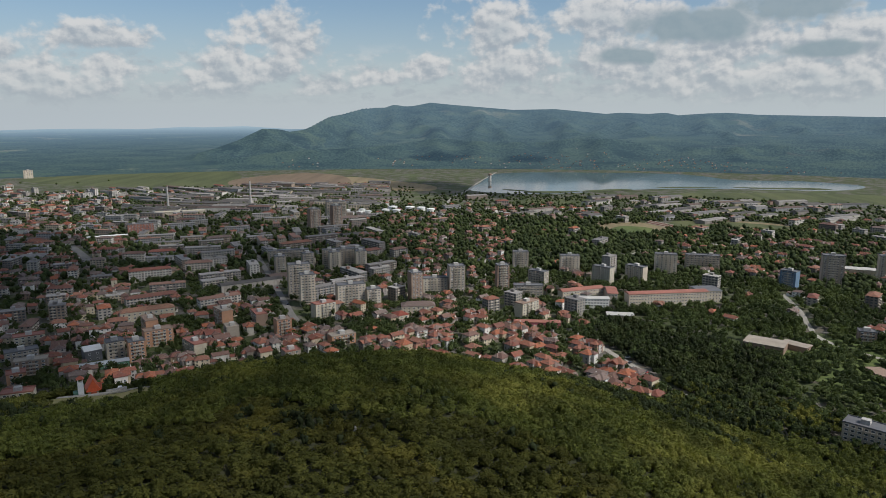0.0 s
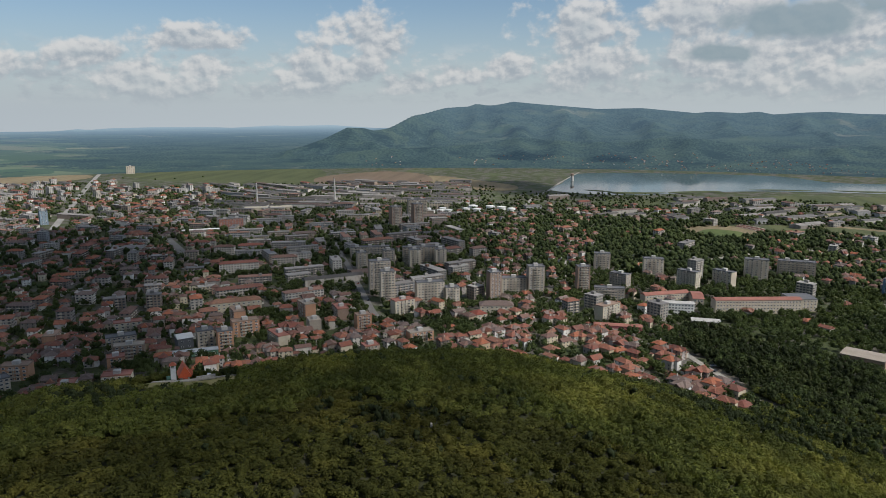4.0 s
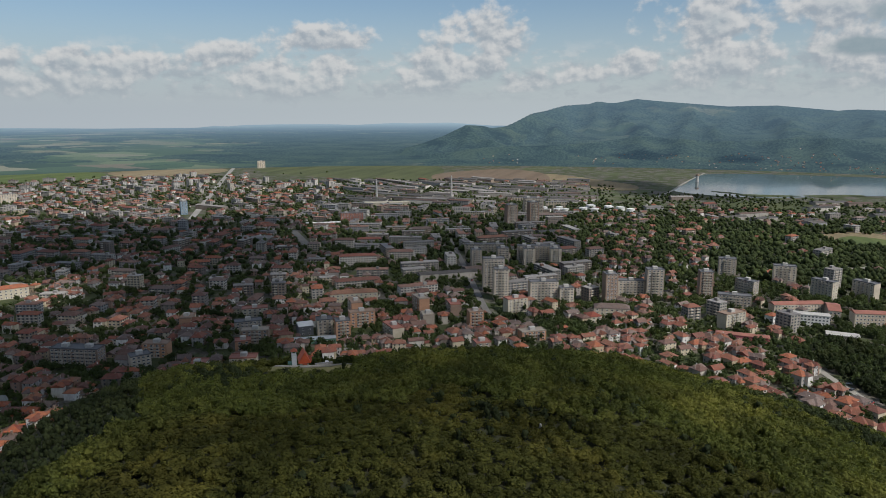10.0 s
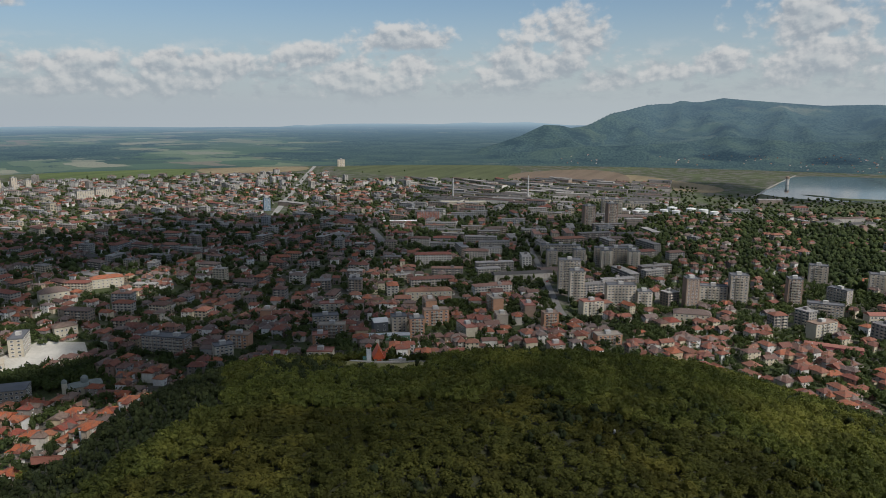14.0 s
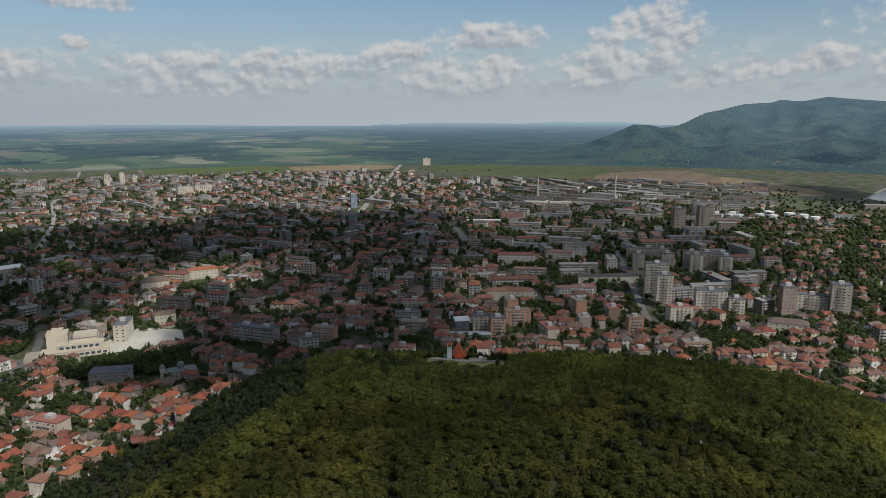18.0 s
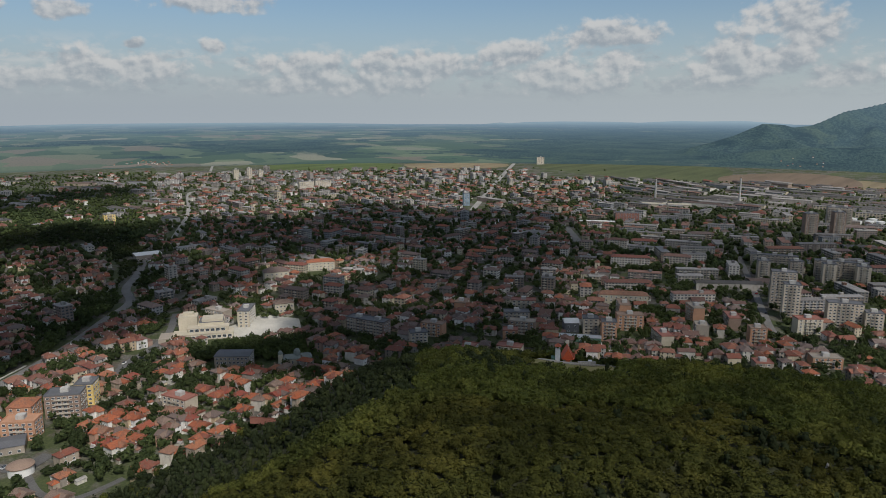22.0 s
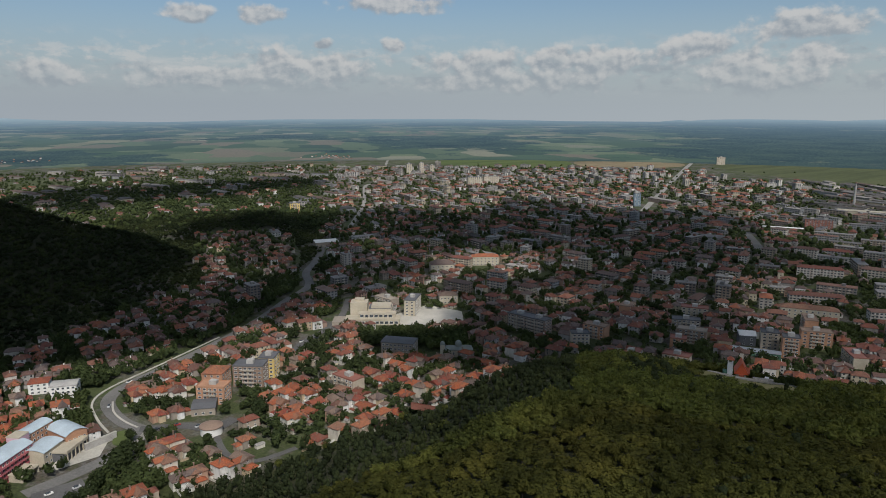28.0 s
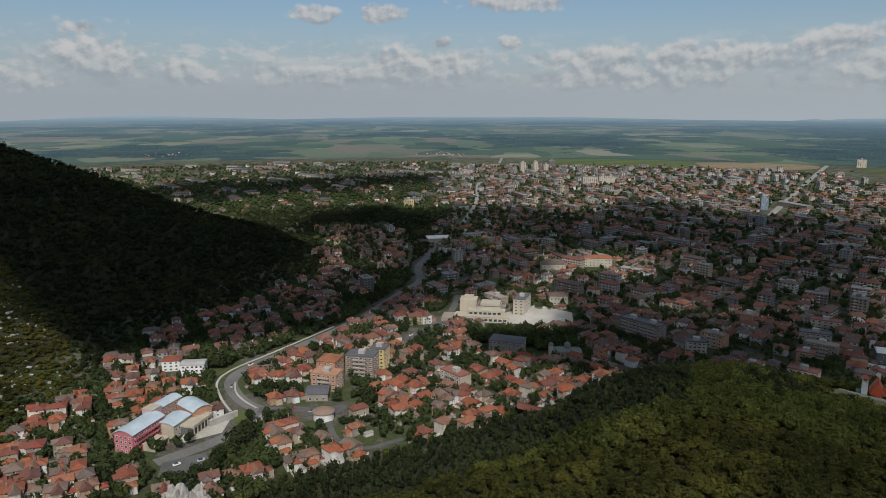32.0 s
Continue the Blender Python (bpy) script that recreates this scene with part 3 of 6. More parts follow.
def vapour_material():
    """White vapour, thin and torn towards the edge of each billow."""
    m, n = material("cloud_vapour")
    thin = n.add("ShaderNodeAttribute", attribute_name="thickness").outputs["Fac"]
    torn = n.noise(spot(n), 0.022, 5, 0.6)
    dense = n.step(n.math("ADD", thin, n.math("MULTIPLY", n.math("SUBTRACT", torn, 0.5), 1.3)), 0.05, 0.50)
    dense = n.math("MULTIPLY", dense, n.add("ShaderNodeAttribute", attribute_name="body").outputs["Fac"])
    white = n.add("ShaderNodeBsdfDiffuse", {"Color": (0.85, 0.85, 0.86)}).outputs[0]
    clear = n.add("ShaderNodeBsdfTransparent").outputs[0]
    n.add("ShaderNodeOutputMaterial", {0: n.add("ShaderNodeMixShader", {0: dense, 1: clear, 2: white}).outputs[0]})
    return m


M_cloud = vapour_material()


def cloud(lumps, seed, label):
    """One cumulus: billows over the spots (azimuth, distance, radius) that it shades."""
    g, v0 = np.random.default_rng(seed), None
    bm = bmesh.new()
    bmesh.ops.create_icosphere(bm, subdivisions=3, radius=1.0)
    v0, f0 = np.array([p.co[:] for p in bm.verts]), np.array([[q.index for q in t.verts] for t in bm.faces])
    bm.free()
    shift = direction(SUN_AZ, SUN_EL)
    shift = shift * (CLOUD_Z / shift.z)

    for az, r, rad, *body in lumps:
        rad = rad * 1.12
        x, y = -math.sin(radians(az)) * r, math.cos(radians(az)) * r
        rough = 1 + 0.16 * np.sin(v0[:, 0] * 5 + g.uniform(0, 6)) * np.sin(v0[:, 1] * 6 + g.uniform(0, 6)) + g.normal(0, .035, len(v0))
        squash = np.where(v0[:, 2] < 0, 0.12, 0.42)
        q = v0 * rough[:, None] * np.stack([np.full(len(v0), rad), np.full(len(v0), rad), squash * rad], -1) + np.array([x + shift.x, y + shift.y, CLOUD_Z])
        ob = bulk("cloud", q, [f0], [M_cloud], None, True)
        ob.data.attributes.new("thickness", "FLOAT", "POINT").data.foreach_set("value", (1 - (v0[:, 0] ** 2 + v0[:, 1] ** 2)).astype(np.float32))
        ob.data.attributes.new("body", "FLOAT", "POINT").data.foreach_set("value", np.full(len(v0), body[0] if body else 0.66, np.float32))
        tagged(ob, label, "cloud", "cumulus clouds overhead")


# the last two thin lumps are unseen veil, added to dim the flats
cloud(((33, 1010, 150), (38, 800, 120), (40, 1110, 210), (47, 1130, 185), (53, 1030, 110), (58, 1180, 160), (60, 840, 100), (65, 960, 110), (34, 1260, 130), (45, 1330, 120), (34, 640, 70), (39, 600, 70),
       (44, 610, 75), (46, 560, 45), (41, 550, 40), (48.5, 590, 40), (49, 740, 65), (49, 640, 50), (66, 760, 90), (70, 690, 70), (54, 556, 38, .8), (50, 545, 40, .8), (57.5, 568, 28, .7), (47, 500, 35, .7), (12, 1000, 190, .25), (18, 1150, 210, .25)), 1, "broad white cumulus with a flat grey base")
cloud(((75, 760, 90), (79, 660, 65), (75, 665, 60), (84, 655, 65), (80, 632, 48, .85), (87, 630, 46, .85), (76, 640, 42, .8), (84, 770, 130), (90, 850, 165), (84, 930, 150), (95, 990, 200), (76, 920, 80), (88, 690, 70), (70, 1100, 90), (66, 1160, 80)), 2, "white cumulus over the valley flank")
cloud(((-2, 1850, 150), (3, 2000, 120), (2, 2900, 110), (-5, 2860, 90), (72, 1750, 160), (80, 1700, 190), (66, 1850, 120)), 3, "small scattered white cumulus")
# unseen low-density lumps, added only to take some sun off hill and town
cloud(((18, 420, 110, .18), (27, 420, 130, .17), (36, 410, 130, .13), (45, 420, 110, .07), (25, 600, 150, .2), (51, 470, 80, .05), (30, 800, 190, .2), (20, 900, 190, .16), (15, 650, 130, .12), (8, 1000, 200, .12), (12, 1350, 220, .16), (25, 1500, 240, .18)), 4, "unseen thin torn veil added to dim the hill and town")


# ---- the town by quarters ----
rng = np.random.default_rng(7)


def hill_foot(az):
    return np.interp(az, HILL[:, 0], HILL[:, 2])


def villa_edge(az):
    """Distance of the lane below the villas."""
    return np.interp(-az, (8, 11.8, 12.6, 14.9, 17.2), (690, 605, 589, 554, 520))


def quarter(az, r):
    """Shares of houses, blocks of flats, sheds and trees at a spot, and the storeys of the blocks."""
    rf = np.interp(az, FLANK[:, 0], FLANK[:, 1]) if az > FLANK[0, 0] else 9999
    if r > rf - 12 and r < 1150 and az > 73:
        return 0, 0, 0, 0, 0
    if 50.8 < az < 60.5 and 548 < r < 608 or 470 < r < 830 and 0.3 < az - float(np.interp(r, (470, 509, 560, 614, 664, 727, 830), (79.6, 80.3, 75.9, 71.3, 68.5, 66.2, 64.5))) < (3.2 if r < 620 else 2.3):
        return 0, 0, 0, 0.95, 0
    if 64.5 < az < 79 and 1080 < r < 1300 or 63.2 < az < 65.8 and 850 < r < 1150:
        return 0, 0, 0, 0, 0
    if -17 < az <= -8 and r < villa_edge(az) - 8:
        return 0.85, 0.0, 0, 0.35, 0
    if az < -11:
        if r < 700:
            return 0, 0, 0, 0.5, 0
        if r < 920:
            return 0.05, 0.05 if r > 800 else 0.0, 0.0, 0.85, 5
        if r < 1230:
            return (0.5, 0.04, 0.0, 0.6, 4) if az < -17 else (0.04, 0.02, 0, 0.95, 4)
        if r < 1500:
            return 0.12, 0.06, 0.08, 0.75, 4
        if r < 1760:
            return 0.05, 0.06, 0.30, 0.3, 3
        return 0, 0, 0, 0.0 if r > 1800 else 0.1, 0
    if az < 6:
        if r < 690:
            return 0.72, 0.0, 0, 0.42, 0
        if r < 820:
            return 0.3, 0.16, 0, 0.5, 5
        if r < 1350:
            return (0.12, 0.03, 0, 0.9, 4) if az < -4 else (0.5, 0.03, 0, 0.6, 4)
        if r < 1560:
            return 0.3, 0.05, 0.05, 0.4, 3
        return 0, 0, 0.03 if r < 1700 else 0, 0.12 if r < 1750 else 0.0, 0
    if az < 26:
        if r < 640:
            return 0.72, 0.06, 0, 0.42, 3
        if r < 760:
            return 0.46, 0.30, 0, 0.5, 4.2
        if r < 1150:
            return 0.26, 0.46, 0.02, 0.62, 4.4
        if r < 1500:
            return 0.26, 0.40, 0.1, 0.5, 3.6
        if r < 2050:
            return 0.03, 0.02, 0.6, 0.25, 3
        return 0, 0, 0, 0.0, 0
    if az < 62:
        if r < 640 and az > 44:
            return 0.82, 0.02, 0, 0.45, 3
        if r < 700:
            return 0.72, 0.15, 0, 0.45, 3.2
        if r < 1150:
            return 0.60, 0.28, 0.02, 0.42, 3.4
        if r < 1500:
            return 0.50, 0.30, 0.04, 0.5, 3.2
        if r < 1850:
            return 0.34, 0.36, 0.07, 0.55, 3.0
        edge = 2280 if az > 33 else 2050
        if r < edge:
            return 0.14, 0.5, 0.10, 0.45, 3.4
        return 0, 0, 0, 0.01, 0
    if r < 640:
        return 0.82, 0.0, 0, 0.6, 4
    if r < 1080:
        return 0.74, 0.03, 0, 0.5, 3
    if r < 1400:
        return 0.2, 0.03, 0.03, 0.75, 3
    if r < 2000:
        return 0.08, 0.02, 0.06, 0.6, 3
    return 0.05, 0.01, 0.04, 0.25, 3


KEEP_CLEAR = []  # (x, y, radius) of landmarks, squares and roads


def clear_of(x, y, pad=0.0):
    return all((x - a) ** 2 + (y - b) ** 2 > (c + pad) ** 2 for a, b, c in KEEP_CLEAR)


def strip(name, mat, points, width, label, lift=0.35, category="road", verge=3.0):
    """A road along bends given as (azimuth, distance), draped on the land."""
    raw = np.array([place_at(a, r)[:2] for a, r in points])
    fine = []
    for i in range(len(raw) - 1):
        p0, p1, p2, p3 = raw[max(i - 1, 0)], raw[i], raw[i + 1], raw[min(i + 2, len(raw) - 1)]
        for t in np.linspace(0, 1, 9)[:-1]:
            fine.append(0.5 * ((2 * p1) + (p2 - p0) * t + (2 * p0 - 5 * p1 + 4 * p2 - p3) * t * t + (3 * p1 - p0 - 3 * p2 + p3) * t ** 3))
    fine = np.array(fine + [raw[-1]])
    along = np.gradient(fine, axis=0)
    side = np.stack([-along[:, 1], along[:, 0]], -1) / np.linalg.norm(along, axis=1)[:, None] * width / 2
    rows = []
    for k in (-1, 1):
        q = fine + side * k
        rows.append(np.column_stack([q, land(q[:, 0], q[:, 1]) + lift]))
    low = [np.column_stack([q[:, :2], q[:, 2] - lift - 0.6]) for q in rows]
    n = len(fine)
    i = np.arange(n - 1)
    quads = [np.stack([i + a, i + 1 + a, i + 1 + b, i + b], -1) for a, b in ((n, 0), (2 * n, 0), (n, 3 * n))]
    quads[1] = quads[1][:, ::-1]
    ob = bulk(name, np.concatenate([rows[0], rows[1], low[0], low[1]]), quads, [mat])
    for p, q in zip(fine, np.linalg.norm(along, axis=1)):
        KEEP_CLEAR.append((p[0], p[1], width / 2 + verge))
    return tagged(ob, label, category, kind="structure")


# ---- things and parts ----
def thing(name, az, r, turn=0.0, label="", category="", group="", z=None):
    """An Empty at the base of a thing. Its -y side looks at the camera when turn is 0."""
    ob = new(name)
    x, y, zz = place_at(az, r, z)
    ob.matrix_world = pose(x, y, zz, 0, 0, az + turn)
    ob.empty_display_size = 1.0
    return tagged(ob, label, category, group)


def part(name, heap, mats, parent, label="", at=(0, 0, 0), turn=0.0):
    ob = heap.make(name, mats) if isinstance(heap, Heap) else new(name, heap)
    ob.parent = parent
    ob.location, ob.rotation_euler = at, (0, 0, radians(turn))
    return tagged(ob, label)


def slab(*items):
    """A heap of boxes, each (w, d, h, x, y, z) with x, y its middle and z its foot, or with a turn in degrees and a material slot after them."""
    h = Heap()
    for i in items:
        h.put(*boxes(i[:3], radians(i[6]) if len(i) > 6 else 0.0, i[3:6]), i[7] if len(i) > 7 else 0)
    return h


def block(name, size, at, mat, parent, label="", turn=0.0):
    return part(name, slab((*size, 0, 0, 0)), [mat], parent, label, at, turn)


MESHES = {}


def window_mesh(w, h):
    """A glazed window: frame and mullion proud of the pane, with a sill. It stands on its own foot, its back in the wall."""
    k = (round(w, 2), round(h, 2))
    if k not in MESHES:
        a, e, s = Heap(), 0.12, w / 2
        ring = lambda x0, x1, z0, z1, y: [(x0, y, z0), (x1, y, z0), (x1, y, z1), (x0, y, z1)]
        v = ring(-s, s, 0, h, .05) + ring(-s, s, 0, h, -.14) + ring(-s + e, s - e, e, h - e, -.14) + ring(-s + e, s - e, e, h - e, -.05)
        q = [(k + i, k + (i + 1) % 4, k + 4 + (i + 1) % 4, k + 4 + i) for k in (0, 4, 8) for i in range(4)]
        a.put(v, [np.array(q)], 0)
        a.f.append(np.array([(12, 13, 14, 15)]))
        a.s.append(1)
        ob = a.make("window", [M_white, M_glass])
        MESHES[k] = ob.data
        bpy.data.objects.remove(ob)
    return MESHES[k]


def windows(parent, w, d, storeys, floor=2.85, gap=3.4, wide=1.7, tall=1.45, first=0.9, sides="fr", skip=0.0, inset=1.2):
    """Windows on the named sides of a box: f looks at -y, r at +x, l at -x, b at +y."""
    me = window_mesh(wide, tall)
    for side in sides:
        long, off = (w, d / 2) if side in "fb" else (d, w / 2)
        n = max(1, int((long - inset) / gap))
        for k in range(storeys):
            for i in range(n):
                if skip and rng.random() < skip:
                    continue
                u, z = (i + .5) / n * (long - inset) - (long - inset) / 2, first + k * floor
                at, turn = {"f": ((u, -off, z), 0), "b": ((-u, off, z), 180), "r": ((off, u, z), 90), "l": ((-off, -u, z), -90)}[side]
                part("window", me, None, parent, "", at, turn)


def guard(x, y, rad):
    KEEP_CLEAR.append((x, y, rad))


def guard_thing(ob, w, d):
    m = ob.matrix_world
    n = max(1, int(max(w, d) / 12))
    for i in range(-n, n + 1):
        p = m @ Vector((w / 2 * i / n if w >= d else 0, d / 2 * i / n if d > w else 0, 0))
        guard(p.x, p.y, min(w, d) / 2 + 3)


def painted(name, colour, rough=0.8):
    return plain(name, colour, rough, 0.16, 0.4)


M_cream, M_pink, M_brick, M_yellow = painted("cream_render", (0.45, 0.395, 0.30)), painted("pink_render", (0.50, 0.16, 0.17)), painted("orange_render", (0.42, 0.23, 0.14)), painted("yellow_render", (0.60, 0.44, 0.16))
M_grey, M_dark, M_blueroof = painted("grey_panel", (0.30, 0.255, 0.205)), painted("dark_felt", (0.12, 0.12, 0.125), 0.7), painted("pale_blue_sheet", (0.45, 0.52, 0.56), 0.45)
M_brown, M_bluewall, M_redroof, M_green = painted("brown_panel", (0.25, 0.175, 0.13)), painted("blue_render", (0.12, 0.18, 0.25)), painted("red_sheet", (0.44, 0.115, 0.06), 0.6), painted("green_render", (0.10, 0.20, 0.14))
M_parapet = painted("weathered_parapet", (0.42, 0.37, 0.30))
M_slate = painted("slate_blue_panel", (0.17, 0.22, 0.26))
M_faded = painted("faded_red_sheet", (0.27, 0.115, 0.085), 0.7)
M_pale = painted("pale_panel", (0.45, 0.385, 0.30))


def flats(az, r, w, d, storeys, turn, mat, label, balconies="f", sides="fr", roof=None, group="apartment blocks of the town", name="apartment_block", floor=2.85, gap=3.4):
    """A block of flats: walls, parapet roof, lift house, a balcony at each storey and every window."""
    h = storeys * floor
    if r > 850:
        gap, sides = max(gap, 4.4), sides[0]
    t = thing(name, az, r + d / 2, turn, label, "building", group)
    block("wall", (w, d, h + 2), (0, 0, -2), mat, t)
    top = part("roof", slab((w + .3, d + .3, .25, 0, 0, h), (w + .3, .25, .9, 0, -d / 2, h), (w + .3, .25, .9, 0, d / 2, h), (.25, d, .9, -w / 2, 0, h), (.25, d, .9, w / 2, 0, h)), [roof or M_dark], t)
    for i in range(max(1, int(w / 18))):
        x = (i + .5) / max(1, int(w / 18)) * w - w / 2
        block("lift_house", (min(5, w * .4), min(4.5, d * .5), 2.7), (x, .6, h + .25), M_concrete, top)
    for side in balconies:
        long, off = (w, d / 2) if side == "f" else (d, w / 2)
        wide = long * 0.42 if long > 14 else long * 0.55
        key = ("balcony", round(wide, 1))
        if key not in MESHES:
            ob = slab((wide, 1.3, .18, 0, -.65, 0), (wide, .12, 1.0, 0, -1.25, .1), (.12, 1.3, 1.0, -wide / 2, -.65, .1), (.12, 1.3, 1.0, wide / 2, -.65, .1), (.15, 1.2, 2.7, 0, -.62, .1)).make("balcony", [M_parapet])
            MESHES[key] = ob.data
            bpy.data.objects.remove(ob)
        runs = max(1, round(long / 24))
        for k in range(storeys):
            for i in range(runs):
                u = (i + .5) / runs * long - long / 2
                at, tn = ((u, -off, k * floor + .15), 0) if side == "f" else ((off, u, k * floor + .15), 90)
                part("balcony", MESHES[key], None, t, "", at, tn)
    windows(t, w, d, storeys, floor, gap, 2.2, 1.5, sides=sides)
    guard_thing(t, w, d)
    return t


def hall(name, az, r, w, d, h, turn, mat, roofmat, label, rise=1.5, hip=0.0, storeys=2, sides="f", category="building", gap=4.5, group=""):
    """A long low building under a pitched roof, with its windows."""
    t = thing(name, az, r + d / 2, turn, label, category, group)
    block("wall", (w, d, h + 1.5), (0, 0, -1.5), mat, t)
    a = Heap()
    for f in [roofs((w + .8, d + .8, rise), 0.0, (0, 0, h + .2), hip)]:
        a.put(*f)
    part("roof", a, [roofmat], t)
    if storeys:
        windows(t, w, d, storeys, (h - .4) / storeys, gap, 1.8, min(1.6, (h - .4) / storeys * .55), sides=sides)
    guard_thing(t, w, d)
    return t


# ---- roads, squares, fields and the lake ----
strip("valley_road", M_street, [(86.5, 400), (82.9, 410), (79.6, 427), (77.9, 447), (79.2, 466), (80.0, 486), (80.2, 509), (79.1, 530), (75.9, 560), (71.3, 614), (68.5, 664), (66.2, 727), (64.4, 784), (64.6, 847), (63.7, 920), (62.8, 1060)],
      9.5, "grey asphalt valley road with a tight bend")
strip("bend_footway", M_paving, [(80.4, 455), (81.1, 480), (81.3, 510), (80.0, 533), (76.5, 565), (71.7, 621)], 1.5, "pale paved footway along the bend", 0.55, "pavement")
strip("side_road", M_asphalt, [(78.2, 452), (76.4, 449), (74.6, 446), (72.6, 436), (70.9, 447)], 8.5, "grey asphalt side road", 0.4)
strip("hill_lane", M_lane, [(77.6, 447), (79.0, 425), (81.2, 399), (83.0, 379), (84.6, 364)], 4.5, "pale concrete lane between the houses", 0.45)
strip("village_lane", M_asphalt, [(72.6, 436), (71.8, 400), (69.5, 385), (66.0, 395)], 4.0, "narrow lane between the houses", 0.4)
strip("town_street", M_asphalt, [(66.2, 560), (65.0, 590), (63.4, 615), (61.9, 655), (61.2, 720)], 6.5, "grey town street", 0.4)
strip("avenue", M_avenue, [(37.3, 1385), (36.95, 1461), (35.2, 1986), (34.3, 2400), (33.95, 2590)], 12.0, "broad straight avenue out of the town", 0.5, "road", 17.0)
strip("north_road", M_avenue, [(61.0, 1150), (59.75, 1442), (59.6, 1764), (58.6, 1890), (57.75, 2590)], 8.0, "straight road to the plain", 0.5, "road", 9.0)
strip("block_street", M_street, [(13.4, 670), (13.9, 700), (14.7, 777), (15.5, 876), (16.1, 963), (16.9, 1100)], 7.0, "pale street between apartment blocks", 0.5)
strip("market_street", M_street, [(28.6, 1060), (28.9, 1110), (29.7, 1206)], 12.0, "pale wide street", 0.5)
strip("villa_lane", M_lane, [(-11.8, 605), (-12.6, 589), (-14.9, 554), (-17.2, 520), (-19.0, 507)], 5.5, "pale lane beside the villas", 0.45)
strip("east_lane", M_lane, [(-25.0, 860), (-26.3, 790), (-27.0, 735), (-28.1, 694), (-32.1, 661)], 5.0, "pale country lane", 0.45)
strip("plain_road", M_lane, [(16.0, 1640), (17.6, 1800), (19.5, 1990), (21.0, 2080)], 9.0, "pale road past the works", 0.5)
strip("dam_road", M_lane, [(1.3, 1520), (0.6, 1700), (-0.6, 1860), (-1.4, 2060), (-2.9, 2440)], 6.0, "pale road along the lake dam", 0.6)
strip("park_path", M_lane, [(-13.2, 1020), (-16.0, 1085), (-20.5, 1160), (-25.0, 1240)], 8.0, "straight pale road beside the park", 0.5)


def patch(name, mat, points, label, lift=0.25, category="field", rounded=True):
    """A flat piece of land with a soft outline through a few bends, given as (azimuth, distance)."""
    raw = np.array([place_at(a, r, 0)[:2] for a, r in points])
    if rounded:
        n, fine = len(raw), []
        for i in range(n):
            p0, p1, p2, p3 = raw[i - 1], raw[i], raw[(i + 1) % n], raw[(i + 2) % n]
            for t in np.linspace(0, 1, 7)[:-1]:
                fine.append(0.5 * ((2 * p1) + (p2 - p0) * t + (2 * p0 - 5 * p1 + 4 * p2 - p3) * t * t + (3 * p1 - p0 - 3 * p2 + p3) * t ** 3))
        raw = np.array(fine)
    bm = bmesh.new()
    low = [bm.verts.new((*p, lift)) for p in raw]
    bm.faces.new(low)
    bmesh.ops.triangulate(bm, faces=bm.faces)
    if sum(f.normal.z * f.calc_area() for f in bm.faces) < 0:
        bmesh.ops.reverse_faces(bm, faces=bm.faces)
    me = bpy.data.meshes.new(name)
    bm.to_mesh(me)
    bm.free()
    me.materials.append(mat)
    return tagged(new(name, me), label, category, kind="structure")


def crop(name, dark, light, rows=0.02):
    m, n = material(name)
    p = spot(n)
    lines = n.noise(n.vmath("MULTIPLY", p, (1.0, 0.12, 1.0)), rows, 5, 0.6)
    fine = n.noise(p, 0.12, 6, 0.7)
    finish(n, n.mix(n.step(n.math("ADD", n.math("MULTIPLY", lines, .6), n.math("MULTIPLY", fine, .4)), 0.36, 0.64), dark, light), 0.95, fine, 0.4, 0.4)
    return m


M_meadow, M_stubble = crop("meadow", (0.045, 0.058, 0.022), (0.098, 0.105, 0.042)), crop("stubble", (0.15, 0.115, 0.065), (0.25, 0.20, 0.115))
M_soil, M_lush = crop("tilled_soil", (0.12, 0.085, 0.055), (0.185, 0.135, 0.09)), crop("lush_grass", (0.055, 0.08, 0.022), (0.11, 0.135, 0.04))
patch("lake", M_water, [(-0.9, 1853), (-1.6, 2053), (-3.0, 2390), (-8.4, 2470), (-17.0, 2490), (-21.1, 2330), (-25.6, 2370), (-29.5, 2290), (-27.8, 2116), (-21.1, 2042), (-15.0, 1964), (-6.7, 1790)], "calm pale grey-blue lake beyond the town", 0.6, "lake")
patch("meadow", M_meadow, [(-4.5, 1640), (-6.5, 1510), (-15, 1700), (-25, 1790), (-32, 1860), (-36, 2050), (-28, 2030), (-17, 1880)], "flat green meadow before the lake", 0.25)
M_reed = crop("reed_bed", (0.040, 0.052, 0.022), (0.085, 0.095, 0.040), 0.05)
for bends in ([(-5.2, 1840), (-6.6, 1800), (-8.8, 1838), (-9.6, 1868), (-7.4, 1856)], [(-9.8, 1880), (-11.0, 1862), (-13.6, 1935), (-12.6, 1946)], [(-3.4, 1886), (-4.4, 1856), (-5.6, 1850), (-4.6, 1880)],
              [(-21.0, 2092), (-23.0, 2080), (-27.5, 2135), (-26.0, 2160), (-23.5, 2118)], [(-15.5, 2010), (-18.5, 2035), (-20.0, 2068), (-17.0, 2046)]):
    patch("reed_bed", M_reed, bends, "flat green reed bed along the lake shore", 0.95, "reeds")
patch("stubble_field", M_stubble, [(3.0, 1840), (9.0, 1930), (11.5, 2020), (9.0, 2280), (4.5, 2090), (2.0, 1960)], "straw-coloured stubble field", 0.3)
patch("tilled_field", M_soil, [(9.5, 1990), (17.0, 1990), (18.0, 2250), (13.0, 2450), (9.5, 2320)], "brown tilled field", 0.35)
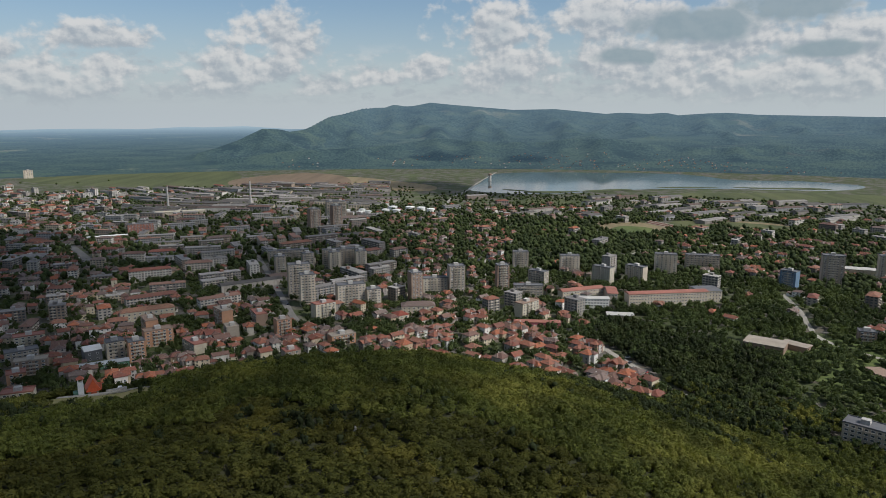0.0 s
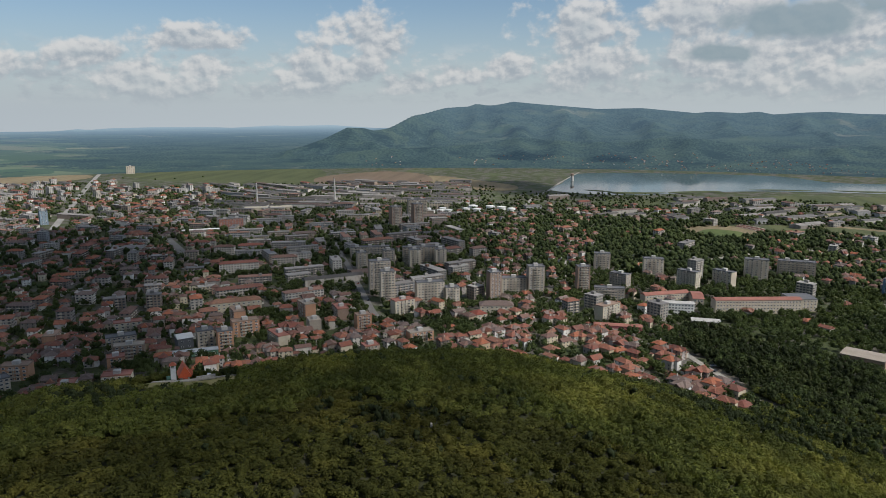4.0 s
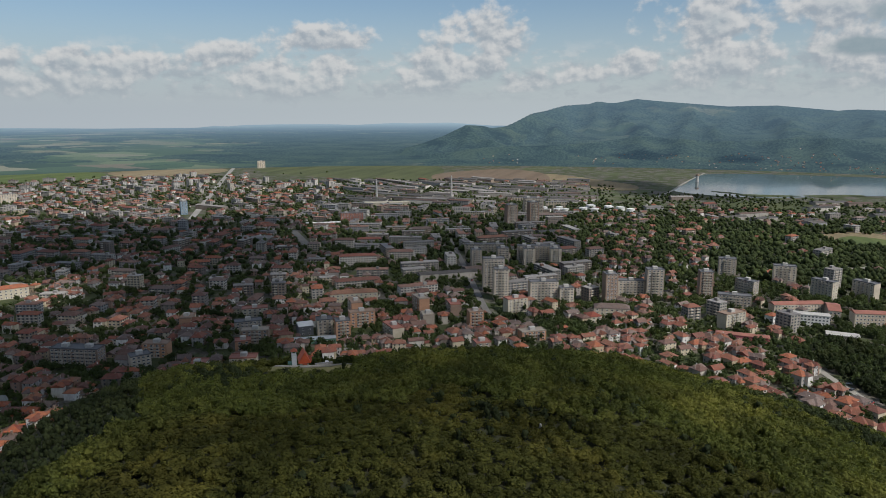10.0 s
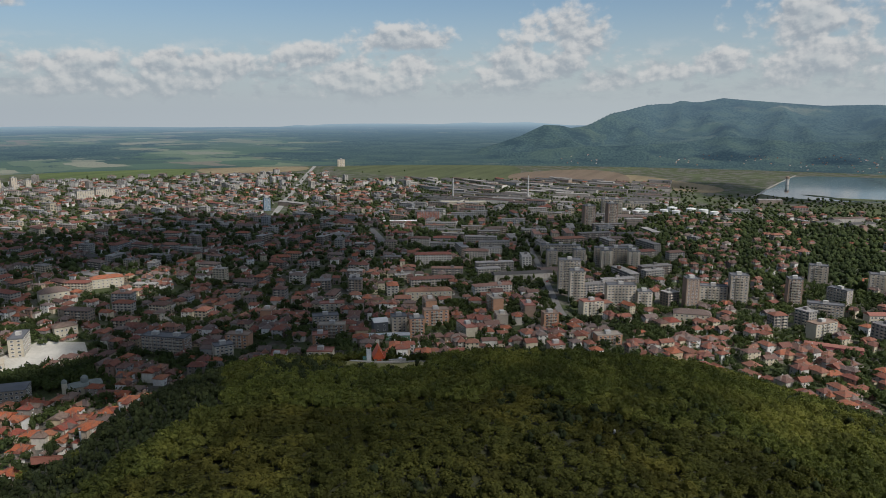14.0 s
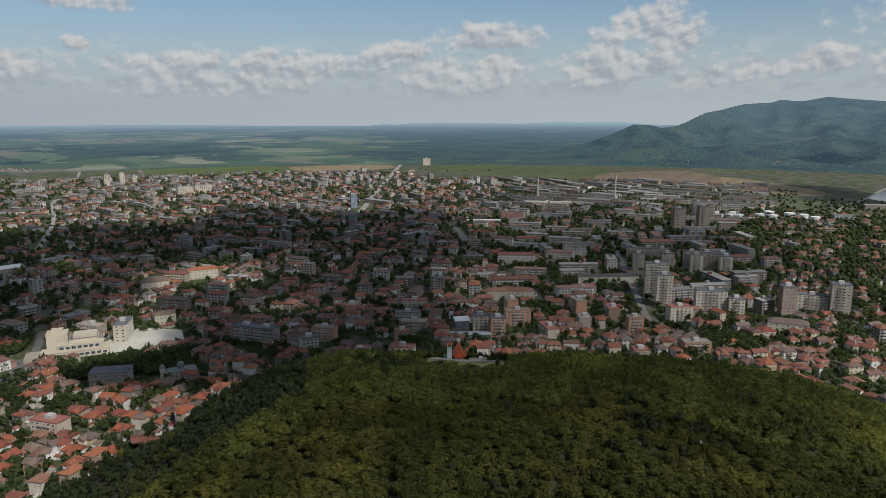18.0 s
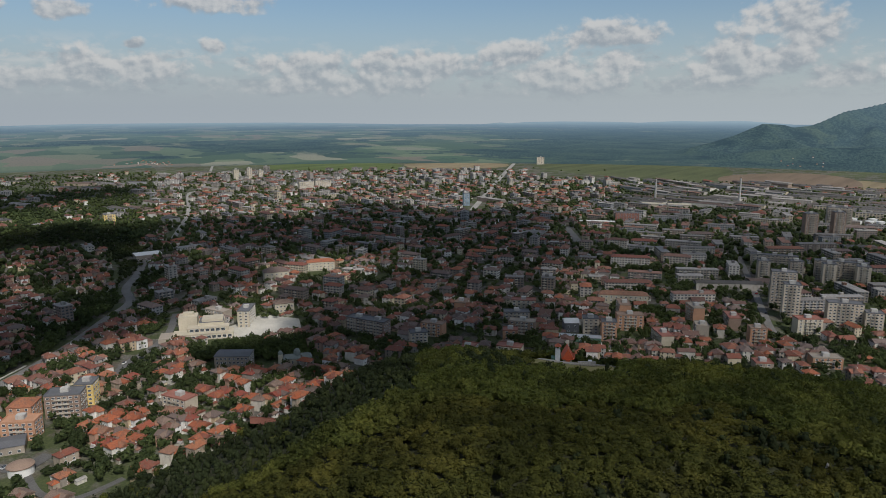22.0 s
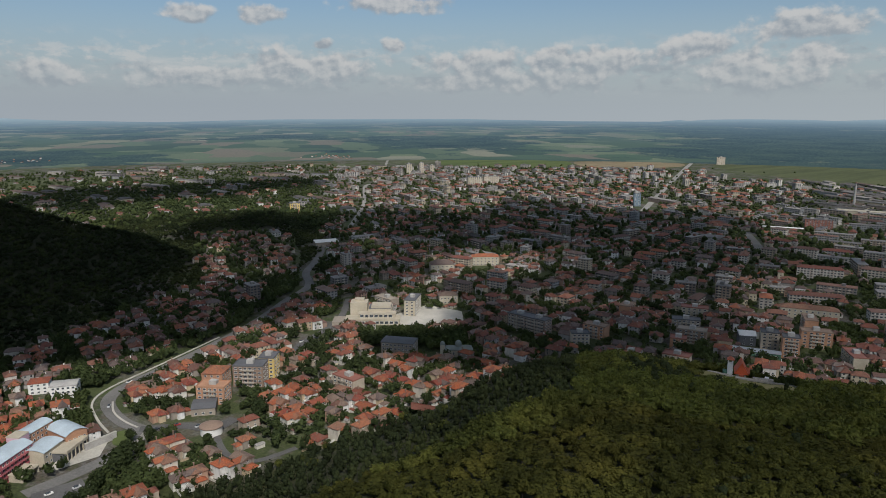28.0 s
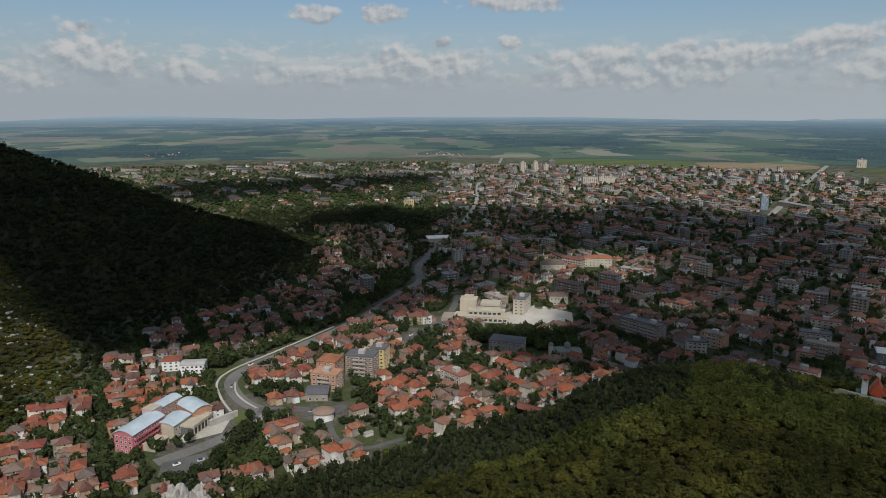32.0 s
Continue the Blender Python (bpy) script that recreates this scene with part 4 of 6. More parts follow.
patch("green_field", M_meadow, [(18.5, 2080), (24.0, 2090), (31.5, 2380), (31.0, 2590), (18.5, 2590)], "wide green field outside the town", 0.3)
patch("barley_field", M_stubble, [(35.0, 2420), (41.0, 2330), (42.5, 2570), (35.3, 2590)], "pale barley field beside the avenue", 0.32)
patch("west_field", M_lush, [(44.0, 2330), (52.0, 2290), (53.0, 2590), (44.0, 2590)], "green field behind the housing estate", 0.3)
patch("hill_meadow", M_lush, [(67.0, 1420), (72.5, 1390), (78.0, 1480), (79.0, 1640), (70.0, 1600)], "bright green pasture", 0.3)
patch("far_pasture", M_meadow, [(80.0, 1900), (88.0, 1950), (90.0, 2250), (79.0, 2200)], "sunlit pasture at the foot of the flank", 0.3)
patch("park_lawn", M_lush, [(-22.3, 640), (-25.5, 610), (-30.0, 560), (-32.5, 570), (-31.0, 640), (-27.0, 680)], "rough green lawn round the low hall", 0.3, "lawn")
patch("long_lawn", M_lush, [(-33.0, 760), (-28.5, 705), (-27.8, 650), (-33.0, 620)], "bright grass slope", 0.35, "lawn")
guard(*place_at(54.0, 640, 0)[:2], 27), guard(*place_at(56.5, 632, 0)[:2], 20), guard(*place_at(52.4, 655, 0)[:2], 16)
patch("square", M_paving, [(57.8, 612), (54.6, 606), (51.5, 628), (51.7, 668), (54.6, 690), (57.6, 655)], "pale stone-paved town square", 0.4, "square", False)
patch("car_park", M_asphalt, [(86.0, 398), (82.6, 402), (82.2, 388), (84.5, 376), (86.5, 380)], "grey asphalt parking place", 0.5, "car park", False)
guard(*place_at(84.4, 389, 0)[:2], 16)
strip("median", M_paving, [(78.3, 455), (79.3, 470), (79.9, 487), (79.9, 505)], 1.3, "narrow pale median in the bend", 0.7, "kerb")
patch("verge", M_lush, [(80.2, 437), (79.4, 432), (78.7, 438), (79.0, 452), (79.9, 452)], "small green verge at the junction", 0.75, "lawn")
patch("school_yard", M_paving, [(81.2, 425), (84.8, 418), (84.2, 430), (81.8, 440), (80.4, 445)], "pale paved school yard", 0.45, "yard", False)
guard(*place_at(82.5, 431, 0)[:2], 14)

# ---- named buildings: the tower blocks ----
flats(12.62, 731, 15, 13, 12, 8, M_pale, "tall pale concrete tower block with balcony bands", "f", "fr")
flats(13.25, 772, 24, 12, 13, 8, M_grey, "tall grey stepped apartment tower with balconies", "f", "fr")
flats(9.1, 727, 30, 12, 8, 14, M_pale, "long pale apartment slab with white balcony bands", "f", "fr")
flats(7.25, 727, 15, 12, 6, 14, M_pale, "lower stepped end of a pale apartment slab", "f", "fr")
flats(3.73, 739, 13, 13, 11, 20, M_brown, "brown and white tower block of eleven storeys", "r", "fr")
flats(2.1, 775, 28, 11, 6, 10, M_pale, "pale six-storey apartment slab", "f", "fr")
flats(0.31, 773, 18, 13, 11, 14, M_grey, "grey tower block with stacked balconies", "f", "fr")
flats(-3.52, 793, 14, 13, 10, 14, M_brown, "brownish tower block with balconies", "f", "fr")
flats(-5.7, 757, 32, 11, 5, 4, M_grey, "long grey five-storey apartment block", "f", "fr")
flats(-6.5, 818, 22, 11, 6, -30, M_grey, "grey apartment block set askew", "f", "fr")
flats(-9.0, 888, 24, 12, 8, 8, M_pale, "pale eight-storey apartment block", "f", "fr")
flats(-5.0, 905, 20, 12, 8, 6, M_grey, "grey eight-storey apartment block among trees", "f", "fr")
flats(-11.7, 842, 24, 11, 7, -28, M_cream, "ochre-ended apartment slab set askew", "f", "fr")
flats(-14.3, 856, 24, 11, 7, -30, M_pale, "pale apartment slab with a blank white end", "f", "f")
flats(-16.5, 912, 27, 13, 9, 4, M_pale, "pale broad apartment block of nine storeys", "f", "fr")
flats(-19.2, 950, 42, 13, 7, 6, M_grey, "long grey seven-storey block", "f", "fr")
flats(-25.4, 893, 18, 12, 7, -20, M_bluewall, "grey apartment block with a blue end wall", "f", "f")
flats(-28.1, 938, 24, 14, 12, 10, M_grey, "grey high-rise tower at the edge of the park", "f", "fr")
flats(-31.4, 985, 18, 14, 11, 10, M_pale, "pale high-rise tower beside the park", "f", "fr")
flats(-32.6, 468, 44, 13, 5, -10, M_pale, "long white five-storey apartment building among trees", "f", "fl")
flats(-30.7, 700, 14, 11, 4, 10, M_brown, "unfinished brown concrete house frame", "f", "fr", group="", name="unfinished_house")
flats(9.6, 928, 56, 11, 8, 6, M_grey, "long grey slab of eight storeys", "f", "f")
flats(10.35, 908, 14, 12, 8, 12, M_pale, "pale tower in front of a long slab", "f", "fr")
flats(8.2, 911, 14, 12, 8, 12, M_pale, "pale tower beside a long slab", "f", "fr")
flats(14.7, 893, 13, 12, 8, 12, M_grey, "grey tower beside the pale street", "f", "fr")
flats(12.5, 921, 15, 12, 7, 12, M_grey, "grey tower of seven storeys", "f", "fr")
flats(14.0, 978, 55, 11, 5, 4, M_grey, "very long grey five-storey slab", "f", "f")
flats(11.87, 1232, 19, 16, 13, 20, M_brown, "dark brown high-rise tower", "f", "fr", gap=4.2)
flats(10.1, 1249, 17, 16, 14, 20, M_brown, "dark brown high-rise twin tower", "f", "fr", gap=4.2)
flats(10.1, 1358, 38, 14, 12, 10, M_grey, "broad grey high-rise slab", "f", "f", gap=5)
flats(24.9, 1278, 40, 14, 6, 4, M_faded, "dark red six-storey office building", "", "f", gap=4)
flats(31.85, 2560, 26, 13, 9, 4, M_pale, "lone white high-rise at the end of the avenue", "", "f", gap=5)
flats(56.05, 2046, 15, 14, 11, 12, M_cream, "cream high-rise tower on the estate", "", "fr", gap=5)
flats(55.05, 2080, 13, 14, 11, 12, M_pale, "pale high-rise tower on the estate", "", "fr", gap=5)
flats(54.2, 2102, 12, 13, 8, 12, M_pale, "pale tower on the estate", "", "fr", gap=5)
flats(50.7, 1755, 36, 13, 8, 14, M_cream, "sunlit cream apartment slab", "", "f", gap=4.5)
flats(49.4, 1806, 40, 13, 7, 14, M_pale, "sunlit white apartment slab", "", "f", gap=4.5)
flats(37.8, 1452, 13, 12, 9, 10, M_slate, "blue-grey tower beside the avenue", "", "fr")
flats(65.3, 1345, 19, 12, 6, 10, M_yellow, "yellow six-storey apartment block", "f", "f")
flats(69.4, 498, 22, 14, 5, -19, M_brown, "brown and grey apartment house with white bays", "f", "fr", group="", name="apartment_house", floor=3.1)
flats(67.9, 513, 12, 14, 5, -19, M_yellow, "grey apartment house with a yellow end", "", "fr", group="", name="apartment_house", floor=3.0)
flats(72.4, 475, 20, 12, 4, -26, M_brick, "orange rendered apartment house with balconies", "f", "fr", roof=M_brick, group="", name="apartment_house", floor=3.0)
hall("apartment_house", 72.1, 500, 15, 17, 12, -24, M_brick, M_tile[True], "orange apartment house with a broad tiled roof", 3.5, 0.9, 4, "fr", gap=3.5)
flats(55.85, 652, 11, 26, 5, -14, M_cream, "cream hotel block of five storeys on the square", "", "fr", group="", name="hotel", floor=3.1)
flats(27.4, 620, 14, 12, 5, 8, M_pale, "white five-storey apartment house below the hill", "f", "fr")
flats(25.9, 604, 13, 11, 6, 8, M_brick, "reddish apartment house with balconies", "f", "fr")
flats(33.5, 640, 24, 11, 4, 4, M_grey, "grey four-storey apartment block", "f", "fr")
flats(46.0, 606, 40, 12, 5, -34, M_brown, "long brown apartment block along a shaded street", "f", "fr")
flats(41.8, 575, 15, 11, 4, 10, M_pale, "pale apartment house in the shade", "f", "fr")
hall("yellow_school", 3.5, 684, 34, 14, 10, 4, M_cream, M_tile[True], "cream school building with an orange hipped roof", 3.5, 0.9, 3, "f")
hall("yellow_school_wing", 5.0, 665, 12, 15, 6, 30, M_cream, M_tile[True], "cream school wing with an orange roof", 3.0, 0.9, 2, "f")
hall("tiled_school", 24.9, 724, 50, 12, 11, 6, M_cream, M_tile[True], "long cream building with an orange tiled roof", 3.2, 0.9, 3, "f")
hall("town_hall", 49.8, 872, 34, 14, 11, 4, M_cream, M_tile[True], "long cream public building with a brown tiled roof", 3.0, 0.9, 3, "f")
hall("palace", 53.4, 822, 28, 16, 12, 8, M_cream, M_tile[True], "public building with a large orange hipped roof", 5.0, 1.0, 3, "fr")
hall("museum", 52.9, 694, 19, 12, 9, 10, M_cream, M_tile[True], "cream two-storey museum with a red tiled roof", 3.0, 1.0, 2, "fr", gap=3)
hall("white_hall", 62.9, 1002, 33, 24, 7, 10, M_grey, M_white, "large hall with a flat white roof", 0.6, 0.0, 1, "f")
hall("white_roof_hall", 27.2, 1241, 60, 10, 6, 2, M_grey, M_white, "long hall with a white sheet roof", 0.8, 0.0, 1, "f")
hall("white_roof_hall", 22.0, 1487, 94, 22, 8, 2, M_cream, M_cream, "very long works hall with a cream roof", 1.2, 0.0, 1, "f")
hall("hospital_wing", -16.7, 758, 88, 13, 14, 26, M_pale, M_faded, "long white hospital wing with a faded red roof", 1.6, 0.0, 4, "f", gap=3.2)
hall("hospital_end", -19.6, 786, 26, 24, 13, 26, M_pale, M_dark, "square hospital end block with a grey flat roof", 0.5, 0.0, 4, "fr", gap=3.2)
hall("hospital_main_block", -11.0, 722, 32, 11, 12, 8, M_white, M_concrete, "white hospital block with regular windows", 0.6, 0.0, 4, "f", gap=2.9)
hall("hospital_north_wing", -10.0, 765, 52, 11, 10, 32, M_pale, M_faded, "hospital wing with a red sheet roof", 2.2, 0.0, 3, "f", gap=3.2)
hall("hospital_gable", -12.4, 752, 11, 32, 11, 8, M_pale, M_faded, "hospital cross wing with a dark red roof", 2.6, 0.0, 3, "f", gap=3)
hall("hospital_annex", -13.2, 690, 26, 12, 5, 6, M_grey, M_concrete, "low grey hospital annexe", 0.5, 0.0, 1, "f")
hall("low_hall", -24.2, 634, 32, 22, 7, -10, M_brown, M_grey, "low grey hall with a broad flat roof in the park", 0.7, 0.0, 0)
hall("low_hall_wing", -26.3, 650, 22, 12, 5, -20, M_brown, M_grey, "low wing of the grey hall", 0.6, 0.0, 0)
hall("ruined_shed", -31.7, 610, 12, 20, 3, 30, M_brown, M_brown, "small brown shed with a worn roof", 1.6, 0.0, 0, category="shed")
hall("tiled_row", -6.5, 650, 44, 9, 5, 2, M_pink, M_faded, "low pinkish row building with a faded red roof", 1.4, 0.5, 1, "f")
hall("dark_roof_house", 57.0, 546, 27, 16, 10, -16, M_grey, M_dark, "grey public building with a dark flat roof", 0.5, 0.0, 3, "fr", gap=3.2)
hall("dark_shop", 73.2, 458, 15, 16, 5, -8, M_grey, M_dark, "low shop with a dark sheet roof", 1.0, 0.0, 1, "f")
hall("glass_hall", 29.0, 622, 13, 15, 9, 10, M_dark, M_white, "glazed hall with a white pitched roof", 2.5, 0.0, 2, "f")
hall("market_hall", 28.4, 597, 40, 9, 4, 2, M_green, M_metal, "low market hall with a green-grey sheet roof", 1.0, 0.0, 1, "f")
hall("white_house", 84.6, 545, 13, 12, 8, -12, M_white, M_tile[True], "tall white house with a red roof below the wood", 2.2, 0.9, 3, "fr", gap=3)
hall("white_house", 83.0, 528, 17, 12, 9, -14, M_white, M_concrete, "white four-storey house with a grey roof", 0.8, 0.0, 3, "fr", gap=3)
hall("orange_factory", -29.6, 1010, 44, 18, 7, 12, M_pale, M_concrete, "long white hall with a grey flat roof", 0.8, 0.0, 1, "f")


def culture_house():
    t = thing("culture_house", 59.6, 640, -6, "cream concrete culture house with terraces and a stage tower", "building")
    block("stage_tower", (16, 14, 18), (-9, 10, -1), M_cream, t, "tall blank cream stage tower")
    block("roof_hut", (9, 6, 2.2), (-9, 12, 17), M_cream, t)
    part("auditorium", slab((22, 20, 13, 11, 8, -1), (18, 15, 2.5, 12, 8, 12)), [M_cream], t)
    part("terrace", slab((50, 13, 6, 5, -6, -1), (51, 13.6, .8, 5, -6, 5)), [M_cream], t, "cream terrace with a pale parapet")
    part("terrace", slab((34, 9, 3.4, 9, -4, 5.8), (35, 9.6, .8, 9, -4, 9.2)), [M_cream], t, "upper cream terrace")
    block("flat_roof", (21, 18, .3), (11, 8, 12.1), M_dark, t, "dark felt roof")
    block("low_wing", (24, 18, 5), (-20, -6, -1), M_grey, t, "low wing with a dark roof")
    me = window_mesh(3.4, 2.6)
    for i in range(11):
        part("window", me, None, t, "dark window band", (-17 + i * 4.4, -12.5, 1.2))
    for i in range(7):
        part("window", me, None, t, "dark window band", (-5 + i * 4.4, -8.5, 6.3))
    guard_thing(t, 56, 30)


culture_house()


def barrel(w, d, rise, z, steps=8):
    """A bowed sheet roof over a plan w by d, bowed across d, with a thin edge."""
    a, s = Heap(), np.linspace(-1, 1, steps + 1)
    y, zz = s * d / 2, z + rise * (1 - s * s)
    v = np.concatenate([np.stack([np.full_like(y, x), y, zz + o], -1) for x in (-w / 2, w / 2) for o in (0.3, 0.0)])
    n, i = steps + 1, np.arange(steps)
    top, low = np.stack([i, 2 * n + i, 2 * n + i + 1, i + 1], -1), np.stack([n + i, n + i + 1, 3 * n + i + 1, 3 * n + i], -1)
    e0, e1 = np.stack([i, i + 1, n + i + 1, n + i], -1), np.stack([2 * n + i, 3 * n + i, 3 * n + i + 1, 2 * n + i + 1], -1)
    sides = np.array([[0, n, 3 * n, 2 * n], [steps, 2 * n + steps, 3 * n + steps, n + steps]])
    a.put(v, [np.concatenate([top, low, e0, e1, sides])])
    return a


def gable_fill(w, d, rise, z, steps=8):
    """The wall under a bowed roof."""
    a, s = Heap(), np.linspace(-1, 1, steps + 1)
    y, zz = s * d / 2, z + rise * (1 - s * s)
    for x in (-w / 2 + .15, w / 2 - .15):
        v = np.concatenate([np.stack([np.full_like(y, x), y, np.full_like(y, z - .1)], -1), np.stack([np.full_like(y, x), y, zz], -1)])
        i = np.arange(steps)
        a.put(v, [np.stack([i, i + 1, steps + 2 + i, steps + 1 + i], -1)])
    return a


def school_block(az, r, w, d, h, turn, mat, rise, storeys, label, name="school_wing", sides="fr"):
    t = thing(name, az, r, turn, label, "school", "school buildings on the bend")
    block("wall", (w, d, h + 2.5), (0, 0, -2.5), mat, t)
    part("roof", barrel(w + 1, d + 1, rise, h), [M_blueroof], t, "bowed pale blue sheet roof")
    part("gable", gable_fill(w, d, rise, h), [mat], t)
    windows(t, w, d, storeys, (h - .6) / storeys, 2.9, 1.6, 1.5, sides=sides)
    guard_thing(t, w, d)
    return t


wing = school_block(87.4, 430, 28, 13, 12, 49, M_pink, 2.2, 4, "pink four-storey school wing with a bowed blue roof", sides="fl")
for k in range(4):
    part("gallery", slab((26, 1.6, .25, 0, -7.2, k * 2.9 + .2), (26, .12, 1.0, 0, -7.9, k * 2.9 + .3)), [M_pink], wing, "pink gallery with a parapet")
school_block(84.9, 437, 17, 13, 8.5, 52, M_cream, 1.6, 2, "cream school hall with a bowed blue roof", sides="fr")
school_block(85.4, 456, 20, 9, 13, 47, M_brick, 1.6, 4, "orange school wing behind the hall", sides="fr")
school_block(83.2, 452, 20, 13, 9.5, -62, M_brick, 2.4, 2, "orange gymnasium with a high bowed roof", sides="r")
stair = thing("school_tower", 86.4, 445, 49, "pale pink stair tower of the school", "school")
block("shaft", (8, 8, 16), (0, 0, -1), painted("pale_pink", (0.55, 0.36, 0.40)), stair)
block("cap", (8.4, 8.4, .5), (0, 0, 15), M_cream, stair, "cream flat cap")
terrace = thing("school_terrace", 83.3, 437, 54, "raised cream school terrace over a dark undercroft", "terrace")
part("deck", slab((20, 13, .8, 0, 0, 5.5), (20, .3, 1.1, 0, -6.4, 6.2), (.3, 13, 1.1, 10, 0, 6.2)), [M_cream], terrace)
block("undercroft", (18.5, 11.5, 6), (0, .5, -.6), M_dark, terrace, "dark glazed undercroft")
for i in range(6):
    block("column", (.6, .6, 6), (-9 + i * 3.6, -6, -.5), M_cream, terrace)
low_deck = thing("school_porch", 86.3, 421, 49, "flat-roofed cream porch before the school", "porch")
part("deck", slab((13, 9, .7, 0, 0, 3.6)), [M_cream], low_deck)
for i in range(4):
    block("pier", (.7, 8.4, 4.2), (-6 + i * 4, 0, -.6), M_cream, low_deck)
retain = thing("retaining_wall", 81.0, 441, 30, "pale concrete retaining wall beside the bend", "wall")
block("face", (20, 1.2, 5), (0, 0, -.6), M_concrete, retain)
block("coping", (20.2, 1.5, .3), (0, 0, 4.4), M_paving, retain)
guard_thing(retain, 20, 3)


M_drygrass = crop("dry_grass", (0.095, 0.095, 0.032), (0.19, 0.165, 0.075), 0.08)
M_vermilion = painted("vermilion_sheet", (0.60, 0.115, 0.045), 0.5)


def chapel():
    t = thing("chapel", 29.45, 392, 4, "small white chapel with a steep red roof on the hill", "chapel")
    t.scale = (.85, .85, .85)
    block("nave", (5.6, 10, 4.6), (2.5, 3, -1), M_cream, t)
    a = Heap()
    a.put(*roofs((12, 8.2, 7.4), math.pi / 2, (2.5, 3, 2.6), 0.0))
    part("roof", a, [M_vermilion], t, "steep red sheet roof reaching low")
    a = Heap()
    a.put(*roofs((7, 3.6, 3.6), 0.0, (4.0, 1.0, 2.6), 0.0))
    part("dormer", a, [M_redroof], t, "red cross gable")
    block("porch", (3.0, 1.6, 2.6), (2.5, -3.6, -.2), M_redroof, t)
    block("tower", (3.2, 3.2, 9.5), (-4.2, 0, -1), M_white, t, "white square bell tower")
    part("belfry", slab((.5, .5, 2.4, -5.5, -1.3, 8.5), (.5, .5, 2.4, -2.9, -1.3, 8.5), (.5, .5, 2.4, -5.5, 1.3, 8.5), (.5, .5, 2.4, -2.9, 1.3, 8.5)), [M_white], t)
    a = Heap()
    a.put(*roofs((4.4, 4.4, 1.9), 0.0, (-4.2, 0, 11.0), 1.0))
    part("tower_cap", a, [M_redroof], t, "low red cap on the bell tower")
    block("side_house", (5, 5, 3.4), (-5.8, 1.8, -1), M_green, t, "green-painted side house")
    strip("chapel_path", M_lane, [(31.6, 386), (29.6, 383), (27.2, 388), (24.8, 393)], 4.0, "pale gravel path beside the chapel", 0.6, "path", 3.0)
    strip("chapel_lawn", M_drygrass, [(33.0, 383), (31.4, 379), (29.4, 376), (27.0, 378), (25.2, 383)], 9.0, "sunburnt grass clearing round the chapel", 0.4, "lawn", 2.0)
    w = thing("terrace_wall", 29.9, 385, 4, "low pale stone terrace wall below the chapel", "wall")
    part("stone_face", slab((16, .8, 1.3, -11, 0, -1.2), (10, .8, 1.5, 16, 1, -1.2), (9, .9, 1.0, 3, -.4, -1.2)), [M_rock], w)
    block("cap", (16.2, 1.1, .2), (-11, 0, .1), M_lane, w)
    van = thing("white_van", 27.3, 391, 84, "white delivery van parked by the chapel", "van")
    part("body", slab((4.6, 1.9, 1.5, 0, 0, .5), (3.0, 1.8, .7, -.7, 0, 2.0)), [M_white], van)
    part("windscreen", slab((.12, 1.6, .7, .85, 0, 1.95, 0)), [M_glass], van)
    for x, y in itertools.product((-1.5, 1.5), (-.9, .9)):
        wheel(van, x, y, 0.34)


def wheel(parent, x, y, rad):
    k = ("wheel", rad)
    if k not in MESHES:
        bm = bmesh.new()
        bmesh.ops.create_cone(bm, cap_ends=True, segments=14, radius1=rad, radius2=rad, depth=0.22, matrix=Matrix.Rotation(math.pi / 2, 4, "X"))
        me = bpy.data.meshes.new("wheel")
        bm.to_mesh(me)
        bm.free()
        me.materials.append(M_dark)
        MESHES[k] = me
    part("wheel", MESHES[k], None, parent, "", (x, y, rad))


chapel()
for az, r in ((30.0, 390), (29.0, 388), (28.0, 388), (27.2, 388), (31.3, 385), (26.4, 390)):
    guard(*place_at(az, r, 0)[:2], 10)
for az in np.arange(25.2, 32.8, 0.8):
    guard(*place_at(az, 369 + 4 * math.sin(az * 2.1), 0)[:2], 4.5)


# ---- works, tanks, stadium ----
def lathe(name, profile, mat, parent, at=(0, 0, 0), segments=24, label=""):
    bm = bmesh.new()
    rings = [[bm.verts.new((rr * math.cos(k / segments * math.tau), rr * math.sin(k / segments * math.tau), z)) for k in range(segments)] for rr, z in profile]
    for a, b in zip(rings, rings[1:]):
        for k in range(segments):
            bm.faces.new((a[k], a[(k + 1) % segments], b[(k + 1) % segments], b[k]))
    bm.faces.new(rings[-1])
    me = bpy.data.meshes.new(name)
    bm.to_mesh(me)
    bm.free()
    me.materials.append(mat)
    return part(name, me, None, parent, label, at)


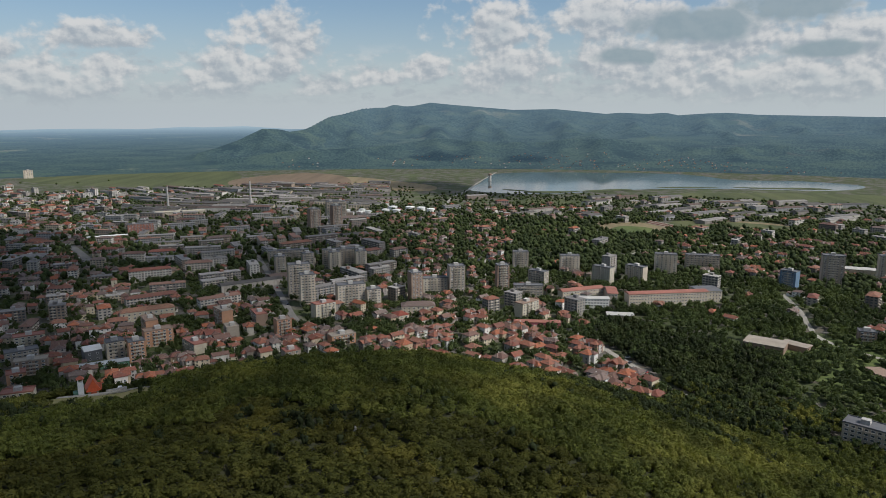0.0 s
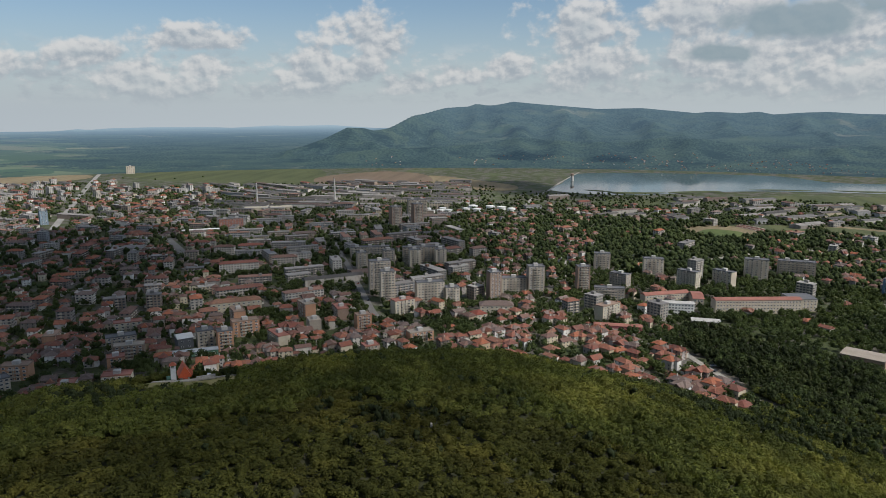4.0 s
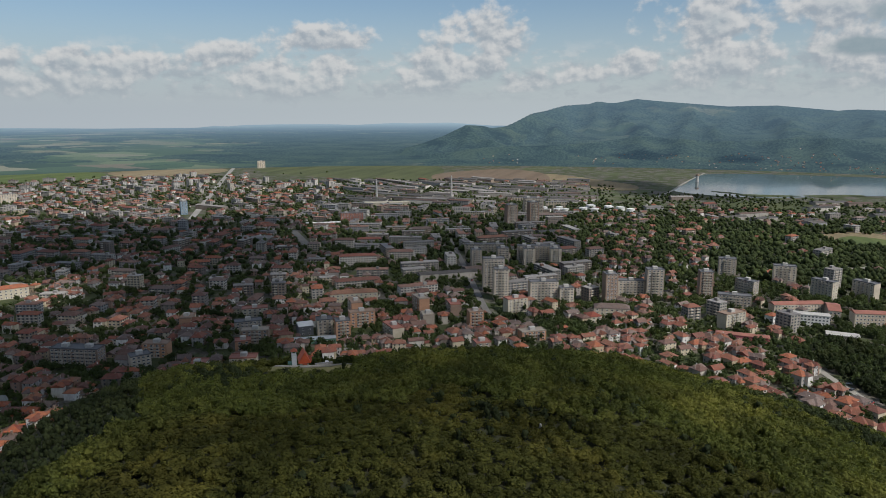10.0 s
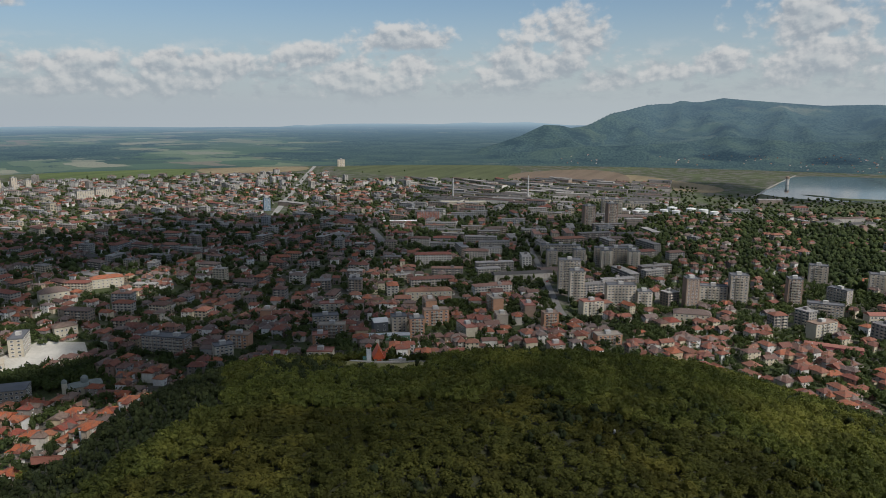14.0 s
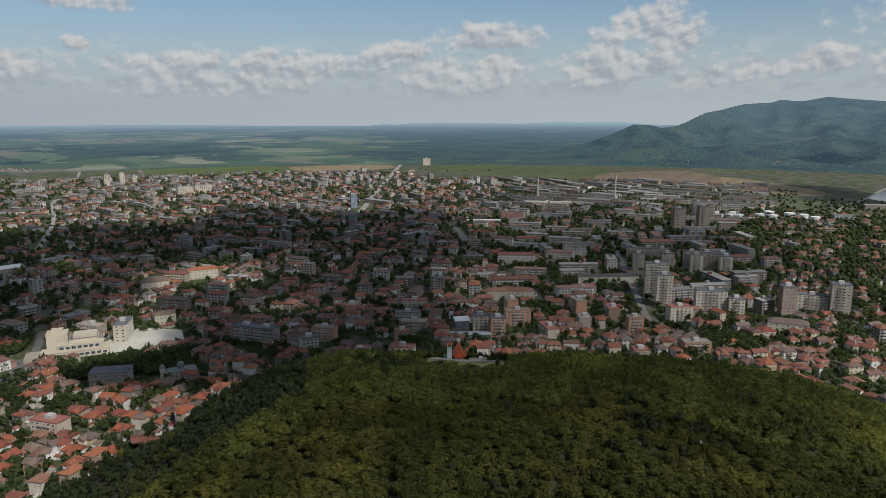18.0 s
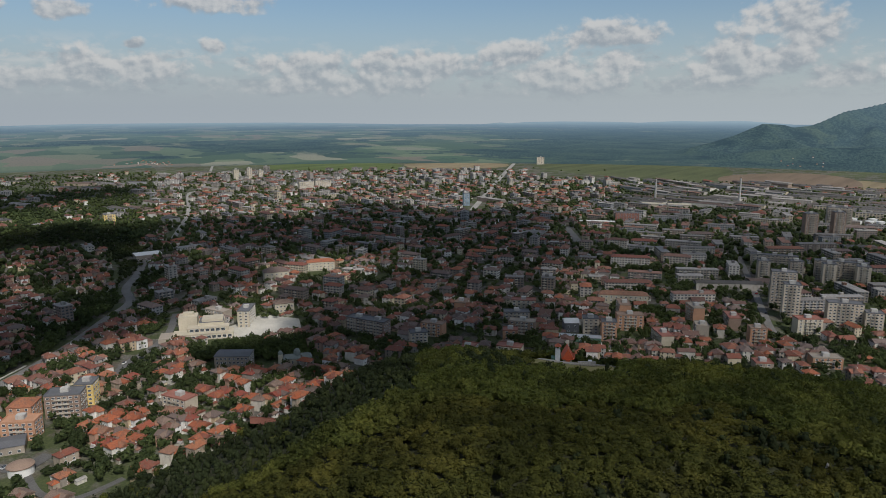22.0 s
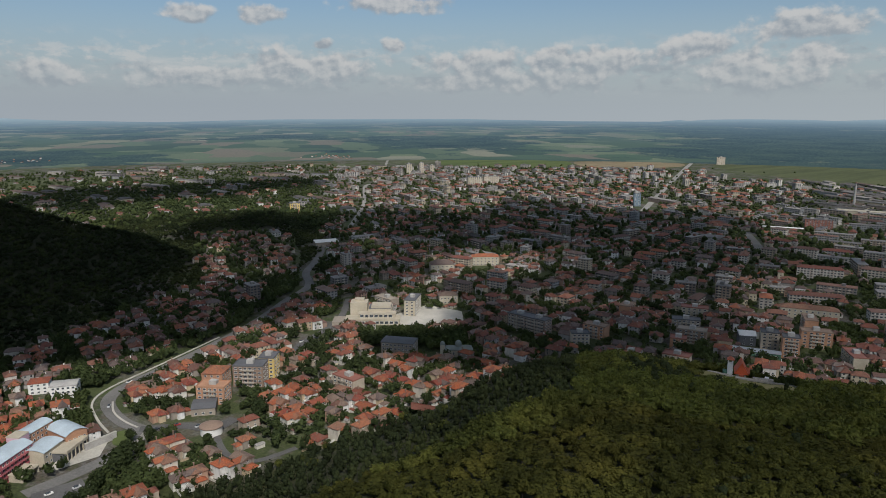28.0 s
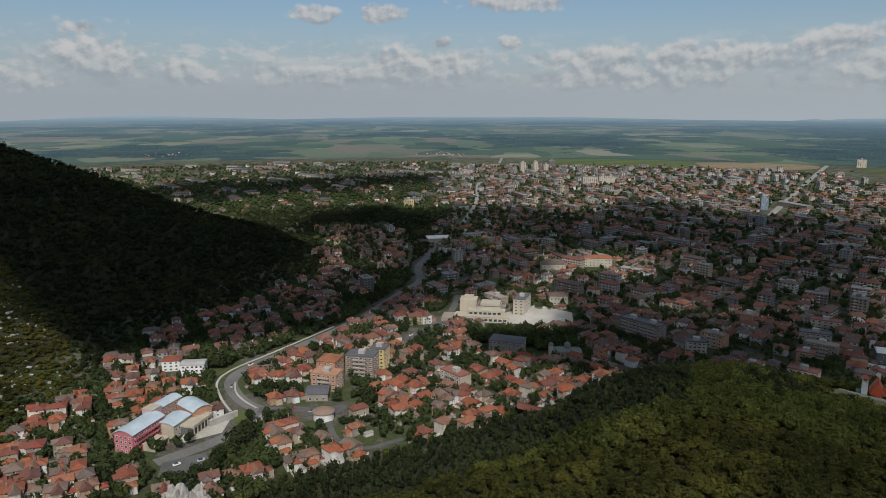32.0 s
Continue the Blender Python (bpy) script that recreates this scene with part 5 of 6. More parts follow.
for i, (az, h) in enumerate(((22.84, 50), (16.75, 57))):
    t = thing("factory_chimney", az, 1602, 0, "tall slender brick factory chimney above the sheds", "chimney", "chimneys of the works")
    lathe("shaft", [(2.6, -1), (1.5, h)], M_concrete, t)
    lathe("rim", [(1.8, h - 2), (1.9, h + .4)], M_brown, t)
intake = thing("intake_tower", -2.41, 2130, 0, "grey concrete intake tower standing in the lake", "tower", z=0)
lathe("shaft", [(4.6, -1), (4.2, 17)], M_concrete, intake)
lathe("cabin", [(5.6, 17), (5.6, 21.5), (3.0, 23)], M_brown, intake)
first = None
for i, (az, r, s) in enumerate(((9.6, 1425, .8), (8.9, 1420, .8), (8.2, 1428, .85), (7.5, 1432, .85), (9.2, 1455, .8), (8.0, 1462, .85), (6.1, 1448, 1.0), (5.2, 1442, 1.0), (5.5, 1485, 1.15), (4.1, 1478, 1.15), (3.2, 1470, 1.1), (2.4, 1452, 1.0))):
    if first is None:
        first = thing("storage_tank", az, r, 0, "round white fuel storage tank", "tank", "white tanks of the fuel depot")
        first.scale = (s * .85, s * .85, s * .7)
        lathe("shell", [(9.6, -1), (9.6, 8.5)], M_white, first, segments=32)
        lathe("dome", [(9.8, 8.5), (9.8, 8.9), (5.5, 10), (.4, 10.5)], M_white, first, segments=32)
        block("stair", (.9, 6, 8.5), (9.9, 0, 0), M_metal, first, "grey steel stair")
        base = first
    else:
        m = pose(*place_at(az, r), 0, 0, az)
        c = copy_thing(base, m)
        c.scale = (s * .85, s * .85, s * .7)
    guard(*place_at(az, r, 0)[:2], 16)
patch("stadium_pitch", M_lush, [(-12.2, 1245), (-14.0, 1215), (-15.6, 1235), (-15.2, 1290), (-13.0, 1300)], "bright green stadium pitch", 0.35, "pitch")
guard(*place_at(-13.8, 1265, 0)[:2], 60)
guard(*place_at(-17.8, 1345, 0)[:2], 50), guard(*place_at(-23.0, 1375, 0)[:2], 55)
patch("running_track", M_stubble, [(-11.0, 1290), (-13.8, 1195), (-16.6, 1245), (-16.2, 1330), (-11.8, 1360)], "sandy running track round the pitch", 0.3, "track")
patch("training_ground", M_meadow, [(-16.2, 1330), (-19.0, 1290), (-20.0, 1360), (-17.5, 1400)], "worn green training ground", 0.32, "pitch")
patch("sand_circuit", M_stubble, [(-20.6, 1340), (-25.5, 1345), (-26.0, 1410), (-20.0, 1430)], "pale sandy riding circuit with grass islands", 0.3, "track")
patch("circuit_green", M_meadow, [(-21.2, 1355), (-24.6, 1360), (-25.0, 1395), (-20.9, 1410)], "grass island inside the riding circuit", 0.4, "lawn")
stand = thing("grandstand", -15.7, 1325, -48, "low open grandstand with red and white seats", "grandstand")
for k in range(5):
    part("tier", slab((62, 2.6, 1.0 + k * .9, 0, k * 2.6, 0)), [M_faded if k % 2 else M_pale], stand)
guard_thing(stand, 62, 16)

# ---- red garden wall, domed church, round house, crag ----
wall = thing("garden_wall", 54.3, 411, -24, "long brick-red garden wall at the wood's edge", "wall")
block("face", (28, .6, 4.2), (0, 0, -1.6), M_faded, wall)
block("coping", (28.3, .9, .25), (0, 0, 2.6), M_tile[True], wall)
for az, r in ((52.6, 400), (53.6, 400), (54.6, 401), (55.6, 403), (56.6, 406), (52.8, 392), (53.8, 391), (54.8, 392), (55.8, 394)):
    guard(*place_at(az, r, 0)[:2], 6.5)
M_lead = painted("lead_sheet", (0.20, 0.215, 0.19), 0.6)
church = thing("domed_church", 52.4, 545, 4, "pale church with grey lead domes among trees", "church")
block("nave", (22, 10, 6.5), (4, 0, -.6), M_cream, church)
a = Heap()
a.put(*roofs((23, 11, 2.6), 0.0, (4, 0, 5.9), 0.6))
part("roof", a, [M_lead], church)
lathe("dome", [(2.6, 7.5), (2.6, 10), (2.3, 11.2), (1.4, 12.2), (.2, 12.8)], M_lead, church, (4, 0, 0), label="round grey dome")
lathe("bell_tower", [(1.9, -.5), (1.9, 9.5)], M_cream, church, (-9, -1, 0))
lathe("bell_dome", [(2.1, 9.5), (1.9, 10.8), (1.1, 11.8), (.15, 12.4)], M_lead, church, (-9, -1, 0), label="grey onion dome")
windows(church, 22, 10, 1, 6, 4, 1.2, 2.6, 1.6, "f")
guard_thing(church, 24, 12)
rotunda = thing("round_house", 72.8, 430, 0, "round pale pavilion with a shallow brown roof", "pavilion")
lathe("wall", [(6.6, -1), (6.6, 5.2)], M_white, rotunda)
lathe("roof", [(7.2, 5.0), (7.2, 5.5), (3.5, 7.2), (.2, 7.6)], M_brown, rotunda, label="shallow brown roof")
guard_thing(rotunda, 15, 15)


def crag(az, r, w, d, h, seed, label):
    bm = bmesh.new()
    bmesh.ops.create_icosphere(bm, subdivisions=4, radius=1.0)
    for v in bm.verts:
        c = v.co.copy()
        n = noise.fractal(c * 1.6 + Vector((seed, 0, 0)), 0.8, 2.1, 6) * .34 + (noise.cell(c * 2.6 + Vector((seed, 3, 1))) - .5) * .16
        v.co = Vector((c.x * w / 2 * (1 + n), c.y * d / 2 * (1 + n), min(max(c.z, -.4), .86 + .1 * n) * h * (1 + n * .5)))
    me = bpy.data.meshes.new("rock_outcrop")
    bm.to_mesh(me)
    bm.free()
    me.materials.append(M_rock)
    ob = new("rock_outcrop", me)
    x, y, z = place_at(az, r)
    ob.matrix_world = pose(x, y, z - .5, 0, 0, az)
    guard(x, y, max(w, d) / 2 - 2)
    return tagged(ob, label, "rock", "limestone outcrops on the hill")


crag(85.3, 334, 17, 12, 22, 3.0, "tall fissured grey limestone crag among trees")
crag(83.4, 331, 14, 11, 19, 8.0, "grey limestone crag beside a taller one")
crag(68.2, 272, 7, 5, 7.5, 5.0, "low pale limestone block in the scrub")
crag(9.0, 265, 1.4, 1.2, 5.2, 6.0, "small pale stone in the scrub")



# ---- houses and blocks that fill the quarters ----
house_spots, block_spots, shed_spots, tree_spots = [], [], [], []
for r0, r1, pitch in ((340, 760, 11.5), (760, 1250, 14.5), (1250, 2400, 18.0)):
    m = int(r1 / pitch) + 1
    for i, j in itertools.product(range(-m, m + 1), range(-m, m + 1)):
        # streets bend gently from quarter to quarter
        x, y = i * pitch, j * pitch
        swing = 0.5 * math.sin(x / 420 + 1.0) + 0.4 * math.sin(y / 510)
        x, y = x + rng.uniform(-2.4, 2.4), y + rng.uniform(-2.4, 2.4)
        az, r = math.degrees(math.atan2(-x, y)), math.hypot(x, y)
        if not (r0 <= r < r1 and -36 < az < 101):
            continue
        if r < hill_foot(az) + (20 if az > 48 else 135 if az > 7 else 84 if az > -9 else 66):
            continue
        z = float(land(np.array([x]), np.array([y]))[0])
        if z > 30 and r < 700:
            continue
        h, b, s, g, storeys = quarter(az, r)
        u = rng.random()
        lane = (i % 8 == 0) or (j % 7 == 0)
        if r < 1600 and wave(np.array(x), np.array(y), 34, 9.0) > (0.62 if az > 25 else 0.46):
            # groves and leafy yards between the rows
            h, b, g = h * 0.15, b * 0.4, min(1.0, g * 2.2)
        ok = clear_of(x, y, 3.5)
        if lane or not ok:
            if rng.random() < g * 0.5 and ok:
                tree_spots.append((x, y, z))
        elif u < h:
            house_spots.append((x, y, z, swing + rng.choice([0, math.pi / 2]) + rng.normal(0, 0.08), r))
        elif u < h + b * 0.62:
            block_spots.append((x, y, z, swing + rng.choice([0, 0, 0, math.pi / 2]) + rng.normal(0, .12), r, storeys))
        elif u < h + b * 0.62 + s * 0.5:
            shed_spots.append((x, y, z, swing, r))
        for _ in range(4 if r < 1500 else 3):
            if rng.random() < g * (1.15 if r < 760 else 1.3):
                tree_spots.append((x + rng.uniform(-.6, .6) * pitch, y + rng.uniform(-.6, .6) * pitch, z))


def clash(spots, gap):
    """Drops spots nearer to one another than gap."""
    kept, grid = [], {}
    for s in spots:
        k = (int(s[0] // gap), int(s[1] // gap))
        if any((s[0] - o[0]) ** 2 + (s[1] - o[1]) ** 2 < gap * gap for a in (-1, 0, 1) for b in (-1, 0, 1) for o in grid.get((k[0] + a, k[1] + b), ())):
            continue
        grid.setdefault(k, []).append(s)
        kept.append(s)
    return kept


taken = {}


def free(x, y, gap):
    k = (int(x // 40), int(y // 40))
    return all((x - o[0]) ** 2 + (y - o[1]) ** 2 > gap * gap for a in (-1, 0, 1) for b in (-1, 0, 1) for o in taken.get((k[0] + a, k[1] + b), ()))


def lay_blocks(spots):
    """Gives each block its length and keeps those that stand clear of roads, landmarks and one another."""
    kept = []
    for x, y, z, rot, r, storeys in clash(spots, 21):
        az = math.degrees(math.atan2(-x, y))
        w = rng.uniform(26, 52) if 6 < az < 26 and r > 700 else rng.uniform(14, 34) if r > 1000 else rng.uniform(13, 27)
        line = [(x + math.cos(rot) * k, y + math.sin(rot) * k) for k in np.linspace(-w / 2, w / 2, max(2, int(w / 8)))]
        if all(free(px, py, 17) and clear_of(px, py, 5) for px, py in line):
            kept.append((x, y, z, rot, r, storeys, w))
            for p in line:
                taken.setdefault((int(p[0] // 40), int(p[1] // 40)), []).append(p)
    return kept


block_spots = lay_blocks(block_spots)
house_spots = clash([s for s in house_spots if free(s[0], s[1], 12)], 8.5)
tree_spots = [s for s in tree_spots if free(s[0], s[1], 9)]


near_blocks = sorted((s for s in block_spots if s[4] < 720), key=lambda s: s[4])[:20]
block_spots = [s for s in block_spots if s not in near_blocks]
for x, y, z, rot, r, storeys, w in near_blocks:
    az, n = math.degrees(math.atan2(-x, y)), max(3, round(storeys * rng.uniform(.9, 1.2)))
    side = math.radians(az) - rot
    turn = math.degrees(rot) - az + (180 if math.cos(side) < 0 else 0)
    skin = (M_pale, M_cream, M_grey, M_brick, M_brown)[int(rng.integers(0, 5))]
    flats(az, r - 5.5, w, 11, n, turn, skin, "weathered apartment block below the hill with balconies", "f", "f", roof=(M_faded, M_brown, M_grey, M_faded)[int(rng.integers(0, 4))], group="apartment blocks below the hill", gap=4.0)


def window_quads(size, rot, place, floor=2.9, gap=3.2, wide=1.5, tall=1.5, sill=0.95, proud=0.06, sides=(0, 1, 2, 3)):
    """Glazed openings on the walls of one box: thin slabs a little proud of it."""
    w, d, h = size
    out = []
    for side in sides:
        long = w if side in (0, 2) else d
        n, m = max(1, int(long / gap)), max(1, int(h / floor))
        u = (np.arange(n) + 0.5) / n * long - long / 2
        u, k = [a.ravel() for a in np.meshgrid(u, np.arange(m))]
        z = k * floor + sill
        a, b, o = u - wide / 2, u + wide / 2, np.full_like(u, (d if side in (0, 2) else w) / 2 + proud)
        q = np.stack([np.stack([a, -o, z], -1), np.stack([b, -o, z], -1), np.stack([b, -o, z + tall], -1), np.stack([a, -o, z + tall], -1)], 1)
        t = side * math.pi / 2
        c, s = math.cos(t), math.sin(t)
        q = np.stack([q[..., 0] * c - q[..., 1] * s, q[..., 0] * s + q[..., 1] * c, q[..., 2]], -1)
        out.append(q)
    v = np.concatenate(out)
    v = spin(v, np.full(len(v), rot), np.repeat(np.array([place], float), len(v), 0))
    return v.reshape(-1, 3), index([[0, 1, 2, 3]], len(v), 4)


def fill_houses(spots, name, label):
    walls, tops, glass = Heap(), Heap(), Heap()
    for x, y, z, rot, r in spots:
        w, d, h = rng.uniform(6.5, 12.0), rng.uniform(6.0, 9.2), rng.choice([3.0, 5.4, 5.6, 6.0, 8.1, 8.4])
        if r > 1200 or r < 760:
            w, d = w * 1.14, d * 1.12
        z0 = z - 1.2
        walls.put(*boxes((w, d, h + 1.2), rot, (x, y, z0)))
        tops.put(*roofs((w + .9, d + .9, rng.uniform(1.7, 3.0)), rot, (x, y, z + h), rng.choice([0.0, 0.9, 0.9, 1.0])))
        if r < 1200:
            glass.put(*window_quads((w, d, h), rot, (x, y, z), 2.8, 3.6, 1.2, 1.3))
        if rng.random() < 0.6:
            # a cross wing under its own hipped roof
            w3, k, side = w * rng.uniform(.42, .6), rng.uniform(-.22, .22) * w, rng.choice([-1, 1])
            d3, h3 = rng.uniform(2.0, 4.0), h - rng.choice([0.0, 0.0, 1.6])
            ox, oy = k, side * (d3 / 2)
            px, py = x + math.cos(rot) * ox - math.sin(rot) * oy, y + math.sin(rot) * ox + math.cos(rot) * oy
            walls.put(*boxes((w3, d + d3, h3 + 1.2), rot, (px, py, z0)))
            tops.put(*roofs((d + d3 + 1.2, w3 + 1.2, rng.uniform(1.9, 2.8)), rot + math.pi / 2, (px, py, z + h3), rng.choice([0.0, 0.8, 0.9])))
        if rng.random() < 0.35:
            # a low shed in the yard
            a, q = rng.uniform(0, 6.28), rng.uniform(7, 9)
            sx, sy, sw = x + math.cos(a) * q, y + math.sin(a) * q, rng.uniform(3, 5)
            walls.put(*boxes((sw, 3.2, 3.4), rot, (sx, sy, z0)))
            tops.put(*roofs((sw + .6, 3.8, rng.uniform(.5, 1.3)), rot, (sx, sy, z0 + 3.4), 0.0))
        if rng.random() < 0.4:
            w2, d2 = w * 0.55, d * 0.7
            dx, dy = math.cos(rot) * (w / 2 + w2 / 2 - 0.4), math.sin(rot) * (w / 2 + w2 / 2 - 0.4)
            walls.put(*boxes((w2, d2, h * 0.6 + 1.2), rot, (x + dx, y + dy, z0)))
            tops.put(*roofs((w2 + .8, d2 + .8, 1.5), rot, (x + dx, y + dy, z + h * 0.6), 0.5))
        if r < 1000:
            walls.put(*boxes((0.6, 0.6, 2.0), rot, (x + math.cos(rot) * w * .2, y + math.sin(rot) * w * .2, z + h + 1.2)))
    a = Heap()
    for src, slot in ((walls, 0), (tops, 1), (glass, 2)):
        if src.n:
            a.put(np.concatenate(src.v), [np.asarray(f) for f in src.f], slot)
    return tagged(a.make(name, [M_wall[False], M_tile[False], M_glass]), label, "houses", kind="stuff")


def fill_blocks(spots, name, label, skin=None):
    a = Heap()
    parts = [Heap(), Heap(), Heap(), Heap()]
    for x, y, z, rot, r, storeys, w in spots:
        n, d = max(2, round(storeys * rng.uniform(0.65, 1.3))), rng.uniform(9.5, 12.5)
        if w < 18 and rng.random() < 0.2:
            n = n + 3
        h = n * 2.85
        parts[0].put(*boxes((w, d, h + 1.5), rot, (x, y, z - 1.5)))
        if n <= 5 and rng.random() < (0.72 if r < 1250 and not (6 < math.degrees(math.atan2(-x, y)) < 26 and r > 700) else 0.2):
            parts[2].put(*roofs((w + 1, d + 1, 2.6), rot, (x, y, z + h), 0.9))
        else:
            parts[1].put(*boxes((w + 0.5, d + 0.5, 0.5), rot, (x, y, z + h)))
            parts[1].put(*boxes((4, 3.5, 2.6), rot, (x + math.cos(rot) * w * rng.uniform(-.3, .3), y + math.sin(rot) * w * .1, z + h + .5)))
        a.put(*window_quads((w, d, h), rot, (x, y, z), 2.85, 3.4 if r < 1400 else 5.0, 2.1 if r < 1400 else 3.4, 1.4), 3)
        if r < 1250:
            # balcony stacks on both long sides, with parapets a little paler than the wall
            for u in np.arange(-w / 2 + 4, w / 2 - 2, rng.choice([6.8, 9.0, 11.0])):
                for side in (-1, 1):
                    ox, oy = u, side * (d / 2 + .55)
                    px, py = x + math.cos(rot) * ox - math.sin(rot) * oy, y + math.sin(rot) * ox + math.cos(rot) * oy
                    for k in range(1, n):
                        parts[3].put(*boxes((3.0, 1.1, 1.05), rot, (px, py, z + k * 2.85 - .1)))
    for s, p in zip((0, 1, 2, 4), parts):
        if p.n:
            a.put(np.concatenate(p.v), p.f, s)
    return tagged(a.make(name, [skin or M_flat[False], M_flatroof[False], M_tile[False], M_glass, M_parapet]), label, "buildings", kind="stuff")


def fill_sheds(spots):
    a = Heap()
    for x, y, z, rot, r in spots:
        w, d, h = rng.uniform(30, 80), rng.uniform(14, 26), rng.uniform(5, 10)
        a.put(*boxes((w, d, h), rot, (x, y, z - .5)), 0)
        a.put(*roofs((w + .6, d + .6, 1.8), rot, (x, y, z + h - .5), 0.0), 1)
    return tagged(a.make("factory_sheds", [M_flat[False], M_shed]), "long grey factory sheds with low-pitched roofs", "sheds", kind="stuff")


shed_spots = [s for s in clash(shed_spots, 34) if free(s[0], s[1], 30)]
near_houses = sorted((s for s in house_spots if s[4] < 560 and 45 < math.degrees(math.atan2(-s[0], s[1])) < 99), key=lambda s: s[4])[:255]
rest = [s for s in house_spots if s not in near_houses]
fill_houses([s for s in rest if s[4] < 1200], "town_houses", "closely set plastered houses with clay-tiled hipped roofs")
fill_houses([s for s in rest if s[4] >= 1200], "suburb_houses", "distant plastered houses with red tiled roofs")
fill_blocks([s for s in block_spots if s[4] < 1200], "town_blocks", "grey concrete apartment blocks with rows of windows")
fill_blocks([s for s in block_spots if 1200 <= s[4] < 1850], "outer_blocks", "low weathered apartment blocks among trees")
fill_blocks([s for s in block_spots if s[4] >= 1850], "suburb_blocks", "distant pale panel-built apartment blocks", M_estate)
fill_sheds(shed_spots)


# ---- trees ----
def ico(level=0):
    bm = bmesh.new()
    bmesh.ops.create_icosphere(bm, subdivisions=level + 1, radius=1.0)
    v = np.array([p.co[:] for p in bm.verts])
    f = np.array([[q.index for q in t.verts] for t in bm.faces])
    bm.free()
    return v, f


ICO0, ICO1 = ico(0), ico(1)


def lump_crown(k, lumps, ball, spread=0.55, size=0.6, sprigs=0):
    """A crown about one unit in radius and two high: several ragged lumps, with loose sprigs of leaves standing out of them."""
    g = np.random.default_rng(100 + k)
    v0, f0 = ball
    vs, fs, n = [], [], 0
    for i in range(lumps):
        a, rad = g.uniform(0, 6.28), spread * math.sqrt(g.random()) if i else 0
        c = np.array([math.cos(a) * rad, math.sin(a) * rad, g.uniform(0.55, 1.45) - rad * 0.4])
        q = v0 * g.uniform(0.75, 1.25, (len(v0), 1)) * g.uniform(0.75, 1.1) * size * np.array([1, 1, 0.85]) + c
        vs.append(q), fs.append(f0 + n)
        n += len(q)
    for i in range(sprigs):
        d = g.normal(0, 1, 3)
        d /= np.linalg.norm(d)
        d[2] = abs(d[2]) * 1.2 - 0.3
        c = d * g.uniform(0.75, 1.05) * np.array([1, 1, .85]) + np.array([0, 0, 1.0])
        q = c + g.normal(0, 0.15, (3, 3))
        vs.append(q), fs.append(np.array([[n, n + 1, n + 2]]))
        n += 3
    return np.concatenate(vs), np.concatenate(fs)


def plant(name, spots, radius, height, crowns, mat, label, category="trees"):
    """A joined wood: every tree takes one of the crowns, turned and sized by chance. radius and height are (least, most)."""
    spots = np.asarray(spots, float)
    g = np.random.default_rng(len(spots))
    kind = g.integers(0, len(crowns), len(spots))
    heap = Heap()
    for k, (v, f) in enumerate(crowns):
        p = spots[kind == k]
        if not len(p):
            continue
        rad, hi = g.uniform(*radius, len(p)), g.uniform(*height, len(p)) / 2
        local = v[None] * np.stack([rad, rad * g.uniform(.85, 1.15, len(p)), hi], -1)[:, None]
        heap.put(spin(local, g.uniform(0, 6.28, len(p)), p), index(f, len(p), len(v)))
    return tagged(heap.make(name, [mat], True), label, category, kind="stuff")


def leafy_crown(k, ball, sprays, leaf=0.16, bumps=5):
    """A broad uneven crown: one lumpy body of foliage covered with sprays of leaves that lie along it."""
    g = np.random.default_rng(300 + k)
    v0, f0 = ball
    knobs = g.normal(0, 1, (bumps, 3)) + np.array([0, 0, .5])
    knobs /= np.linalg.norm(knobs, axis=1)[:, None]
    swell = g.uniform(.18, .42, bumps)
    squash = np.array([g.uniform(.82, 1.1), g.uniform(.82, 1.1), g.uniform(.72, .95)])

    def skin(d):
        return 0.70 + (swell * np.clip((d @ knobs.T - 0.55) / 0.45, 0, 1) ** 0.7).max(1)

    body = v0 * (skin(v0) * g.uniform(.70, .84, len(v0)))[:, None]
    d = g.normal(0, 1, (sprays, 3))
    d[:, 2] = np.abs(d[:, 2]) - .15
    d /= np.linalg.norm(d, axis=1)[:, None]
    mid = d * (skin(d) * g.uniform(.80, 1.15, sprays))[:, None]
    tilt = d + g.normal(0, .55, (sprays, 3))
    u = np.cross(tilt, g.normal(0, 1, (sprays, 3)))
    u /= np.linalg.norm(u, axis=1)[:, None]
    w = np.cross(tilt / np.linalg.norm(tilt, axis=1)[:, None], u)
    size = g.uniform(.6, 1.4, (sprays, 1)) * leaf
    tips = np.stack([mid + u * size * 1.3, mid - u * size * .7 + w * size, mid - u * size * .7 - w * size], 1).reshape(-1, 3)
    n = len(body)
    return np.concatenate([body, tips]) * squash + np.array([0, 0, .95]), np.concatenate([f0, np.arange(n, n + 3 * sprays).reshape(-1, 3)])


SCRUB = [leafy_crown(k, ICO0, 100, 0.165, 6) for k in range(16)]
BUSHY = [leafy_crown(k + 20, ICO0, 44, 0.24) for k in range(10)]
FOREST = [leafy_crown(k + 70, ICO0, 26, 0.26) for k in range(10)]
PLAIN = [lump_crown(k + 40, 1, ICO0, 0.0, 0.9, 7) for k in range(6)]
OCTA = (np.array([[1, 0, 0], [0, 1, 0], [-1, 0, 0], [0, -1, 0], [0, 0, 1], [0, 0, -1.0]]), np.array([[0, 1, 4], [1, 2, 4], [2, 3, 4], [3, 0, 4], [1, 0, 5], [2, 1, 5], [3, 2, 5], [0, 3, 5]]))
SMALL = [lump_crown(k + 50, 1, OCTA, 0.0, 1.0, 2) for k in range(6)]
PINES = [lump_crown(k + 60, 5, ICO0, 0.42, 0.5, 26) for k in range(6)]

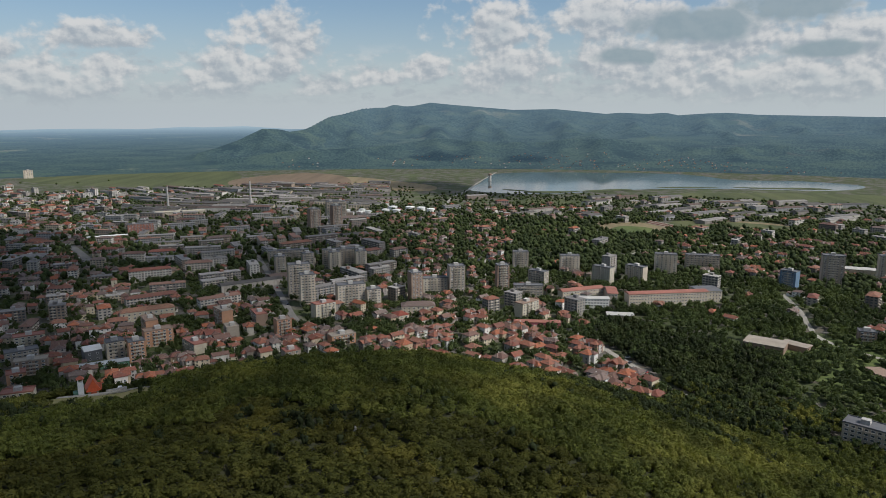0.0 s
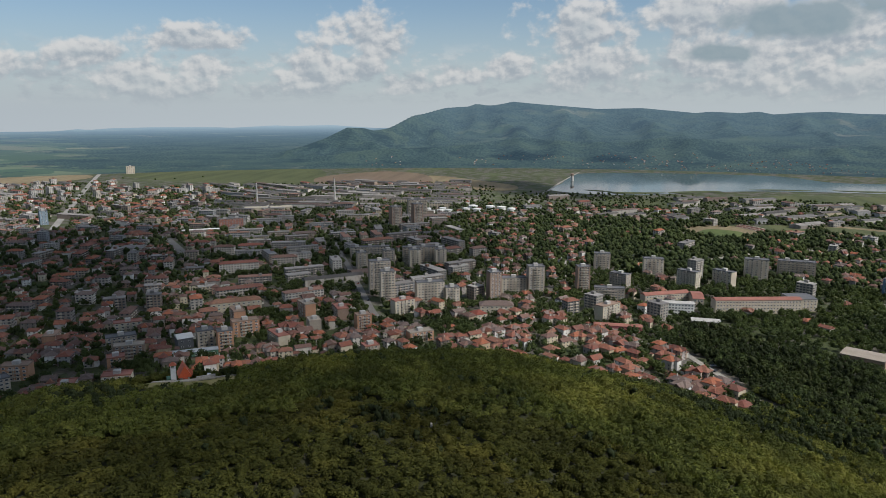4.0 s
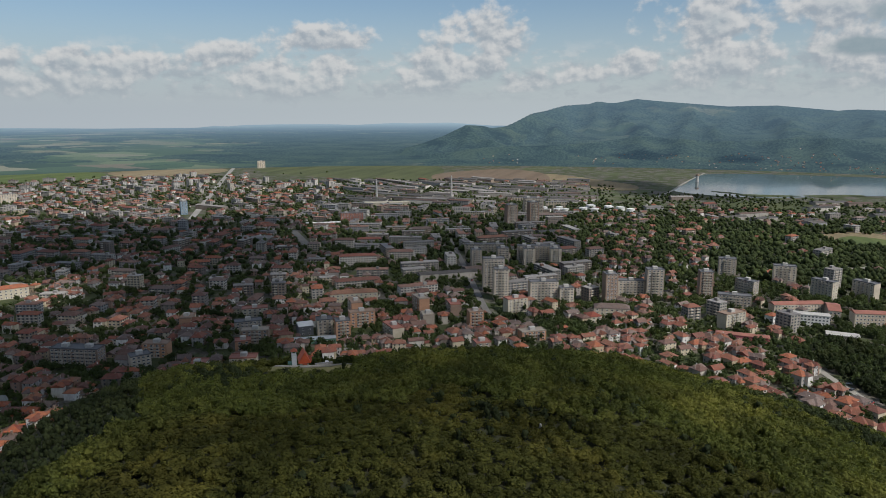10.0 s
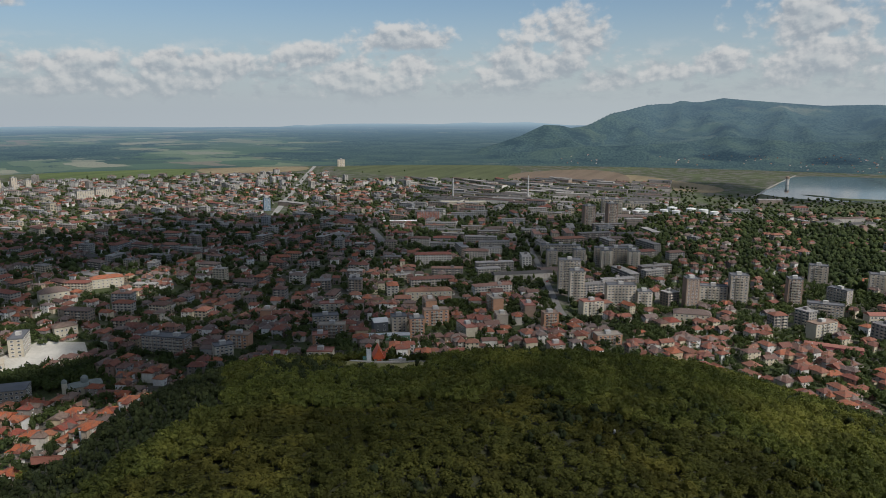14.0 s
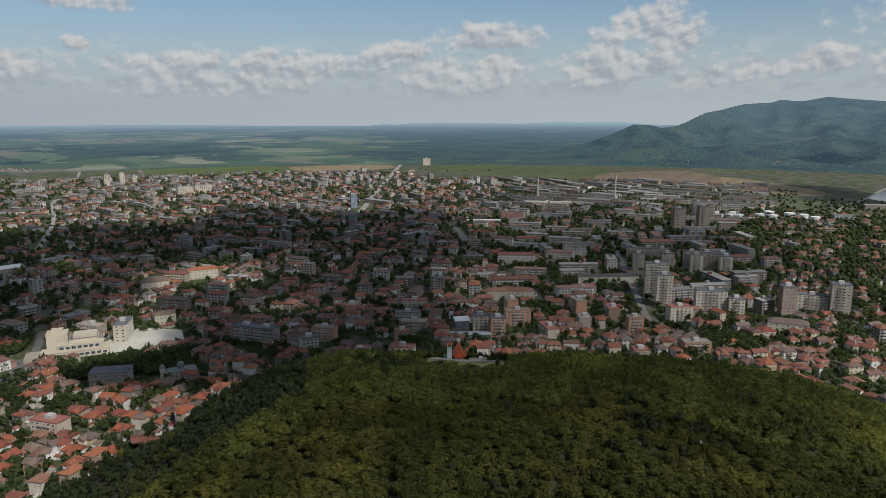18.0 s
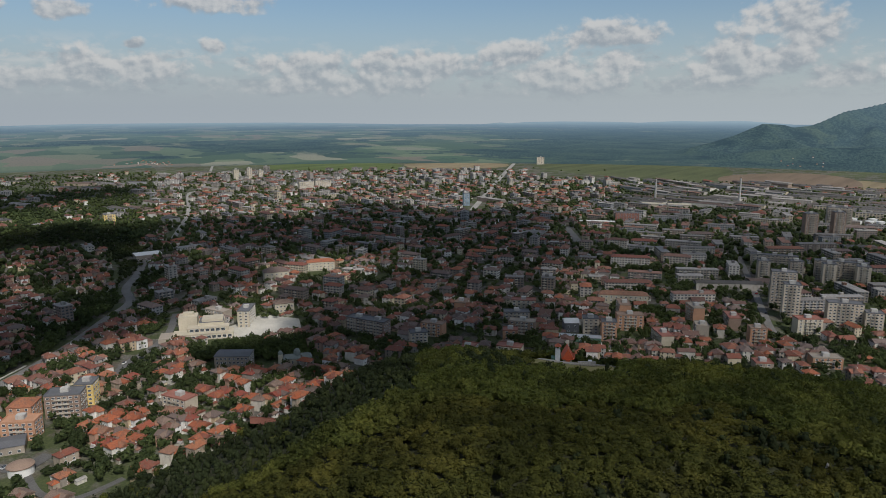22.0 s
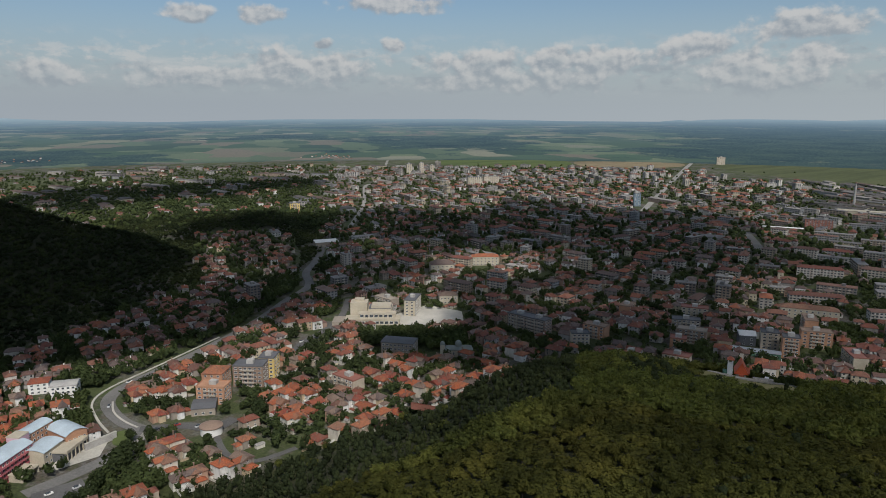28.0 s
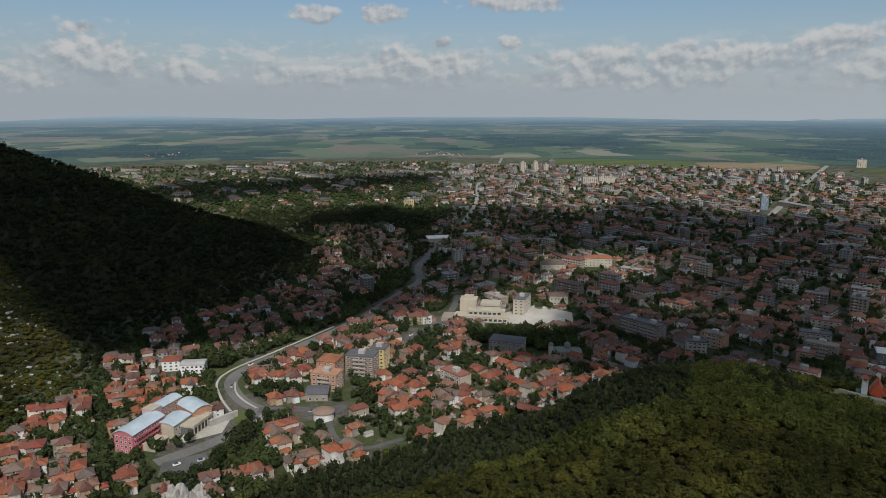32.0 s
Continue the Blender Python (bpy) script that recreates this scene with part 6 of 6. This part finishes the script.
wood = []
for r in np.arange(150, 560, 3.9):
    for az in np.arange(-36, 88, math.degrees(4.0 / r)):
        a, q = az + rng.uniform(-.45, .45) * math.degrees(4.0 / r), r + rng.uniform(-2, 2)
        x, y = -math.sin(radians(a)) * q, math.cos(radians(a)) * q
        wood.append((x, y, a, q))
wood = np.array(wood)
wz = land(wood[:, 0], wood[:, 1])
foot = np.interp(wood[:, 2], HILL[:, 0], HILL[:, 2])
reach = foot + np.where(wood[:, 2] > 48, 14, np.where(wood[:, 2] > 7, 26, np.where(wood[:, 2] > -16, 76, 118)))
back = np.where(wood[:, 2] > 62, 250, 170)
ok = (wood[:, 3] < reach) & (wood[:, 3] > back) & np.array([clear_of(x, y) for x, y in wood[:, :2]])
wood, wz = wood[ok], wz[ok]
stand = wave(wood[:, 0], wood[:, 1], 40, 3.0) + 1.4 * ((wood[:, 2] > 42) & (wood[:, 3] > 300)) + 0.8 * (wood[:, 2] < -3) * (wood[:, 3] > 370)
stand += 0.7 * (wood[:, 2] > 17) * (wood[:, 2] < 31) * (wood[:, 3] > 335) + 0.35 * (wood[:, 2] > 24) * (wood[:, 3] > 270) - 0.8 * (wood[:, 3] < 300) * (wood[:, 2] > 36)
dark = stand + rng.normal(0, .35, len(stand)) > 0.9
spots = np.column_stack([wood[:, :2], wz - 0.3])
ahead = np.hypot(spots[:, 0], spots[:, 1])
light = np.flatnonzero(~dark)
order = light[np.argsort(ahead[light])]
picked = order[np.linspace(0, 2600, 255).astype(int)]
single_spots = [tuple(s) for s in spots[picked]]
dark[picked] = True
spots[picked, 2] = -999
low = ahead < 288 + 22 * wave(spots[:, 0], spots[:, 1], 30, 5.0) + 14 * np.sin(wood[:, 2] / 9)
plant("hillside_wood", spots[~dark & ~low], (2.0, 3.9), (4.2, 8.0), SCRUB, M_oak, "dense green broadleaf woodland covering the near hill")
plant("hillside_scrub", spots[~dark & low], (2.1, 3.6), (2.6, 5.4), SCRUB, M_scrub, "olive-brown scrub on the brow of the near hill")
deep = spots[dark & (spots[:, 2] > -900)]
plant("hillside_pines", deep[::2], (1.9, 3.0), (5.5, 8.5), PINES, M_pine, "dark pines among the scrub of the hill")
# dense belts of trees: the park and pine wood, the stream and road banks
belts = []
for a0, a1, r0, r1, gap, dense in ((-36, -11.5, 700, 1500, 8.5, 0.5), (-11.5, 3, 800, 1400, 9.5, 0.33), (-36, -24, 500, 700, 6.5, 0.45), (76.2, 83.0, 470, 660, 5.5, 0.75), (78.4, 84.6, 340, 420, 5.0, 0.8), (66, 76, 600, 800, 7.0, 0.5),
                                   (55, 60.5, 555, 605, 6.0, 0.85), (50.8, 55, 545, 615, 6.0, 0.8), (2, 7, 645, 735, 7.0, 0.6), (17, 24, 900, 1150, 9.0, 0.35), (64, 96, 1180, 1900, 14.0, 0.5), (84, 99, 380, 520, 6.5, 0.4),
                                   (-36, -9, 1480, 1800, 13.0, 0.4), (-9, 2, 1440, 1800, 13.0, 0.4), (4, 34, 1450, 1930, 14.5, 0.5)):
    for r in np.arange(r0, r1, gap):
        for az in np.arange(a0, a1, math.degrees(gap / r)):
            a, q = az + rng.uniform(-.4, .4) * math.degrees(gap / r), r + rng.uniform(-.4, .4) * gap
            x, y = -math.sin(radians(a)) * q, math.cos(radians(a)) * q
            if rng.random() < dense + 0.35 * wave(x, y, 45, 2.2) and clear_of(x, y, 1.0) and free(x, y, 11):
                belts.append((x, y, float(land(np.array([x]), np.array([y]))[0]) - .2))
tree_spots = [(x, y, z) for x, y, z in tree_spots if clear_of(x, y, 1.0)] + belts
dist = np.array([math.hypot(x, y) for x, y, z in tree_spots])
tree_spots = np.array(tree_spots)
plant("town_trees", tree_spots[dist < 900], (2.2, 4.3), (5.0, 10.5), BUSHY, M_garden, "leafy garden and street trees between the houses")
plant("park_trees", tree_spots[(dist >= 900) & (dist < 1350)], (2.8, 5.0), (6, 11), PLAIN, M_garden, "rounded trees of the parks and avenues")
plant("plain_trees", tree_spots[dist >= 1350], (2.8, 5.0), (5, 9), SMALL, M_garden, "distant trees and hedges on the plain")
pinewood = []
for r in np.arange(455, 705, 4.9):
    for az in np.arange(-25, -11.5, math.degrees(4.9 / r)):
        a, q = az + rng.uniform(-.2, .2), r + rng.uniform(-2, 2)
        x, y = -math.sin(radians(a)) * q, math.cos(radians(a)) * q
        if q < 700 + 6 * (a + 11) and (a < -17 or q > villa_edge(a) + 4) and clear_of(x, y, 1.5) and rng.random() < .93:
            pinewood.append((x, y, float(land(np.array([x]), np.array([y]))[0]) - .3))
plant("pine_wood", pinewood, (2.0, 3.9), (6, 12), PINES, M_pine, "dense dark pine wood beside the hospital")

# woods on the shaded flank, the low rise and the pine park
flank = []
for r in np.arange(480, 760, 5.5):
    for az in np.arange(89, 101, math.degrees(5.5 / r)):
        if np.interp(az, FLANK[:, 0], FLANK[:, 1]) < r < 600 + (az - 91.8) * 32:
            flank.append((az + rng.uniform(-.3, .3), r + rng.uniform(-3, 3)))
for r in np.arange(480, 1010, 5.2):
    for az in np.arange(71, 101, math.degrees(5.2 / r)):
        f, k = np.interp(az, FLANK[:, 0], FLANK[:, 1]), np.interp(az, FLANK[:, 0], FLANK[:, 2])
        if f - 4 < r < k + 25:
            flank.append((az + rng.uniform(-.3, .3), r + rng.uniform(-3, 3)))
for r in np.arange(880, 1090, 6.0):
    for az in np.arange(72.6, 80, math.degrees(6.0 / r)):
        if r > np.interp(az, FLANK[:, 0], FLANK[:, 2]) + 20:
            flank.append((az + rng.uniform(-.2, .2), r + rng.uniform(-3, 3)))
for r in np.arange(850, 1310, 6.0):
    for az in np.arange(63.2, 79, math.degrees(6.0 / r)):
        if (64.5 < az and r > 1085 + 25 * math.sin(az * 1.7) or az < 65.2 + 0.5 * math.sin(r / 40)) and clear_of(-math.sin(radians(az)) * r, math.cos(radians(az)) * r, 1.0):
            flank.append((az + rng.uniform(-.2, .2), r + rng.uniform(-3, 3)))
flank = np.array(flank)
# split along the cloud shadow's edge; lit and shaded tones sit in the leaf colours
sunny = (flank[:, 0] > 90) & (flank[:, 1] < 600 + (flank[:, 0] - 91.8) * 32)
fx, fy = -np.sin(np.radians(flank[:, 0])) * flank[:, 1], np.cos(np.radians(flank[:, 0])) * flank[:, 1]
bush = np.column_stack([fx, fy, land(fx, fy) - .5])
plant("flank_scrub", bush[sunny], (1.5, 3.0), (2.2, 5), BUSHY, M_scrub, "paler scrub for the sunlit part of the rocky lower slope")
plant("flank_wood", bush[~sunny], (2.6, 4.0), (4.5, 8), FOREST, M_pine, "dense wood on the steep valley flank with shade in its dark colour")


# ---- the near houses, each a thing of its own ----
def house(kind, at, label):
    """One of several plans: a main house with a hipped or gabled roof, often with a lower wing, a chimney, windows and a door."""
    g = random.Random(kind * 7 + 3)
    w, d = g.uniform(8.0, 11.0), g.uniform(7, 8.8)
    storeys = g.choice((2, 3, 2, 3, 2, 3))
    h = storeys * 2.7
    t = new("house")
    t.matrix_world = at
    tagged(t, label, "house", "tiled houses below the hill")
    block("wall", (w, d, h + 2.2), (0, 0, -2.2), M_wall[True], t)
    a = Heap()
    a.put(*roofs((w + 1.1, d + 1.1, g.uniform(1.7, 2.8)), 0.0, (0, 0, h), g.choice((0.0, 0.0, 0.9, 1.0, 0.9))))
    top = part("roof", a, [M_tile[True]], t)
    for i in range(g.choice((1, 1, 2))):
        part("chimney", slab((.7, .6, 2.6, 0, 0, 0), (.9, .8, .2, 0, 0, 2.6)), [M_brown], top, "", (g.uniform(-.3, .3) * w, g.uniform(-.15, .15) * d, h + .8))
    if kind % 3 != 1:
        w2, d2, h2 = w * g.uniform(.4, .6), d * g.uniform(.6, .8), max(2.6, h * .6)
        s = g.choice((-1, 1))
        block("wing", (w2, d2, h2 + 2), (s * (w + w2) / 2 * .98, -g.uniform(0, 1.2), -2), M_wall[True], t)
        a = Heap()
        a.put(*roofs((w2 + .8, d2 + .8, 1.6), 0.0, (s * (w + w2) / 2 * .98, -.6, h2), .9))
        part("wing_roof", a, [M_tile[True]], t)
    if kind % 5 != 2:
        w3, d3, x3 = w * g.uniform(.4, .55), g.uniform(2.0, 3.2), g.uniform(-.2, .2) * w
        h3 = h - g.choice((0.0, 1.5))
        block("bay", (w3, d3, h3 + 2), (x3, -(d + d3) / 2 + .05, -2), M_wall[True], t)
        a = Heap()
        a.put(*roofs((d * .5 + d3 + 1.0, w3 + 1.0, g.uniform(1.7, 2.4)), math.pi / 2, (x3, -(d + d3) / 2 + d * .22, h3), g.choice((0.0, .85))))
        part("bay_roof", a, [M_tile[True]], t)
    if storeys > 1 and kind % 2:
        part("balcony", slab((w * .5, 1.3, .18, 0, -.65, 0), (w * .5, .1, 1.0, 0, -1.25, .1), (.1, 1.3, 1.0, -w * .25, -.65, .1), (.1, 1.3, 1.0, w * .25, -.65, .1)), [M_white], t, "", (0, -d / 2, 2.9))
    part("door", slab((1.1, .12, 2.1, 0, -.03, 0)), [M_brown], t, "brown wooden door", (g.uniform(-.2, .2) * w, -d / 2, 0))
    windows(t, w, d, storeys, 2.8, 4.0, 1.3, 1.35, 1.0, "f" if kind % 4 == 0 else "fr")
    return t


yards = [Heap(), Heap(), Heap()]
for x, y, z, rot, r in near_houses:
    for _ in range(3):
        a, q = rng.uniform(0, 6.28), rng.uniform(6.5, 9.5)
        px, py = x + math.cos(a) * q, y + math.sin(a) * q
        if not clear_of(px, py, 1.5):
            continue
        pz, u = float(land(np.array([px]), np.array([py]))[0]), rng.random()
        if u < 0.5:
            w, d, h = rng.uniform(2.5, 5.5), rng.uniform(2.2, 3.6), rng.uniform(2.0, 2.8)
            yards[0].put(*boxes((w, d, h + .8), rot, (px, py, pz - .8)))
            yards[1 if rng.random() < .6 else 2].put(*roofs((w + .5, d + .5, rng.uniform(.3, 1.1)), rot, (px, py, pz + h), 0.0))
        else:
            yards[0].put(*boxes((rng.uniform(5, 12), .25, 2.3), rot + rng.choice([0, math.pi / 2]), (px, py, pz - .8)))
heap = Heap()
for k, h in enumerate(yards):
    heap.put(np.concatenate(h.v), h.f, k)
tagged(heap.make("yard_sheds", [M_wall[False], M_tile[False], M_flatroof[False]]), "low sheds and garden walls in the yards", "sheds", kind="stuff")

LABELS = ("plastered house with a red tiled hipped roof", "two-storey house with orange clay tiles", "pale house with a brick-red roof and a lower wing",
          "rendered house with a weathered tiled roof", "light plastered house with balcony and tiled roof", "family house with a reddish-brown roof")
made = {}
for i, (x, y, z, rot, r) in enumerate(near_houses):
    kind = int(rng.integers(0, 22))
    at = pose(x, y, z, 0, 0, math.degrees(rot))
    if kind not in made:
        made[kind] = house(kind, at, LABELS[kind % 6])
    else:
        copy_thing(made[kind], at)


# ---- single trees ----
def tree_mesh(k, mat, name="crown"):
    v, f = leafy_crown(k, ICO0, 260, .13, 8)
    ob = bulk(name, v * np.array([2.6, 2.6, 2.7]) + np.array([0, 0, .8]), [f], [mat], None, True)
    me = ob.data
    bpy.data.objects.remove(ob)
    return me


def trunk_mesh():
    h = Heap()
    n = 6
    for z0, z1, r0, r1, dx, dy in ((-.6, 2.6, .22, .14, 0, 0), (2.2, 4.2, .12, .05, .9, .3), (2.2, 4.0, .12, .05, -.7, .5), (2.4, 4.3, .1, .04, .1, -.8)):
        a = np.arange(n) / n * math.tau
        v = np.concatenate([np.stack([np.cos(a) * r0, np.sin(a) * r0, np.full(n, z0)], -1), np.stack([np.cos(a) * r1 + dx, np.sin(a) * r1 + dy, np.full(n, z1)], -1)])
        h.put(v, [np.array([[j, (j + 1) % n, n + (j + 1) % n, n + j] for j in range(n)])])
    ob = h.make("trunk", [M_bark])
    me = ob.data
    bpy.data.objects.remove(ob)
    return me


TRUNK = trunk_mesh()
CROWNS = [tree_mesh(500 + k, M_scrub) for k in range(7)]
GARDEN = [tree_mesh(600 + k, M_garden) for k in range(4)]


def single_tree(x, y, z, s, crown, label, group):
    t = new("tree")
    t.matrix_world = pose(x, y, z, 0, 0, rng.uniform(0, 360))
    t.scale = (s, s * rng.uniform(.9, 1.1), s * rng.uniform(.85, 1.2))
    tagged(t, label, "tree", group)
    part("trunk", TRUNK, None, t)
    part("crown", crown, None, t)
    return t


for x, y, z in single_spots:
    single_tree(x, y, z, rng.uniform(.75, 1.2), CROWNS[int(rng.integers(0, len(CROWNS)))], "young leafy tree of the hillside scrub", "single trees on the hill")
for az, r, s in ((76.9, 425, 1.5), (77.5, 432, 1.6), (79.2, 410, 2.2), (80.1, 398, 2.4), (80.9, 388, 2.3), (81.6, 380, 2.2), (82.3, 372, 2.0), (79.9, 410, 1.8), (83.5, 366, 1.8), (78.9, 436, 1.3), (84.8, 362, 1.9), (85.6, 371, 1.6)):
    single_tree(*place_at(az, r), s, GARDEN[int(rng.integers(0, 4))], "large leafy tree beside the road", "trees by the bend")


# ---- parked cars ----
def car(az, r, turn, mat, label):
    t = thing("car", az, r, turn, label, "car", "parked and passing cars")
    part("body", slab((4.2, 1.75, .65, 0, 0, .35), (4.0, 1.7, .2, 0, 0, .9)), [mat], t)
    bm = bmesh.new()
    bmesh.ops.create_cone(bm, cap_ends=True, segments=4, radius1=1.0, radius2=.78, depth=.55, matrix=Matrix.Translation((-.2, 0, 1.35)) @ Matrix.Diagonal((1.75, 1.12, 1, 1)) @ Matrix.Rotation(math.pi / 4, 4, "Z"))
    me = bpy.data.meshes.new("cabin")
    bm.to_mesh(me)
    bm.free()
    me.materials.append(M_glass)
    part("cabin", me, None, t, "dark glazed cabin")
    for x, y in itertools.product((-1.3, 1.3), (-.85, .85)):
        wheel(t, x, y, .31)
    t.location.z += .5


M_silver, M_black, M_redcar = plain("silver_paint", (0.5, 0.5, 0.5), 0.3, .05), plain("black_paint", (0.03, 0.03, 0.035), 0.3, .05), plain("red_paint", (0.35, 0.03, 0.03), 0.3, .05)
for i, (az, r, turn) in enumerate(((83.0, 392, 20), (83.8, 384, 80), (77.0, 446, 30), (75.4, 448, 5), (80.2, 497, 80), (78.6, 537, 30), (70.0, 634, 60), (67.5, 688, 60), (73.8, 441, 40), (84.9, 392, 15),
                                   (-14.2, 566, 60), (-15.5, 546, 60), (-14.0, 578, 20), (-16.3, 532, 60), (14.2, 742, 70), (15.0, 820, 70), (55.0, 618, 10), (65.2, 588, 60), (64.0, 604, 60))):
    car(az, r, turn, (M_silver, M_white, M_black, M_redcar)[i % 4], ("silver car on the asphalt", "white car on the road", "black car on the asphalt", "dark red car on the road")[i % 4])


# ---- pale stones on the sunlit slope ----
stones = Heap()
for _ in range(260):
    az, r = rng.uniform(90, 99), rng.uniform(500, 690)
    x, y, z = place_at(az, r)
    if r < 600 + (az - 91.8) * 32 and z > 2:
        v = ICO0[0] * rng.uniform(.6, 1.3, (len(ICO0[0]), 1)) * rng.uniform(.6, 2.2, 3) * np.array([1.2, 1.2, .8])
        stones.put(v + np.array([x, y, z]), ICO0[1])
tagged(stones.make("slope_stones", [M_rock]), "pale limestone boulders strewn on the slope", "rocks", kind="stuff")


# ---- hamlets on the far slopes ----
hamlets = Heap()
for _ in range(230):
    a0, q0 = [(-4, 2760), (-9, 2700), (-14, 2690), (-20, 2730), (-25, 2690), (1, 2850), (5, 2790), (13, 2700), (-17, 2800), (-7, 2900), (-11, 2850), (84, 2760), (63, 2700), (61.5, 2680)][int(rng.integers(0, 14))]
    az, r = a0 + rng.normal(0, 1.5 if a0 < 50 else 0.7), max(2640, q0 + rng.normal(0, 70 if a0 < 50 else 25))
    z = float(country(np.array([az]), np.array([r]))[0][0])
    x, y = -math.sin(radians(az)) * r, math.cos(radians(az)) * r
    w, d, t = rng.uniform(3.5, 6), rng.uniform(3, 4.5), rng.uniform(0, 3)
    hamlets.put(*boxes((w, d, 3.4), t, (x, y, z - 1.5)), 0)
    hamlets.put(*roofs((w + .6, d + .6, 1.3), t, (x, y, z + 1.9), .8), 1)
tagged(hamlets.make("hamlet_houses", [M_wall[False], M_tile[False]]), "tiny far-off village houses on the slopes", "houses", kind="stuff")
